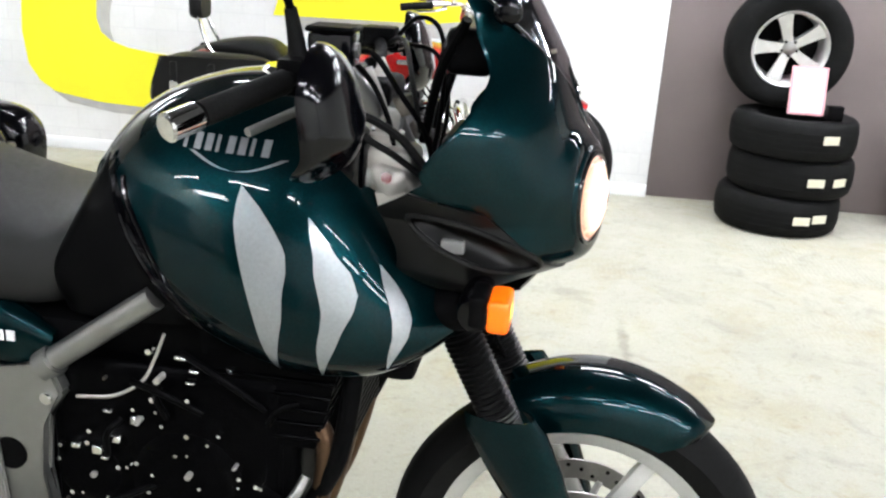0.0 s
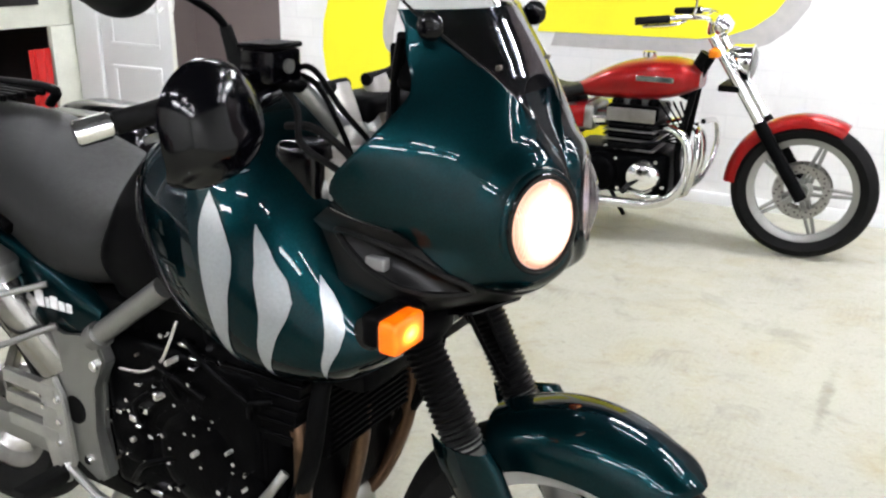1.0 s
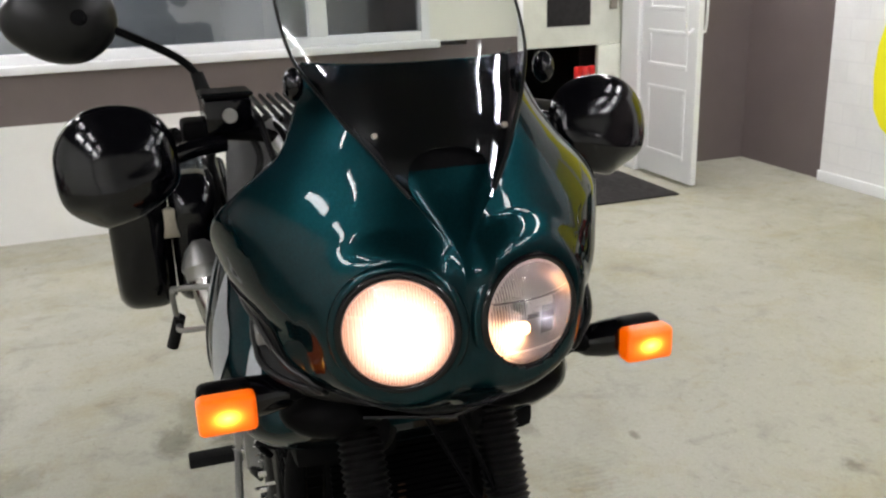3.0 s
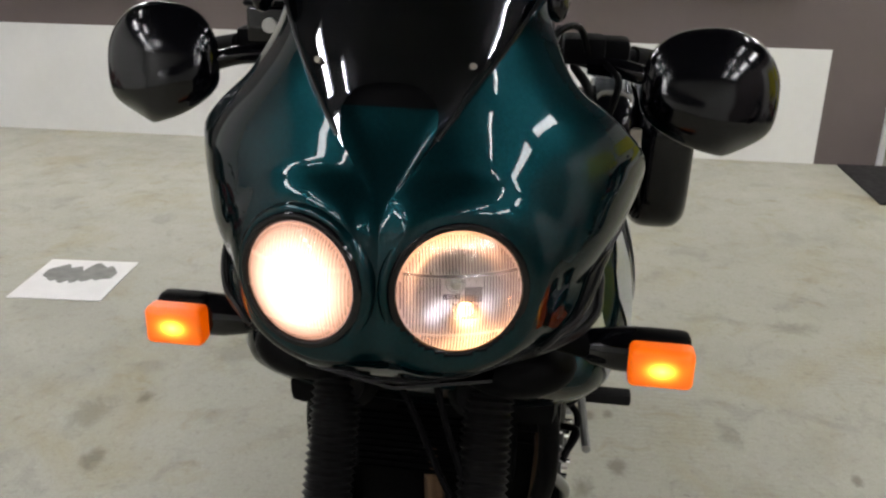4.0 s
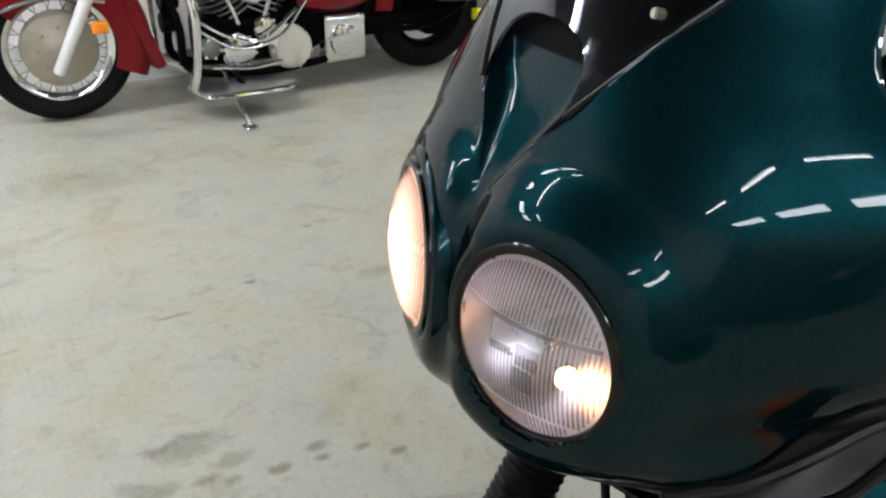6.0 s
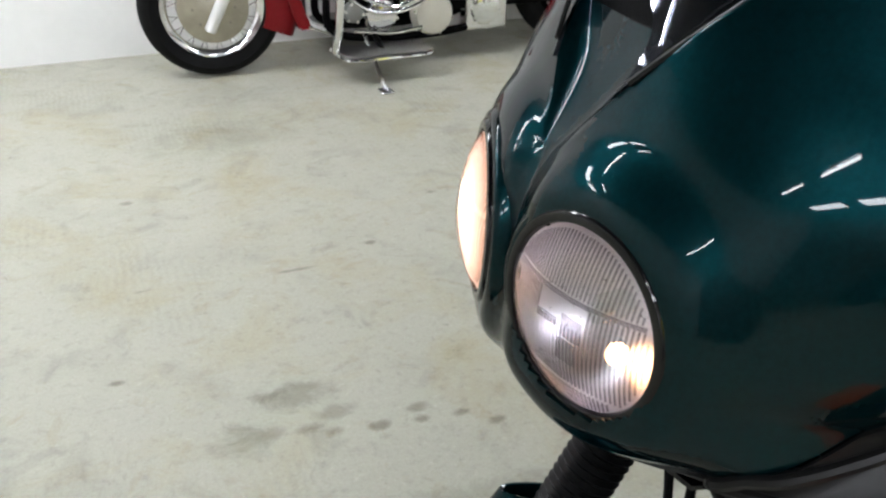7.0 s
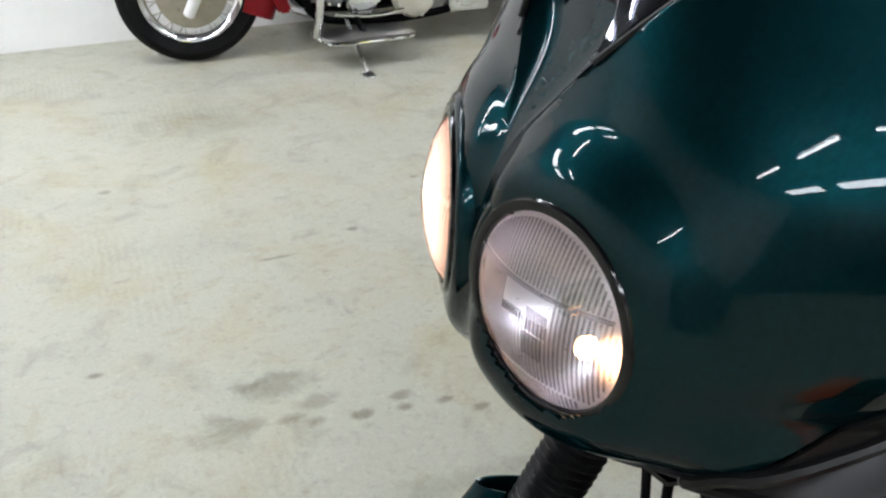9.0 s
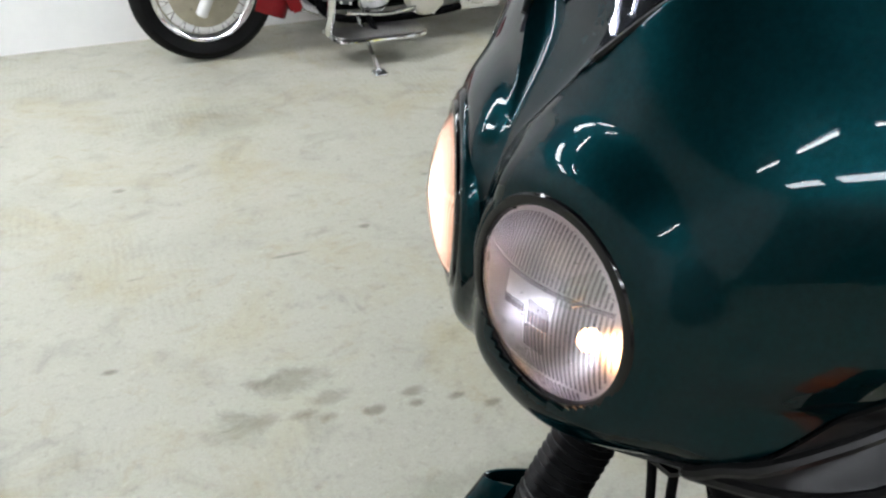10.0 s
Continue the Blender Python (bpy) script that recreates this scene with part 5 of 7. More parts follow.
def engine(root):
    e = part("engine", box(-0.86, -0.43, -0.19, 0.19, 0.36, 0.62, 0.035, 3), M_ENGINE, root, "black painted three-cylinder engine")
    c = loft([[Vector((x + (z - 0.60) * 0.25, y, z)) for x, y in ((-0.40, -0.19), (-0.40, 0.19), (-0.62, 0.19), (-0.62, -0.19))] for z in (0.60, 0.70, 0.78)])
    part("cylinder_block", c, M_ENGINE, e)
    for k in range(5):
        z = 0.615 + k * 0.026
        part("cooling_fin", box(-0.615 + (z - 0.6) * 0.25, -0.395 + (z - 0.6) * 0.25, -0.195, 0.195, z, z + 0.007, 0.002, 1), M_ENGINE, e)
    rnd = random.Random(5)
    for s in (-1, 1):
        def cover(x, z, r, d, name):
            part(name, lathe([(0, d), (r * 0.55, d), (r * 0.85, d * 0.8), (r, d * 0.45), (r, 0)], Matrix.Translation((x, s * 0.19, z)) @ Matrix.Rotation(radians(-90 * s), 4, "X"), 40), M_ENGINE, e)
            for i in range(5):
                a = 2 * math.pi * i / 5 + 0.3
                p = Vector((x + r * 0.96 * math.cos(a), s * (0.185 + d * 0.35), z + r * 0.96 * math.sin(a)))
                part("bolt", rod(p, p + Vector((0, s * 0.012, 0)), 0.0045, seg=8), M_CHROME, e)
        cover(-0.62, 0.50, 0.10, 0.016, "clutch_cover")
        cover(-0.80, 0.50, 0.06, 0.014, "sprocket_cover")
        cover(-0.50, 0.45, 0.07, 0.015, "crank_cover")
        part("crankcase_side", box(-0.87, -0.455, min(s * 0.16, s * 0.197), max(s * 0.16, s * 0.197), 0.37, 0.72, 0.03, 3), M_ENGINE, e)
        for x, z in BOLTS:
            r = rnd.choice((0.0035, 0.0045, 0.0055))
            part("bolt", rod((x, s * 0.186, z), (x, s * rnd.uniform(0.212, 0.222), z), r, seg=8, bevel=0.0008), rnd.choice((M_CHROME, M_CHROME, M_CAST)), e)
        for k in range(7):
            x, z = -0.845 + 0.37 * ((k * 0.618) % 1), 0.40 + 0.30 * ((k * 0.414 + 0.13) % 1)
            part("screw", rod((x, s * 0.192, z), (x, s * rnd.uniform(0.2, 0.21), z), 0.0028, seg=8), rnd.choice((M_CHROME, M_STEEL)), e)
        for x, z, w, h in ((-0.785, 0.545, 0.018, 0.016), (-0.752, 0.572, 0.020, 0.014), (-0.822, 0.552, 0.016, 0.010), (-0.770, 0.536, 0.014, 0.007), (-0.712, 0.612, 0.010, 0.016), (-0.630, 0.742, 0.022, 0.008), (-0.606, 0.722, 0.018, 0.006), (-0.612, 0.700, 0.016, 0.006), (-0.760, 0.628, 0.016, 0.006), (-0.745, 0.396, 0.030, 0.012)):
            part("clip", box(x, x + w, min(s * 0.190, s * 0.214), max(s * 0.190, s * 0.214), z, z + h, 0.002, 1), M_CHROME, e)
        part("wire", tube([(-0.812, s * 0.20, 0.645), (-0.743, s * 0.205, 0.658), (-0.692, s * 0.205, 0.690), (-0.671, s * 0.20, 0.728), (-0.655, s * 0.19, 0.775)], 0.0028, 24, 8), M_CAST, e, "pale thin breather wire")
        part("shift_rod", tube([(-0.415, s * 0.19, 0.545), (-0.43, s * 0.21, 0.515), (-0.46, s * 0.212, 0.478), (-0.49, s * 0.205, 0.462)], 0.009, 16, 10), M_ALU, e, "bent silver rod")
        for k in range(6):
            a = (rnd.uniform(-0.8, -0.4), s * 0.20, rnd.uniform(0.45, 0.7))
            b = (a[0] + rnd.uniform(-0.15, 0.15), s * 0.205, a[2] + rnd.uniform(-0.12, 0.1))
            part("hose", tube([a, ((a[0] + b[0]) / 2, s * 0.225, (a[2] + b[2]) / 2 + 0.02), b], 0.006, 14, 8), M_BLACK, e)
    # carburettors and airbox zone behind the cylinders
    part("airbox", box(-0.80, -0.56, -0.16, 0.16, 0.63, 0.80, 0.03, 3), M_BLACK, root)
    for y in (-0.11, 0, 0.11):
        part("carburettor", rod((-0.545, y, 0.70), (-0.63, y, 0.71), 0.035, seg=20), M_ENGINE, e)
    # radiator with frame, behind the front wheel
    rd = part("radiator", box(-0.42, -0.37, -0.13, 0.13, 0.55, 0.80, 0.01, 2), M_BLACK, root, "black radiator behind the fork")
    for k in range(19):
        z = 0.56 + k * 0.0125
        part("radiator_fin", box(-0.369, -0.362, -0.12, 0.12, z, z + 0.004), M_ENGINE, rd, smooth=False)
    for s in (-1, 1):
        part("radiator_hose", tube([(-0.35, s * 0.13, 0.79), (-0.345, s * 0.175, 0.70), (-0.365, s * 0.18, 0.58), (-0.42, s * 0.16, 0.46)], 0.017, 24, 12), M_BLACK, root)
        part("tank_inner", box(-0.60, -0.24, min(s * 0.03, s * 0.19), max(s * 0.03, s * 0.19), 0.74, 0.80, 0.02, 2), M_BLACK, root)
        part("horn", lathe([(0, 0.03), (0.03, 0.03), (0.045, 0.01), (0.045, 0), (0, 0)], Matrix.Translation((-0.20, s * 0.09, 0.82)) @ Matrix.Rotation(radians(80), 4, "Y"), 28), M_BLACK, root)
    for y in (-0.14, 0.0, 0.14):
        part("exhaust_header", tube([(-0.42, y * 1.2, 0.66), (-0.385, y * 1.25, 0.60), (-0.405, y * 1.15, 0.46), (-0.45, y * 0.8, 0.34), (-0.54, y * 0.5, 0.29)], 0.017, 30, 14), M_HEADER, root, "browned steel exhaust header")
    part("sump_guard", box(-0.66, -0.44, -0.13, 0.13, 0.24, 0.36, 0.03, 3), M_ALU, root)
    part("collector", tube([(-0.52, 0, 0.29), (-0.72, -0.02, 0.28), (-0.88, -0.08, 0.38), (-0.95, -0.16, 0.52), (-1.0, -0.215, 0.64)], 0.026, 40, 16), M_CHROME, root, "chrome exhaust pipe")
    m = part("silencer", tube([(-0.985, -0.205, 0.61), (-1.01, -0.23, 0.68), (-1.04, -0.25, 0.75), (-1.075, -0.262, 0.815)], 0.043, 24, 28), M_BRUSHED, root, "polished steel silencer")
    part("silencer_cap", lathe([(0, 0.062), (0.015, 0.06), (0.034, 0.042), (0.049, 0.012), (0.052, 0), (0.046, -0.012), (0.046, -0.03)], aim((-1.073, -0.262, 0.81), (-1.108, -0.272, 0.885)), 32), M_ALU, m)


def rear_end(root):
    def loft_body(rows, n=40, power=0.7):
        rings = []
        ks = [r[0] for r in rows]
        lo, hi = min(ks), max(ks)
        tab = sorted(rows)
        for i in range(41):
            x = lo + (hi - lo) * i / 40
            zb, zt, w = smooth_table(tab, x)
            rings.append([Vector((x, w * spow(math.cos(2 * math.pi * k / n), power), (zb + zt) / 2 + (zt - zb) / 2 * spow(math.sin(2 * math.pi * k / n), power))) for k in range(n)])
        return loft(rings)
    part("seat", loft_body([(-1.66, 1.0, 1.045, 0.13), (-1.55, 0.93, 1.055, 0.155), (-1.35, 0.88, 1.05, 0.175), (-1.2, 0.83, 1.015, 0.19), (-1.08, 0.79, 0.975, 0.205), (-1.0, 0.77, 0.955, 0.215), (-0.9, 0.77, 0.945, 0.215), (-0.84, 0.785, 0.955, 0.20), (-0.79, 0.83, 0.99, 0.165), (-0.755, 0.90, 1.045, 0.12)], 48, 0.74), M_SEAT, root, "grey vinyl seat, worn and matt")
    for s in (-1, 1):
        # black cover between tank and seat
        rings = []
        for i in range(25):
            z = 0.79 + 0.265 * i / 24
            xa, xb, w = smooth_table([(0.79, -0.845, -0.60, 0.19), (0.86, -0.855, -0.625, 0.213), (0.93, -0.82, -0.665, 0.212), (1.0, -0.785, -0.705, 0.19), (1.055, -0.765, -0.735, 0.14)], z)
            rings.append([Vector(((xa + xb) / 2 + (xb - xa) / 2 * spow(math.cos(2 * math.pi * k / 32), 0.7), s * (w - 0.07 + 0.07 * spow(math.sin(2 * math.pi * k / 32), 0.6)), z)) for k in range(32)])
        cov = loft(rings)
        part("side_cover", cov, M_BLACK, root)
        tail = loft_body([(-1.62, 0.86, 0.95, 0.03), (-1.4, 0.80, 0.92, 0.035), (-1.2, 0.74, 0.89, 0.038), (-1.05, 0.70, 0.85, 0.038), (-0.92, 0.685, 0.80, 0.034), (-0.845, 0.69, 0.755, 0.018)], 28, 0.7)
        bmesh.ops.translate(tail, vec=(0, s * 0.19, 0), verts=tail.verts)
        tp = part("tail_panel", tail, M_GREEN, root, "dark green tail panel")
        for k, (x0, x1, h) in enumerate(((-1.00, -0.975, 0.034), (-0.97, -0.96, 0.022), (-0.955, -0.935, 0.028), (-0.93, -0.913, 0.022), (-0.908, -0.893, 0.022))):
            part("badge_bar", box(x0, x1, min(s * 0.229, s * 0.2315), max(s * 0.229, s * 0.2315), 0.745 + k * 0.001, 0.745 + h, 0.0005, 1), M_PVC, tp)
        # frame tube, side plate and foot rest
        part("subframe_tube", rod((-0.66, s * 0.205, 0.845), (-0.86, s * 0.212, 0.70), 0.021, seg=20), M_ALU, root, "silver frame tube")
        part("tube_collar", rod((-0.835, s * 0.211, 0.718), (-0.862, s * 0.212, 0.698), 0.027, seg=20, bevel=0.003), M_ALU, root)
        pl = flat([(-0.845, 0.72), (-0.82, 0.66), (-0.865, 0.60), (-0.875, 0.50), (-0.85, 0.40), (-0.88, 0.38), (-0.985, 0.43), (-0.98, 0.56), (-0.955, 0.63), (-1.02, 0.69), (-1.0, 0.72), (-0.93, 0.69)], (min(s * 0.195, s * 0.228), max(s * 0.195, s * 0.228)), 1, bevel=0.006)
        sp = part("side_plate", pl, M_ALU, root, "cast silver side plate")
        part("pivot_cap", rod((-0.925, s * 0.226, 0.535), (-0.925, s * 0.231, 0.535), 0.030, seg=24), M_BLACK, sp)
        for bx, bz in ((-0.847, 0.652), (-0.90, 0.43), (-0.96, 0.45)):
            part("bolt", rod((bx, s * 0.226, bz), (bx, s * 0.236, bz), 0.011, seg=12, bevel=0.002), M_CHROME, sp)
        hb = new("foot_rest")
        hb.parent = root
        for z0, z1 in ((0.55, 0.58), (0.50, 0.53), (0.45, 0.48)):
            part("bracket_bar", box(-1.13, -0.965, min(s * 0.228, s * 0.246), max(s * 0.228, s * 0.246), z0, z1, 0.005, 2), M_BRACKET, hb)
        part("bracket_plate", flat([(-0.965, 0.60), (-0.94, 0.56), (-0.93, 0.42), (-0.96, 0.36), (-1.0, 0.37), (-1.02, 0.45), (-1.01, 0.58)], (min(s * 0.230, s * 0.244), max(s * 0.230, s * 0.244)), 1, bevel=0.003), M_BRACKET, hb)
        for bx, bz in ((-0.955, 0.555), (-0.955, 0.505), (-0.965, 0.455), (-0.955, 0.405), (-1.0, 0.53)):
            part("bolt", rod((bx, s * 0.240, bz), (bx, s * 0.251, bz), 0.0075, seg=10, bevel=0.0015), M_CHROME, hb)
        part("peg", box(-0.985, -0.945, min(s * 0.245, s * 0.35), max(s * 0.245, s * 0.35), 0.375, 0.40, 0.006, 2), M_RUBBER, hb, "black rubber foot peg")
        part("pedal", tube([(-0.95, s * 0.24, 0.40), (-0.85, s * 0.25, 0.37), (-0.76, s * 0.255, 0.375)], 0.009, 14, 8), M_ALU, hb)
        out = 0.325 if s < 0 else 0.275
        part("passenger_loop", tube([(-0.95, s * 0.235, 0.80), (-1.04, s * out, 0.775), (-1.10, s * (out + 0.015), 0.745), (-1.12, s * (out + 0.01), 0.665), (-1.04, s * out, 0.675), (-0.93, s * 0.24, 0.72)], 0.0065, 48, 10), M_ALU, root, "silver passenger foot-rest hanger")
        part("passenger_peg", rod((-1.12, s * (out + 0.005), 0.68), (-1.14, s * (out + 0.03), 0.60), 0.014, seg=14), M_RUBBER, root)
        # added black filler block, keeps the gap behind the side plate dark
        part("inner_filler", box(-1.04, -0.78, min(s * 0.02, s * 0.185), max(s * 0.02, s * 0.185), 0.32, 0.78, 0.03, 2), M_BLACK, root)
        part("swingarm", box(-1.50, -0.90, min(s * 0.10, s * 0.145), max(s * 0.10, s * 0.145), 0.31, 0.375, 0.012, 2), M_ALU, root)
        part("shock", rod((-1.0, s * 0.02, 0.45), (-1.05, s * 0.02, 0.82), 0.04, seg=20), M_BLACK, root)
        # pannier
        oy = 0.215
        pn = new("pannier")
        pn.parent = root
        tagged(pn, "glossy black hard pannier case")
        def case(y0, y1, grow):
            rings = []
            for i in range(13):
                t = i / 12
                k = 1 - 0.12 * abs(2 * t - 1) ** 4
                cx, cz, hx, hz = (-1.40 if s < 0 else -1.49), 0.828, (0.245 + grow) * k, (0.172 + grow) * k
                rings.append([Vector((cx + hx * spow(math.cos(2 * math.pi * j / 48), 0.5) + 0.03 * spow(math.sin(2 * math.pi * j / 48), 0.5), s * (y0 + (y1 - y0) * t), cz + hz * spow(math.sin(2 * math.pi * j / 48), 0.5))) for j in range(48)])
            return loft(rings)
        part("case_base", case(oy, oy + 0.11, 0), M_GLOSS, pn)
        part("case_lid", case(oy + 0.113, oy + 0.245, 0.006), M_GLOSS, pn)
        ox = 0.0 if s < 0 else -0.09
        part("latch", box(-1.175 + ox, -1.155 + ox, min(s * (oy + 0.08), s * (oy + 0.15)), max(s * (oy + 0.08), s * (oy + 0.15)), 0.86, 0.93, 0.006, 2), M_STEEL, pn)
        part("case_rack", tube([(-1.18, s * (oy - 0.02), 0.66), (-1.19, s * (oy - 0.015), 0.80), (-1.2, s * (oy - 0.015), 0.92), (-1.4, s * (oy - 0.015), 0.94), (-1.6, s * (oy - 0.015), 0.92), (-1.62, s * (oy - 0.02), 0.66)], 0.009, 40, 10), M_BLACK, root)
    wheel(root, (-1.53, 0, 0.33), 0.33, 0.155, 3, 0.222, "rear_wheel", disc=0.11, metal=M_DISC)
    part("rear_axle", rod((-1.53, -0.16, 0.33), (-1.53, 0.16, 0.33), 0.013, seg=16), M_STEEL, root)
    part("chain_guard", box(-1.52, -0.95, 0.09, 0.12, 0.42, 0.45, 0.01, 2), M_BLACK, root)
    part("rear_mudguard", box(-1.75, -1.0, -0.10, 0.10, 0.80, 0.86, 0.02, 2), M_BLACK, root)
    # slatted rack
    rk = new("luggage_rack")
    rk.parent = root
    tagged(rk, "black slatted luggage rack")
    part("rack_frame", tube([(-1.36, -0.11, 1.05), (-1.37, -0.115, 1.09), (-1.82, -0.12, 1.075), (-1.87, -0.12, 1.05), (-1.91, -0.11, 0.95), (-1.91, 0.11, 0.95), (-1.87, 0.12, 1.05), (-1.82, 0.12, 1.075), (-1.37, 0.115, 1.09), (-1.36, 0.11, 1.05)], 0.012, 60, 10), M_BLACK, rk)
    for k in range(9):
        y = -0.10 + k * 0.025
        part("slat", box(-1.84, -1.36, y - 0.006, y + 0.006, 1.073, 1.088, 0.003, 1), M_BLACK, rk)
    for s in (-1, 1):
        part("rack_leg", rod((-1.6, s * 0.11, 1.08), (-1.6, s * 0.11, 1.02), 0.012, seg=10), M_BLACK, rk)
        part("grab_rail", tube([(-1.08, s * 0.21, 0.88), (-1.2, s * 0.215, 0.93), (-1.4, s * 0.21, 0.985), (-1.58, s * 0.17, 1.01)], 0.012, 30, 10), M_BLACK, root)
        part("stand_leg", tube([(-0.93, s * 0.10, 0.34), (-1.0, s * 0.17, 0.15), (-1.03, s * 0.20, 0.012)], 0.014, 14, 10), M_ALU, root)
        part("stand_foot", box(-1.07, -1.0, min(s * 0.17, s * 0.23), max(s * 0.17, s * 0.23), 0.0, 0.014, 0.003, 1), M_STEEL, root)


windscreen(bike)
controls(bike)
front_end(bike)
engine(bike)
rear_end(bike)


# ---- the red cruiser by the banner ----
def teardrop(rows, n=32, power=0.75, steps=36):
    """A body lofted along x from rows of (x, bottom, top, half width)."""
    tab = sorted(rows)
    rings = []
    for i in range(steps + 1):
        x = tab[0][0] + (tab[-1][0] - tab[0][0]) * i / steps
        zb, zt, w = smooth_table(tab, x)
        rings.append([Vector((x, w * spow(math.cos(2 * math.pi * k / n), power), (zb + zt) / 2 + (zt - zb) / 2 * spow(math.sin(2 * math.pi * k / n), power))) for k in range(n)])
    return loft(rings)


def mudguard(cx, cz, r, width, a0, a1, side=0.06, n=30):
    rings = []
    for i in range(n + 1):
        a = radians(a0 + (a1 - a0) * i / n)
        ring = []
        for k in range(17):
            b = -math.pi / 2 + math.pi * k / 16
            rr = r - side * (1 - math.cos(b) ** 0.7)
            ring.append(Vector((cx + rr * math.cos(a), width * spow(math.sin(b), 0.8), cz + rr * math.sin(a))))
        rings.append(ring)
    return shell(loft(rings, False, False), 0.003)


def red_cruiser():
    c = thing("cruiser_motorcycle", "metallic red cruiser with black leather saddlebags, parked by the banner", "motorcycle", "parked cruisers", (-0.01, 3.19, 0))
    c.rotation_euler = (0, 0, radians(1.5))
    wheel(c, (0, 0, 0.33), 0.33, 0.105, 5, 0.25, "front_wheel", thin=True, disc=0.13, metal=M_ALU)
    wheel(c, (-1.64, 0, 0.32), 0.32, 0.16, 5, 0.2, "rear_wheel", thin=True, disc=0.11, metal=M_ENGINE)
    part("front_mudguard", mudguard(0, 0.33, 0.365, 0.07, 178, 62), M_RED, c, "red front mudguard")
    part("rear_mudguard", mudguard(-1.64, 0.32, 0.39, 0.10, 175, 25, 0.1), M_RED, c, "red rear mudguard")
    part("fuel_tank", teardrop([(-1.16, 0.70, 0.73, 0.05), (-1.05, 0.69, 0.80, 0.10), (-0.9, 0.69, 0.87, 0.135), (-0.72, 0.70, 0.905, 0.15), (-0.58, 0.735, 0.895, 0.14), (-0.51, 0.77, 0.85, 0.09)]), M_RED, c, "glossy red teardrop tank")
    part("tank_badge", box(-0.80, -0.62, -0.151, -0.147, 0.80, 0.825, 0.002, 1), M_CHROME, c)
    part("filler_cap", rod((-0.78, 0, 0.90), (-0.78, 0, 0.925), 0.035, seg=24, bevel=0.004), M_CHROME, c)
    part("seat", teardrop([(-1.80, 0.79, 0.825, 0.07), (-1.72, 0.78, 0.85, 0.10), (-1.55, 0.75, 0.872, 0.11), (-1.45, 0.71, 0.858, 0.125), (-1.36, 0.68, 0.79, 0.15), (-1.24, 0.66, 0.74, 0.15), (-1.12, 0.68, 0.755, 0.11), (-1.02, 0.71, 0.79, 0.06)]), M_LEATHER, c, "black stepped leather seat")
    part("side_cover", teardrop([(-1.29, 0.52, 0.62, 0.12), (-1.22, 0.505, 0.645, 0.15), (-1.05, 0.53, 0.675, 0.14)], 24, 0.5, 12), M_RED, c, "red side cover")
    # engine: parallel twin
    e = part("engine", box(-1.12, -0.60, -0.17, 0.17, 0.24, 0.46, 0.05, 3), M_ENGINE, c, "black parallel-twin engine with chrome covers")
    part("cylinder", box(-0.92, -0.70, -0.15, 0.15, 0.45, 0.60, 0.015, 2), M_ENGINE, e)
    for k in range(6):
        part("cooling_fin", box(-0.94, -0.68, -0.165, 0.165, 0.46 + k * 0.023, 0.468 + k * 0.023, 0.002, 1), M_BLACK if k % 2 else M_DISC, e)
    part("cam_end", box(-0.93, -0.69, -0.158, -0.142, 0.60, 0.665, 0.006, 2), M_DISC, e)
    for x in (-0.90, -0.81, -0.72):
        part("cap", lathe([(0, 0.04), (0.02, 0.038), (0.03, 0.02), (0.03, 0)], Matrix.Translation((x, -0.07, 0.67)), 20), M_BLACK, e)
    for x, z in ((-1.07, 0.55), (-1.05, 0.47), (-0.98, 0.42), (-0.86, 0.42), (-0.66, 0.42), (-0.62, 0.30), (-0.84, 0.27), (-1.08, 0.28)):
        part("bolt", rod((x, -0.165, z), (x, -0.185, z), 0.009, seg=8, bevel=0.001), M_CHROME, e)
    part("sprocket_cover", lathe([(0, 0.03), (0.05, 0.03), (0.075, 0.02), (0.08, 0)], Matrix.Translation((-1.02, -0.168, 0.30)) @ Matrix.Rotation(radians(90), 4, "X"), 32), M_DISC, e)
    part("intake_box", box(-1.16, -1.0, -0.13, 0.13, 0.53, 0.66, 0.03, 3), M_DISC, e, "silver intake box")
    for k in range(4):
        part("cable", tube([(-0.60 - 0.03 * k, -0.04 - 0.02 * k, 0.70), (-0.56, -0.12, 0.62 - 0.03 * k), (-0.66, -0.17, 0.52), (-0.82 - 0.05 * k, -0.18, 0.46)], 0.005, 24, 6), M_BLACK, e)
    part("cam_cover", box(-0.94, -0.68, -0.14, 0.14, 0.60, 0.675, 0.025, 3), M_ENGINE, e)
    for x, z, r, ma in ((-0.72, 0.34, 0.085, M_CHROME), (-0.95, 0.34, 0.10, M_ENGINE), (-1.06, 0.36, 0.05, M_CHROME)):
        part("engine_cover", lathe([(0, 0.04), (r * 0.6, 0.04), (r * 0.9, 0.025), (r, 0)], Matrix.Translation((x, -0.17, z)) @ Matrix.Rotation(radians(90), 4, "X"), 32), ma, e)
    for y in (-0.08, 0.08):
        part("carburettor", rod((-0.94, y, 0.60), (-1.10, y, 0.585), 0.042, seg=20, bevel=0.006), M_CHROME, e)
        part("header_pipe", tube([(-0.69, y, 0.56), (-0.60, y * 1.6, 0.575), (-0.52, y * 1.9, 0.50), (-0.53, y * 2.1, 0.32), (-0.66, y * 2.3, 0.215), (-0.95, y * 2.5, 0.20)], 0.024, 44, 14), M_CHROME, c, "chrome header pipe")
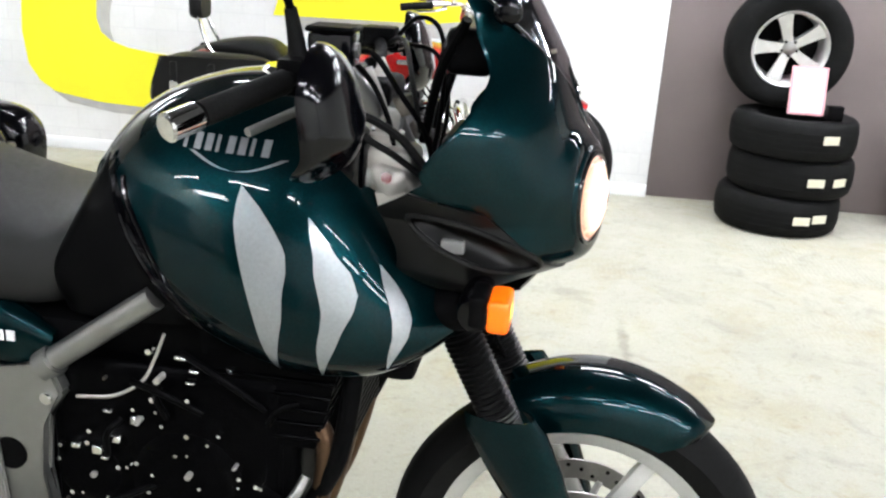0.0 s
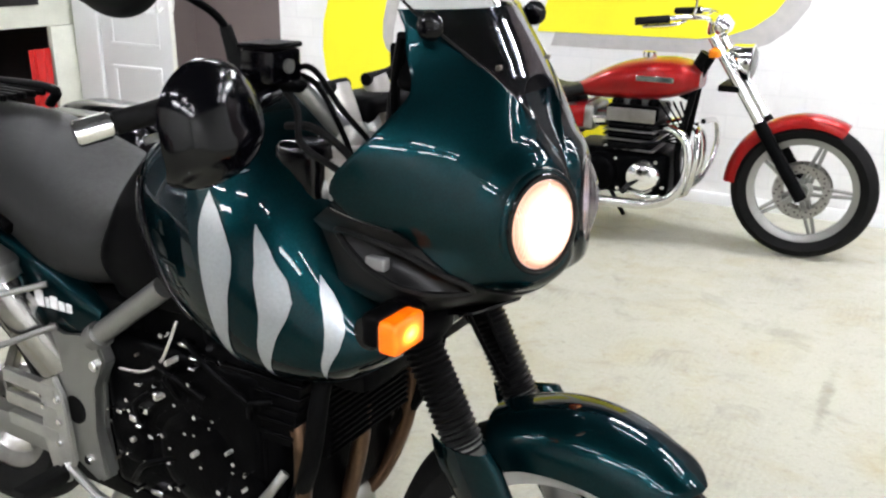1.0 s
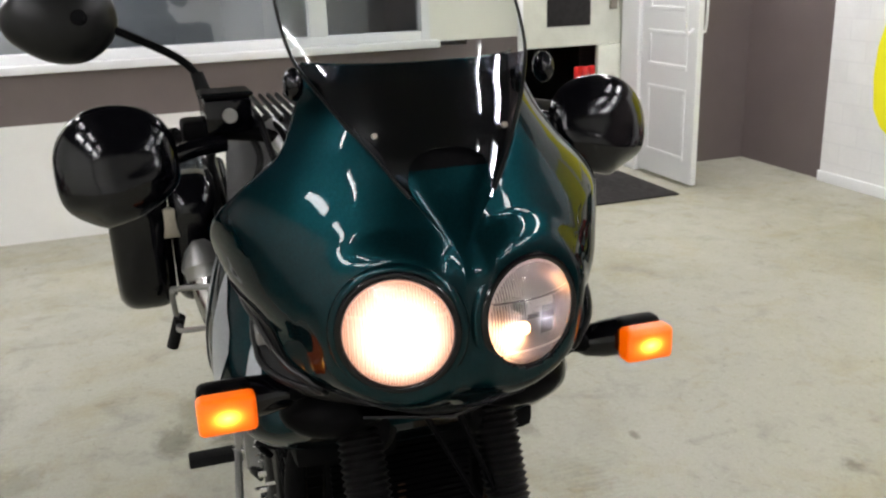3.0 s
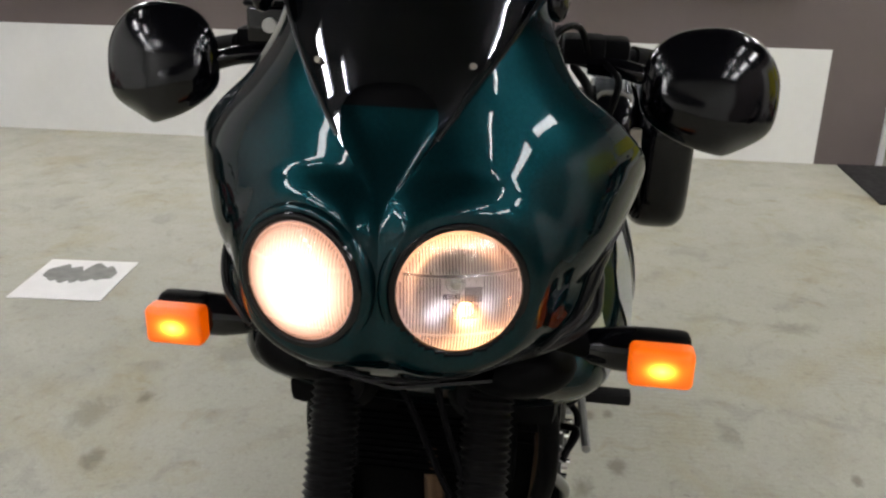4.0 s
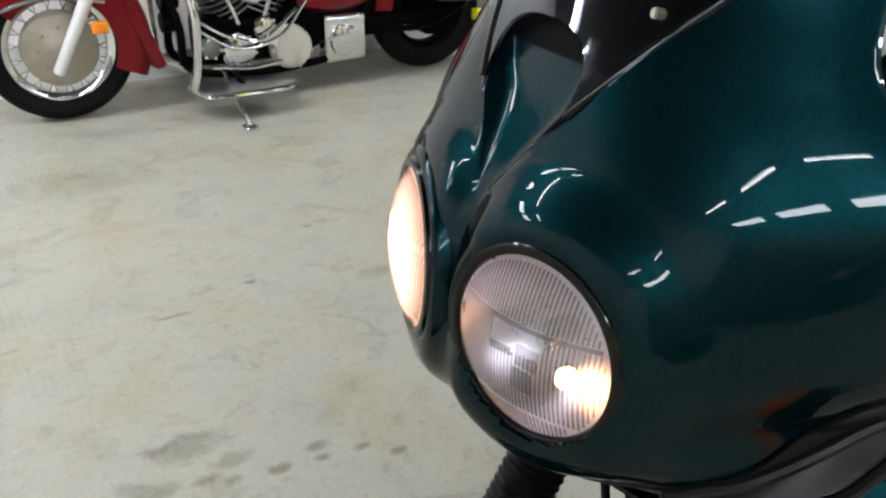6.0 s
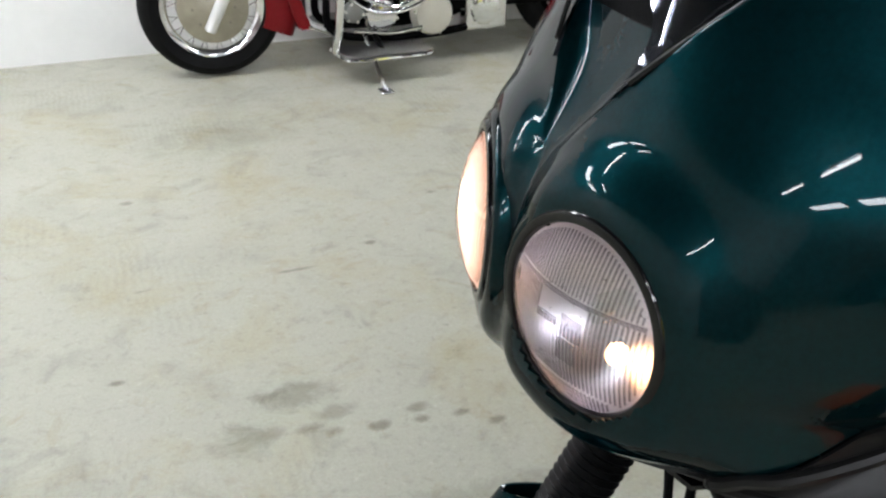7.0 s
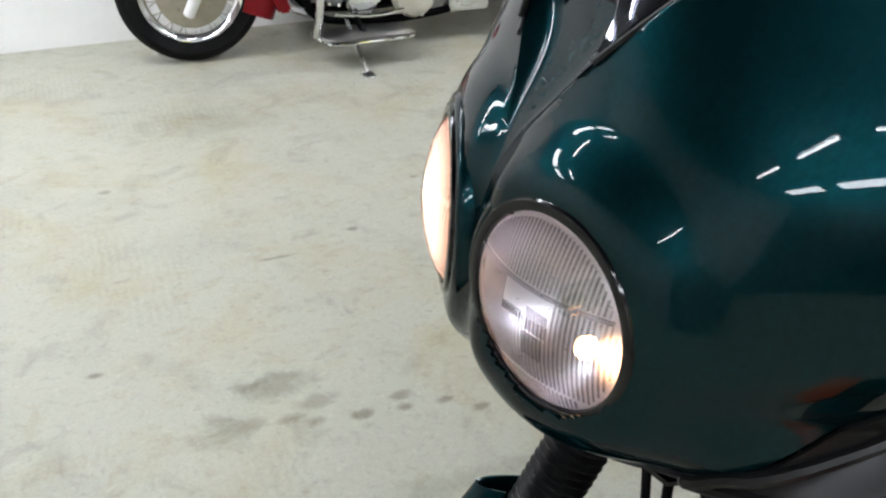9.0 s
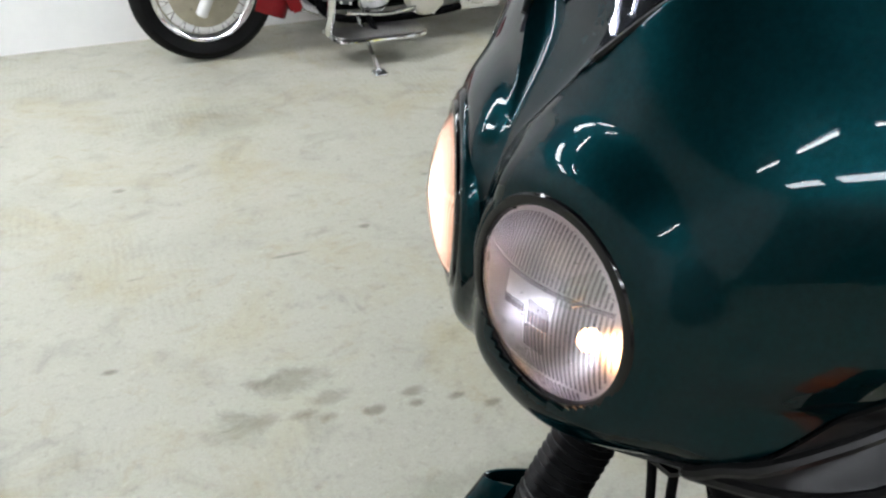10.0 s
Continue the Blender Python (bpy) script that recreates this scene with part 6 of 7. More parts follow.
    for s in (-1, 1):
        part("silencer", rod((-0.95, s * 0.2, 0.215), (-1.82, s * 0.215, 0.245), 0.036, 0.046, 24, bevel=0.006), M_CHROME, c, "long chrome silencer")
        f0, f1 = Vector((-0.01, s * 0.095, 0.33)), Vector((-0.47, s * 0.095, 1.02))
        d = (f1 - f0).normalized()
        part("fork_slider", rod(f0 - d * 0.03, f0 + d * 0.38, 0.030, seg=18), M_BLACK, c, "black fork slider")
        part("fork_tube", rod(f0 + d * 0.36, f1, 0.024, seg=18), M_CHROME, c, "chrome fork tube")
        part("handlebar", tube([(-0.50, s * 0.03, 1.03), (-0.49, s * 0.12, 1.10), (-0.55, s * 0.28, 1.115), (-0.72, s * 0.37, 1.10)], 0.012, 30, 10), M_CHROME, c)
        part("grip", rod((-0.62, s * 0.33, 1.108), (-0.76, s * 0.385, 1.095), 0.018, seg=16), M_RUBBER, c)
        part("lever", tube([(-0.56, s * 0.28, 1.10), (-0.60, s * 0.34, 1.085), (-0.72, s * 0.40, 1.075)], 0.007, 14, 8), M_CHROME, c)
        part("turn_signal", box(-0.47, -0.42, min(s * 0.10, s * 0.16), max(s * 0.10, s * 0.16), 0.93, 0.97, 0.012, 3), M_ORANGE, c, "orange turn signal")
        part("shock", rod((-1.60, s * 0.15, 0.36), (-1.42, s * 0.15, 0.68), 0.026, seg=16), M_CHROME, c)
        # saddlebag
        bag = new("saddlebag")
        bag.parent = c
        tagged(bag, "black leather saddlebag with buckled straps")
        y0 = 0.13
        rings = []
        for i in range(9):
            t = i / 8
            k = 1 - 0.10 * abs(2 * t - 1) ** 3
            rings.append([Vector((-1.715 + 0.30 * k * spow(math.cos(2 * math.pi * j / 32), 0.55) + 0.045 * spow(math.sin(2 * math.pi * j / 32), 0.6), s * (y0 + 0.16 * t), 0.655 + 0.15 * k * spow(math.sin(2 * math.pi * j / 32), 0.55))) for j in range(32)])
        part("bag_body", loft(rings), M_LEATHER, bag)
        part("bag_flap", flat([(-1.95, 0.785), (-1.42, 0.795), (-1.40, 0.67), (-1.70, 0.62), (-2.0, 0.64)], (min(s * 0.292, s * 0.30), max(s * 0.292, s * 0.30)), 1, bevel=0.003), M_LEATHER, bag)
        for x in (-1.88, -1.69):
            part("strap", box(x - 0.017, x + 0.017, min(s * 0.30, s * 0.306), max(s * 0.30, s * 0.306), 0.52, 0.76, 0.002, 1), M_LEATHER, bag)
            part("buckle", box(x - 0.022, x + 0.022, min(s * 0.306, s * 0.311), max(s * 0.306, s * 0.311), 0.622, 0.664, 0.002, 1), M_CHROME, bag)
        part("bag_rail", tube([(-1.45, s * 0.13, 0.62), (-1.62, s * 0.14, 0.56), (-1.72, s * 0.14, 0.40)], 0.011, 16, 8), M_CHROME, c)
        part("sissy_rail", tube([(-1.68, s * 0.10, 0.70), (-1.78, s * 0.09, 0.83), (-1.84, s * 0.06, 0.98)], 0.009, 16, 8), M_CHROME, c)
        part("crash_bar", tube([(-0.50, s * 0.05, 0.60), (-0.47, s * 0.20, 0.58), (-0.46, s * 0.25, 0.45), (-0.50, s * 0.18, 0.30), (-0.56, s * 0.06, 0.24)], 0.014, 40, 10), M_CHROME, c, "chrome crash bar")
        part("frame_tube", tube([(-0.52, s * 0.03, 0.88), (-0.58, s * 0.09, 0.5), (-0.62, s * 0.11, 0.22), (-1.2, s * 0.12, 0.22), (-1.35, s * 0.11, 0.45)], 0.017, 40, 10), M_BLACK, c)
        part("swingarm", box(-1.66, -1.15, min(s * 0.11, s * 0.14), max(s * 0.11, s * 0.14), 0.30, 0.35, 0.008, 2), M_BLACK, c)
        part("foot_peg", rod((-0.78, s * 0.18, 0.30), (-0.78, s * 0.30, 0.29), 0.014, seg=12), M_RUBBER, c)
    part("frame_spine", rod((-0.50, 0, 0.93), (-0.60, 0, 0.72), 0.04, seg=18), M_BLACK, c)
    part("lower_yoke", box(-0.42, -0.32, -0.12, 0.12, 0.775, 0.805, 0.008, 2), M_BLACK, c)
    part("rear_frame", box(-1.75, -1.1, -0.09, 0.09, 0.48, 0.70, 0.03, 2), M_BLACK, c)
    part("seat_cowl", teardrop([(-2.02, 0.62, 0.70, 0.04), (-1.8, 0.60, 0.80, 0.09), (-1.5, 0.58, 0.76, 0.10), (-1.35, 0.58, 0.70, 0.08)], 24, 0.8, 14), M_RED, c)
    part("sissy_pad", teardrop([(-1.875, 0.95, 1.07, 0.075), (-1.845, 0.94, 1.08, 0.09), (-1.81, 0.95, 1.06, 0.075)], 28, 0.6, 8), M_LEATHER, c, "black backrest pad")
    hl = part("headlight", lathe([(0, 0.0), (0.05, 0.005), (0.078, 0.04), (0.082, 0.11), (0.086, 0.125), (0.078, 0.13), (0, 0.145)], aim((-0.42, 0, 0.91), (-0.2, 0, 0.90)), 36), M_CHROME, c, "round chrome headlight")
    part("headlight_lens", lathe([(0.076, 0.131), (0.05, 0.143), (0, 0.149)], aim((-0.42, 0, 0.91), (-0.2, 0, 0.90)), 32), M_GLASS_GREY, hl)
    part("speedometer", lathe([(0, 0.03), (0.045, 0.03), (0.052, 0.02), (0.05, -0.03), (0.02, -0.05), (0, -0.05)], aim((-0.45, 0, 1.07), (-0.52, 0, 1.15)), 32), M_CHROME, c)
    part("mirror_stem", tube([(-0.53, -0.26, 1.12), (-0.52, -0.28, 1.2), (-0.55, -0.31, 1.27)], 0.006, 14, 8), M_CHROME, c)
    part("side_stand", rod((-1.0, 0.12, 0.24), (-0.92, 0.26, 0.01), 0.012, seg=10), M_BLACK, c)
    part("brake_pedal", tube([(-0.78, -0.2, 0.27), (-0.68, -0.22, 0.25), (-0.62, -0.23, 0.27)], 0.009, 12, 8), M_CHROME, c)
    return c


# ---- the big red touring cruiser on the other side ----
def touring_cruiser():
    c = thing("cruiser_motorcycle", "dark red touring cruiser with chrome engine and floorboards", "motorcycle", "parked cruisers", (-0.26, -3.7, 0))
    w = wheel(c, (0, 0, 0.325), 0.325, 0.13, 0, 0.232, "front_wheel", metal=M_CHROME)
    part("brake_hub", lathe([(0, 0.055), (0.03, 0.055), (0.045, 0.045), (0.145, 0.04), (0.160, 0.03), (0.160, -0.03), (0, -0.03)], Matrix.Translation((0, 0.03, 0)) @ Matrix.Rotation(radians(-90), 4, "X"), 48), M_HUB, w, "dull bronze-grey brake disc cover")
    for i in range(8):
        a = 2 * math.pi * i / 8
        p = Vector((0.095 * math.cos(a), 0.074, 0.095 * math.sin(a)))
        part("rivet", rod(p, p + Vector((0, 0.004, 0)), 0.006, seg=8), M_STEEL, w)
    for i in range(36):
        a = 2 * math.pi * i / 36
        b = a + (0.35 if i % 2 else -0.35)
        part("spoke", rod((0.10 * math.cos(a), 0.03 * (1 if i % 4 < 2 else -1), 0.10 * math.sin(a)), (0.212 * math.cos(b), 0, 0.212 * math.sin(b)), 0.0022, seg=5), M_CHROME, w)
    wheel(c, (-1.84, 0, 0.32), 0.32, 0.15, 0, 0.21, "rear_wheel", metal=M_ENGINE)
    part("rear_hub", rod((-1.84, -0.07, 0.32), (-1.84, 0.10, 0.32), 0.13, seg=32, bevel=0.01), M_ENGINE, c)
    part("front_mudguard", mudguard(0, 0.325, 0.40, 0.10, 205, 40, 0.17), M_DARKRED, c, "deep dark red front mudguard")
    part("mudguard_tail", flat([(-0.30, 0.42), (-0.26, 0.50), (-0.33, 0.52), (-0.44, 0.20), (-0.38, 0.19)], (0.02, 0.098), 1, bevel=0.012), M_DARKRED, c)
    part("mudguard_trim", tube([(0.36, 0.108, 0.42), (0.2, 0.11, 0.52), (0.0, 0.11, 0.56), (-0.2, 0.11, 0.52)], 0.010, 30, 8), M_CHROME, c, "chrome mudguard rail")
    for s in (-1, 1):
        part("fork_leg", rod((0.035, s * 0.122, 0.235), (-0.36, s * 0.122, 0.98), 0.026, 0.03, 20, bevel=0.006), M_FORK, c, "pale fork leg")
        part("turn_signal", box(-0.19, -0.12, min(s * 0.14, s * 0.19), max(s * 0.14, s * 0.19), 0.40, 0.45, 0.016, 3), M_ORANGE, c, "orange turn signal")
        part("crash_bar", tube([(-0.42, s * 0.06, 0.72), (-0.46, s * 0.28, 0.68), (-0.50, s * 0.38, 0.50), (-0.50, s * 0.36, 0.28), (-0.50, s * 0.28, 0.14), (-0.56, s * 0.08, 0.13)], 0.019, 50, 14), M_CHROME, c, "chrome crash bar")
        fb = part("floorboard", flat([(-0.50, s * 0.20), (-0.52, s * 0.36), (-0.58, s * 0.40), (-0.88, s * 0.40), (-0.94, s * 0.36), (-0.94, s * 0.20)], (0.115, 0.135), 2, bevel=0.004), M_DISC, c, "grey floorboard with a chrome edge")
        part("board_edge", tube([(-0.50, s * 0.20, 0.122), (-0.52, s * 0.36, 0.122), (-0.58, s * 0.402, 0.122), (-0.88, s * 0.402, 0.122), (-0.94, s * 0.36, 0.122)], 0.011, 40, 8), M_CHROME, fb)
        part("board_arm", rod((-0.72, s * 0.08, 0.20), (-0.72, s * 0.30, 0.12), 0.014, seg=10), M_BLACK, c)
        part("frame_tube", tube([(-0.40, s * 0.04, 0.85), (-0.50, s * 0.10, 0.4), (-0.58, s * 0.12, 0.16), (-1.25, s * 0.13, 0.16), (-1.45, s * 0.12, 0.40)], 0.019, 40, 10), M_BLACK, c)
        part("swingarm", box(-1.86, -1.22, min(s * 0.10, s * 0.14), max(s * 0.10, s * 0.14), 0.27, 0.33, 0.01, 2), M_BLACK, c)
        part("saddlebag", teardrop([(-2.28, 0.44, 0.72, 0.03), (-2.1, 0.40, 0.76, 0.085), (-1.8, 0.40, 0.77, 0.09), (-1.62, 0.46, 0.74, 0.05)], 28, 0.6, 16), M_BAG, c, "grey-black studded leather saddlebag").location = (0, s * 0.24, 0)
        part("fishtail_pipe", rod((-0.9, -0.19, 0.21 + 0.1 * (s > 0)), (-2.05, -0.2, 0.24 + 0.1 * (s > 0)), 0.04, 0.045, 20), M_CHROME, c)
        for k in range(14):
            part("stud", rod((-2.22 + k * 0.04, s * 0.30, 0.70 - 0.02 * math.sin(k * 0.25)), (-2.22 + k * 0.04, s * 0.335, 0.70 - 0.02 * math.sin(k * 0.25)), 0.006, seg=8), M_CHROME, c)
    # V-twin engine
    e = part("engine", box(-1.12, -0.60, -0.12, 0.12, 0.18, 0.40, 0.05, 3), M_ENGINE, c, "chrome and black V-twin engine")
    for ang, x0 in ((24, -0.78), (-24, -0.90)):
        m = Matrix.Translation((x0, 0, 0.38)) @ Matrix.Rotation(radians(ang), 4, "Y")
        cy = lathe([(0, 0), (0.085, 0), (0.085, 0.24), (0, 0.24)], m, 28)
        part("cylinder", cy, M_ENGINE, e)
        for k in range(8):
            part("cooling_fin", lathe([(0, 0.02 + k * 0.027), (0.11, 0.02 + k * 0.027), (0.11, 0.026 + k * 0.027), (0, 0.026 + k * 0.027)], m, 28), M_ALU, e)
        part("rocker_cover", lathe([(0, 0.34), (0.06, 0.335), (0.10, 0.30), (0.10, 0.24), (0, 0.24)], m, 28), M_CHROME, e)
        part("pushrod_tube", rod((x0, 0.11, 0.36), (x0 + 0.24 * math.sin(radians(ang)), 0.115, 0.62), 0.012, seg=12), M_CHROME, e)
    for x, z, r, d, ma in ((-1.02, 0.235, 0.105, 0.075, M_COVER), (-0.76, 0.25, 0.085, 0.06, M_CHROME), (-1.30, 0.235, 0.085, 0.05, M_CHROME), (-0.90, 0.33, 0.06, 0.04, M_CHROME), (-0.63, 0.27, 0.05, 0.04, M_ALU)):
        p = part("engine_cover", lathe([(0, d), (r * 0.5, d), (r * 0.85, d * 0.85), (r * 0.97, d * 0.5), (r, 0)], Matrix.Translation((x, 0.12, z)) @ Matrix.Rotation(radians(-90), 4, "X"), 40), ma, e)
        for i in range(6):
            a = 2 * math.pi * i / 6 + 0.2
            q = Vector((x + r * 0.9 * math.cos(a), 0.12 + d * 0.6, z + r * 0.9 * math.sin(a)))
            part("bolt", rod(q, q + Vector((0, 0.014, 0)), 0.008, seg=8), M_CHROME, p)
    part("battery_cover", box(-1.42, -1.20, 0.06, 0.15, 0.13, 0.36, 0.02, 3), M_CHROME, c)
    part("air_filter", lathe([(0, 0.05), (0.05, 0.05), (0.062, 0.03), (0.062, 0), (0, 0)], Matrix.Translation((-0.84, 0.13, 0.52)) @ Matrix.Rotation(radians(-90), 4, "X"), 32), M_COVER, e)
    for pts in ([(-0.55, 0.14, 0.42), (-0.70, 0.19, 0.33), (-0.86, 0.2, 0.30), (-1.05, 0.17, 0.42)], [(-0.58, 0.15, 0.36), (-0.74, 0.2, 0.27), (-0.95, 0.2, 0.31), (-1.10, 0.17, 0.46)], [(-0.62, 0.17, 0.19), (-0.8, 0.2, 0.175), (-0.95, 0.2, 0.19)]):
        part("shift_rod", tube(pts, 0.009, 24, 8), M_CHROME, c)
    part("horn", rod((-0.52, 0.05, 0.50), (-0.44, 0.05, 0.50), 0.05, seg=24), M_BLACK, c)
    part("horn", rod((-0.52, 0.05, 0.39), (-0.44, 0.05, 0.39), 0.045, seg=24), M_BLACK, c)
    part("fuel_tank", teardrop([(-1.12, 0.62, 0.68, 0.06), (-0.95, 0.60, 0.80, 0.14), (-0.7, 0.62, 0.86, 0.165), (-0.48, 0.68, 0.82, 0.12)]), M_DARKRED, c, "dark red tank")
    part("side_cover", teardrop([(-1.56, 0.44, 0.50, 0.12), (-1.40, 0.37, 0.58, 0.16), (-1.22, 0.36, 0.60, 0.17), (-1.08, 0.40, 0.58, 0.14)], 28, 0.7, 16), M_DARKRED, c, "dark red side cover")
    part("cover_badge", box(-1.46, -1.38, 0.153, 0.158, 0.455, 0.467, 0.002, 1), M_CHROME, c)
    part("rear_mudguard", mudguard(-1.84, 0.32, 0.41, 0.11, 170, 5, 0.16), M_DARKRED, c, "dark red rear mudguard")
    part("seat", teardrop([(-1.95, 0.80, 0.88, 0.12), (-1.5, 0.70, 0.86, 0.17), (-1.2, 0.66, 0.76, 0.18), (-1.02, 0.68, 0.74, 0.1)]), M_LEATHER, c, "black seat")
    part("rear_frame", box(-1.66, -1.05, -0.10, 0.10, 0.22, 0.70, 0.04, 2), M_BLACK, c)
    part("rear_tube", tube([(-1.40, 0.13, 0.30), (-1.7, 0.17, 0.26), (-1.95, 0.17, 0.34), (-2.05, 0.17, 0.44)], 0.016, 30, 8), M_BLACK, c)
    part("headlight", lathe([(0, 0.0), (0.06, 0.01), (0.09, 0.05), (0.095, 0.13), (0.085, 0.14), (0, 0.15)], aim((-0.38, 0, 0.90), (-0.1, 0, 0.89)), 36), M_CHROME, c)
    part("yoke", box(-0.42, -0.30, -0.13, 0.13, 0.93, 0.97, 0.01, 2), M_CHROME, c)
    part("handlebar", tube([(-0.75, -0.42, 1.05), (-0.5, -0.3, 1.12), (-0.38, -0.1, 1.0), (-0.38, 0.1, 1.0), (-0.5, 0.3, 1.12), (-0.75, 0.42, 1.05)], 0.013, 50, 10), M_CHROME, c)
    part("side_stand", tube([(-0.68, 0.12, 0.17), (-0.67, 0.30, 0.10), (-0.66, 0.50, 0.012)], 0.011, 16, 10), M_CHROME, c, "lowered chrome side stand")
    part("stand_foot", box(-0.69, -0.63, 0.48, 0.55, 0.0, 0.012, 0.004, 1), M_CHROME, c)
    part("number_plate", box(-2.15, -2.142, -0.02, 0.22, 0.08, 0.21, 0.002, 1), M_PVC, c, "white number plate")
    part("plate_bar", box(-2.152, -2.1505, 0.01, 0.19, 0.12, 0.17, 0.0004, 1), M_BLACK, c)
    part("plate_bracket", tube([(-1.98, 0, 0.50), (-2.08, 0.03, 0.40), (-2.14, 0.08, 0.20)], 0.014, 14, 8), M_BLACK, c)
    part("tail_lamp", box(-2.16, -2.08, -0.05, 0.05, 0.50, 0.57, 0.015, 3), M_REDPLASTIC, c)
    part("reflector", box(-2.13, -2.08, 0.09, 0.15, 0.245, 0.305, 0.012, 3), M_YELLOW, c, "yellow star-shaped badge")
    return c


# ---- tyres, wheel and papers ----
def tyre_stack():
    x, y = 1.30, 3.60
    prof = [(0.20, -0.085), (0.215, -0.098), (0.27, -0.103), (0.305, -0.098), (0.322, -0.08), (0.33, -0.03), (0.33, 0.03), (0.322, 0.08), (0.305, 0.098), (0.27, 0.103), (0.215, 0.098), (0.20, 0.085), (0.205, 0.0)]
    offs = ((-0.02, 0.0), (0.02, 0.01), (0.0, 0.0))
    for i, (dx, dy) in enumerate(offs):
        t = thing("car_tyre", "black car tyre with pale paper labels, lying in a stack", "tyre", "stacked tyres", (x + dx, y + dy, 0.104 + i * 0.2075))
        part("tyre_body", lathe(prof, None, 72, close=True), M_RUBBER, t)
        gr = bmesh.new()
        for z in (-0.045, -0.015, 0.015, 0.045):
            lathe([(0.3305, z - 0.003), (0.3318, z - 0.002), (0.3318, z + 0.002), (0.3305, z + 0.003)], None, 72, gr)
        part("tread_rib", gr, M_RUBBER, t)
        for a, h in ((((-70, 0.02),), ((-150, 0.0),), ((-55, 0.0), (-80, 0.0)))[(i + 1) % 3] if i else ((-62, 0.01), (-80, 0.0))):
            c, s = math.cos(radians(a)), math.sin(radians(a))
            m = Matrix.Translation((0.3325 * c, 0.3325 * s, h)) @ Matrix.Rotation(radians(a), 4, "Z")
            lb = box(-0.0008, 0.0015, -0.045, 0.045, -0.022, 0.022)
            bmesh.ops.transform(lb, matrix=m, verts=lb.verts)
            part("paper_label", lb, M_TAG, t, smooth=False)
    top = 0.104 + 2 * 0.2075 + 0.104
    w = thing("alloy_wheel", "silver five-spoke car wheel with tyre standing on the stack", "wheel", at=(x - 0.08, y + 0.12, top + 0.335))
    turn = Matrix.Rotation(radians(96), 4, "X")
    part("tyre_body", lathe(prof, turn, 72, close=True), M_RUBBER, w)
    part("rim", lathe([(0.20, -0.08), (0.208, 0.085), (0.2, 0.09), (0.185, 0.075), (0.175, -0.02), (0.17, -0.08)], turn, 60), M_RIM, w)
    part("barrel", lathe([(0, -0.05), (0.178, -0.05), (0.178, -0.045), (0, -0.045)], turn, 48), M_BLACK, w)
    for i in range(5):
        a = 2 * math.pi * (i + 0.25) / 5
        sp = loft([[Vector((p, q, h)) for p, q in ((-ww, r), (ww, r))] + [Vector((p, q, h - 0.03)) for p, q in ((ww, r), (-ww, r))] for r, ww, h in ((0.03, 0.022, 0.055), (0.09, 0.026, 0.06), (0.15, 0.034, 0.07), (0.19, 0.045, 0.075))])
        bmesh.ops.transform(sp, matrix=turn @ Matrix.Rotation(a, 4, "Z"), verts=sp.verts)
        part("spoke", sp, M_RIM, w)
    part("hub_cap", lathe([(0, 0.062), (0.03, 0.06), (0.055, 0.045), (0.06, 0.02)], turn, 32), M_ALU, w)
    for i in range(5):
        a = 2 * math.pi * (i + 0.75) / 5
        p = turn @ Vector((0.042 * math.cos(a), 0.042 * math.sin(a), 0.045))
        q = turn @ Vector((0.042 * math.cos(a), 0.042 * math.sin(a), 0.06))
        part("wheel_nut", rod(p, q, 0.008, seg=6), M_BLACK, w)
    card = thing("price_card", "white printed card with a pink frame, leaning on the wheel", "card", at=(x + 0.03, y - 0.06, top))
    sheet = box(-0.095, 0.095, -0.002, 0.002, 0.0, 0.255)
    part("card_sheet", sheet, M_PINK, card, smooth=False)
    part("card_paper", box(-0.08, 0.08, -0.0035, -0.0022, 0.012, 0.243), M_PAPER, card, smooth=False)
    for k in range(6):
        part("text_bar", box(-0.065, 0.065 - 0.02 * (k % 3), -0.0042, -0.0036, 0.05 + k * 0.03, 0.06 + k * 0.03), M_GREYPRINT, card, smooth=False)
    card.rotation_euler = (radians(-12), 0, 0)
    part("device_body", box(-0.04, 0.04, -0.03, 0.03, 0.0, 0.075, 0.006), M_BLACK, thing("small_black_box", "small black box lying on the tyre stack", "box", at=(x + 0.14, y - 0.18, top)))
    r = thing("car_tyre", "black car tyre standing against the brown wall", "tyre", "stacked tyres", (2.25, 3.72, 0.33))
    part("tyre_body", lathe(prof, Matrix.Rotation(radians(97), 4, "X"), 72, close=True), M_RUBBER, r)


def floor_sheet():
    p = thing("paper_sheet", "white paper sheet with a grey smudge, lying on the floor", "paper", at=(-2.23, -1.61, 0))
    sh = box(-0.19, 0.19, -0.18, 0.18, 0.001, 0.004)
    part("sheet", sh, M_PAPER, p, smooth=False)
    sm = bmesh.new()
    rnd = random.Random(3)
    for k in range(5):
        cx, cy, r = -0.04 + rnd.uniform(-0.03, 0.03), -0.10 + 0.05 * k, rnd.uniform(0.06, 0.09)
        sm.faces.new([sm.verts.new((cx + r * (1 + 0.25 * math.sin(3 * a + k)) * math.cos(a), cy + r * 0.6 * math.sin(a), 0.0046 + 0.0003 * k)) for a in [2 * math.pi * i / 20 for i in range(20)]])
    part("smudge", sm, M_SMUDGE, p, smooth=False)
    p.rotation_euler = (0, 0, radians(3))


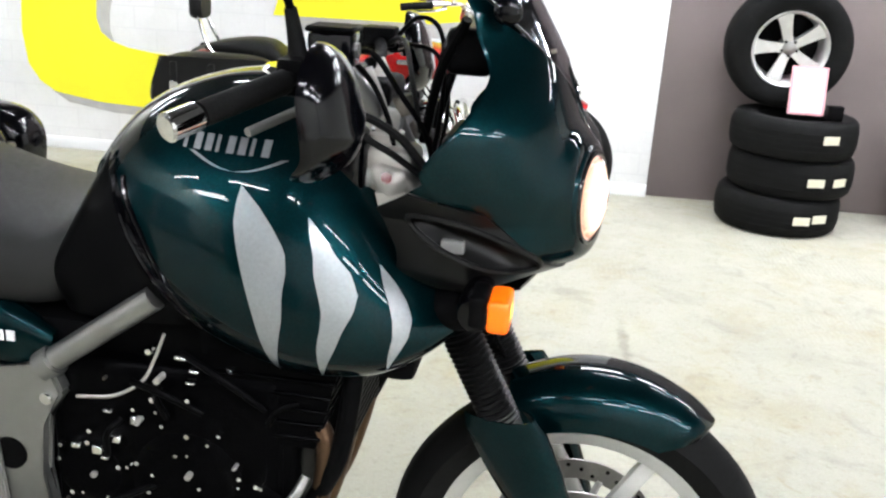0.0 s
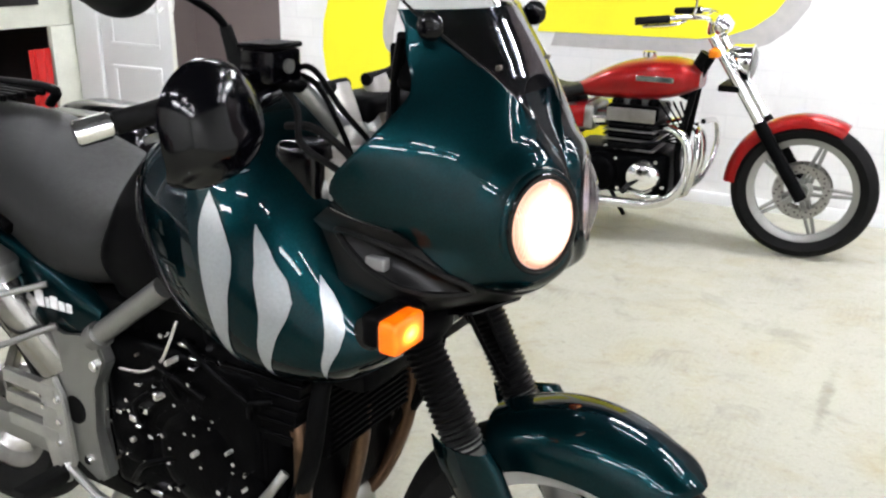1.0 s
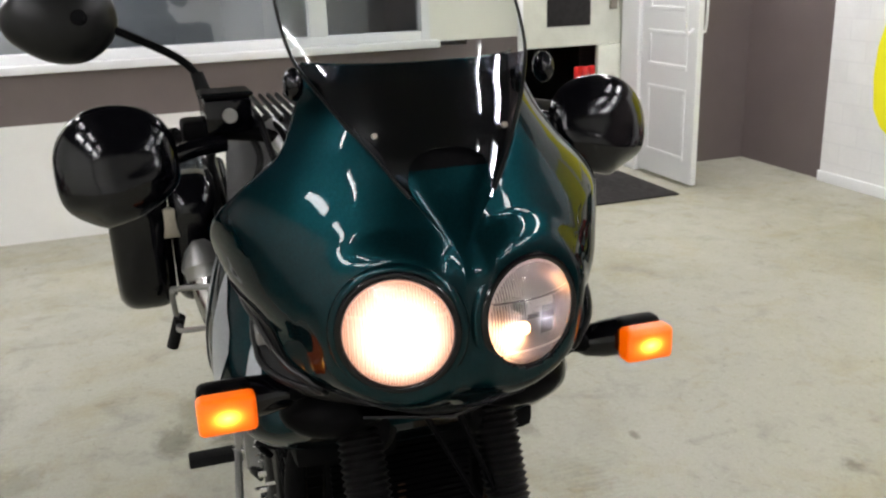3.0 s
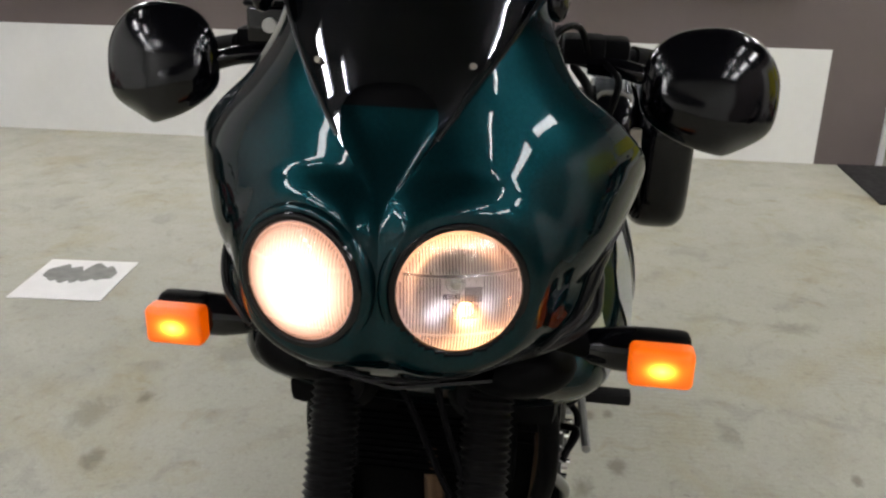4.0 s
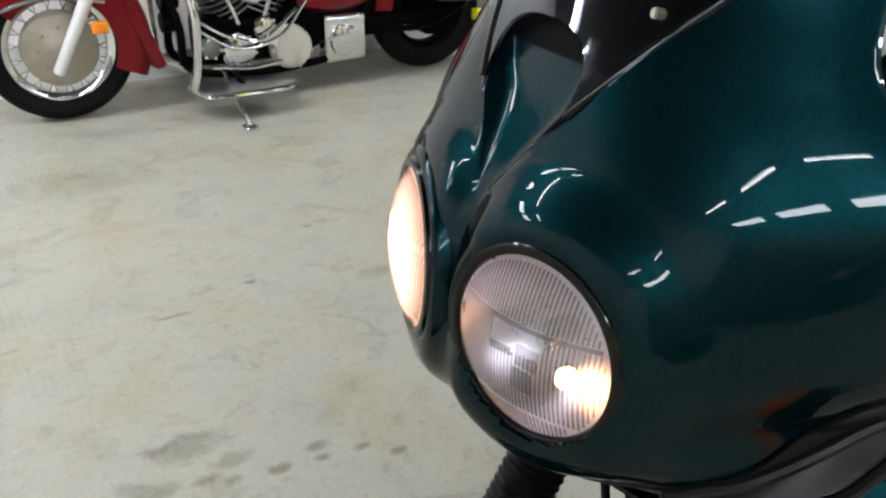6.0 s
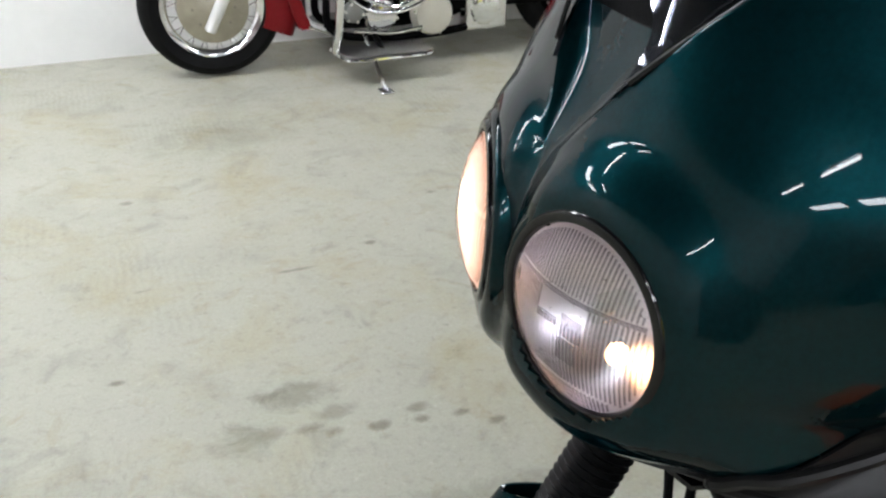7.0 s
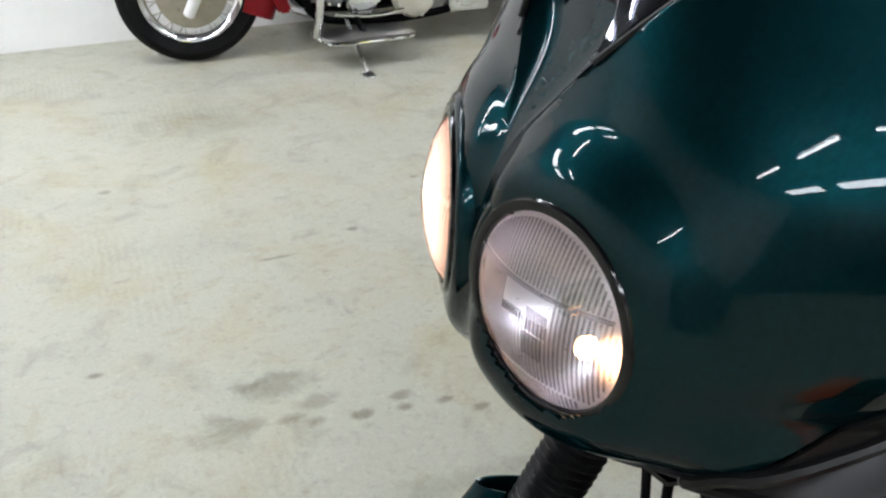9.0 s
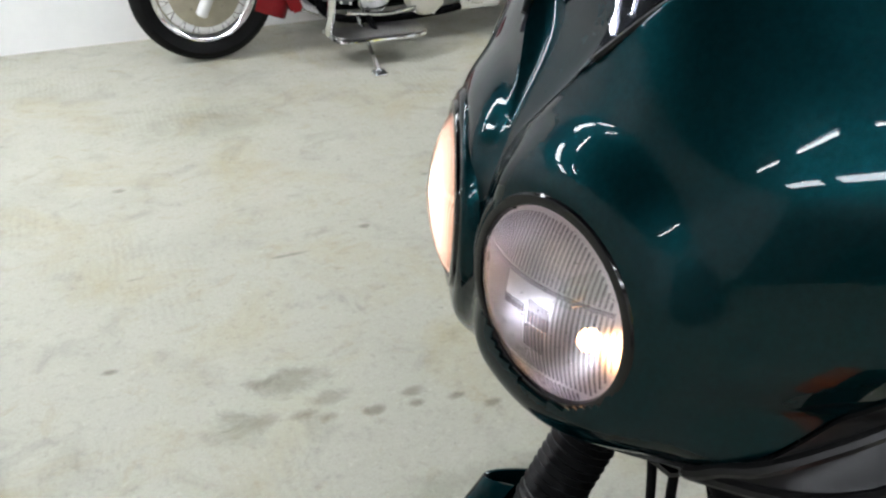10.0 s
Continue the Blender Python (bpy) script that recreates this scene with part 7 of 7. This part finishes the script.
M_ORANGE = mat("orange_lens", (0.8, 0.22, 0.01), 0.2, var=0.1, scale=40)
M_DARKRED = mat("dark_red_paint", (0.19, 0.005, 0.009), 0.3, 0.5, coat=1.0, spec=0.1, coat_ior=1.3, var=0.2, scale=200)
M_HUB = mat("bronze_grey_metal", (0.36, 0.33, 0.26), 0.4, 0.6, var=0.15, scale=20)
M_COVER = mat("pale_cream_cover", (0.6, 0.58, 0.5), 0.35, 0.3, var=0.08, scale=12)
M_BAG = mat("grey_black_leather", (0.035, 0.036, 0.036), 0.55, var=0.3, scale=14, bump=0.5, bscale=220)
red_cruiser()
touring_cruiser()
tyre_stack()
floor_sheet()
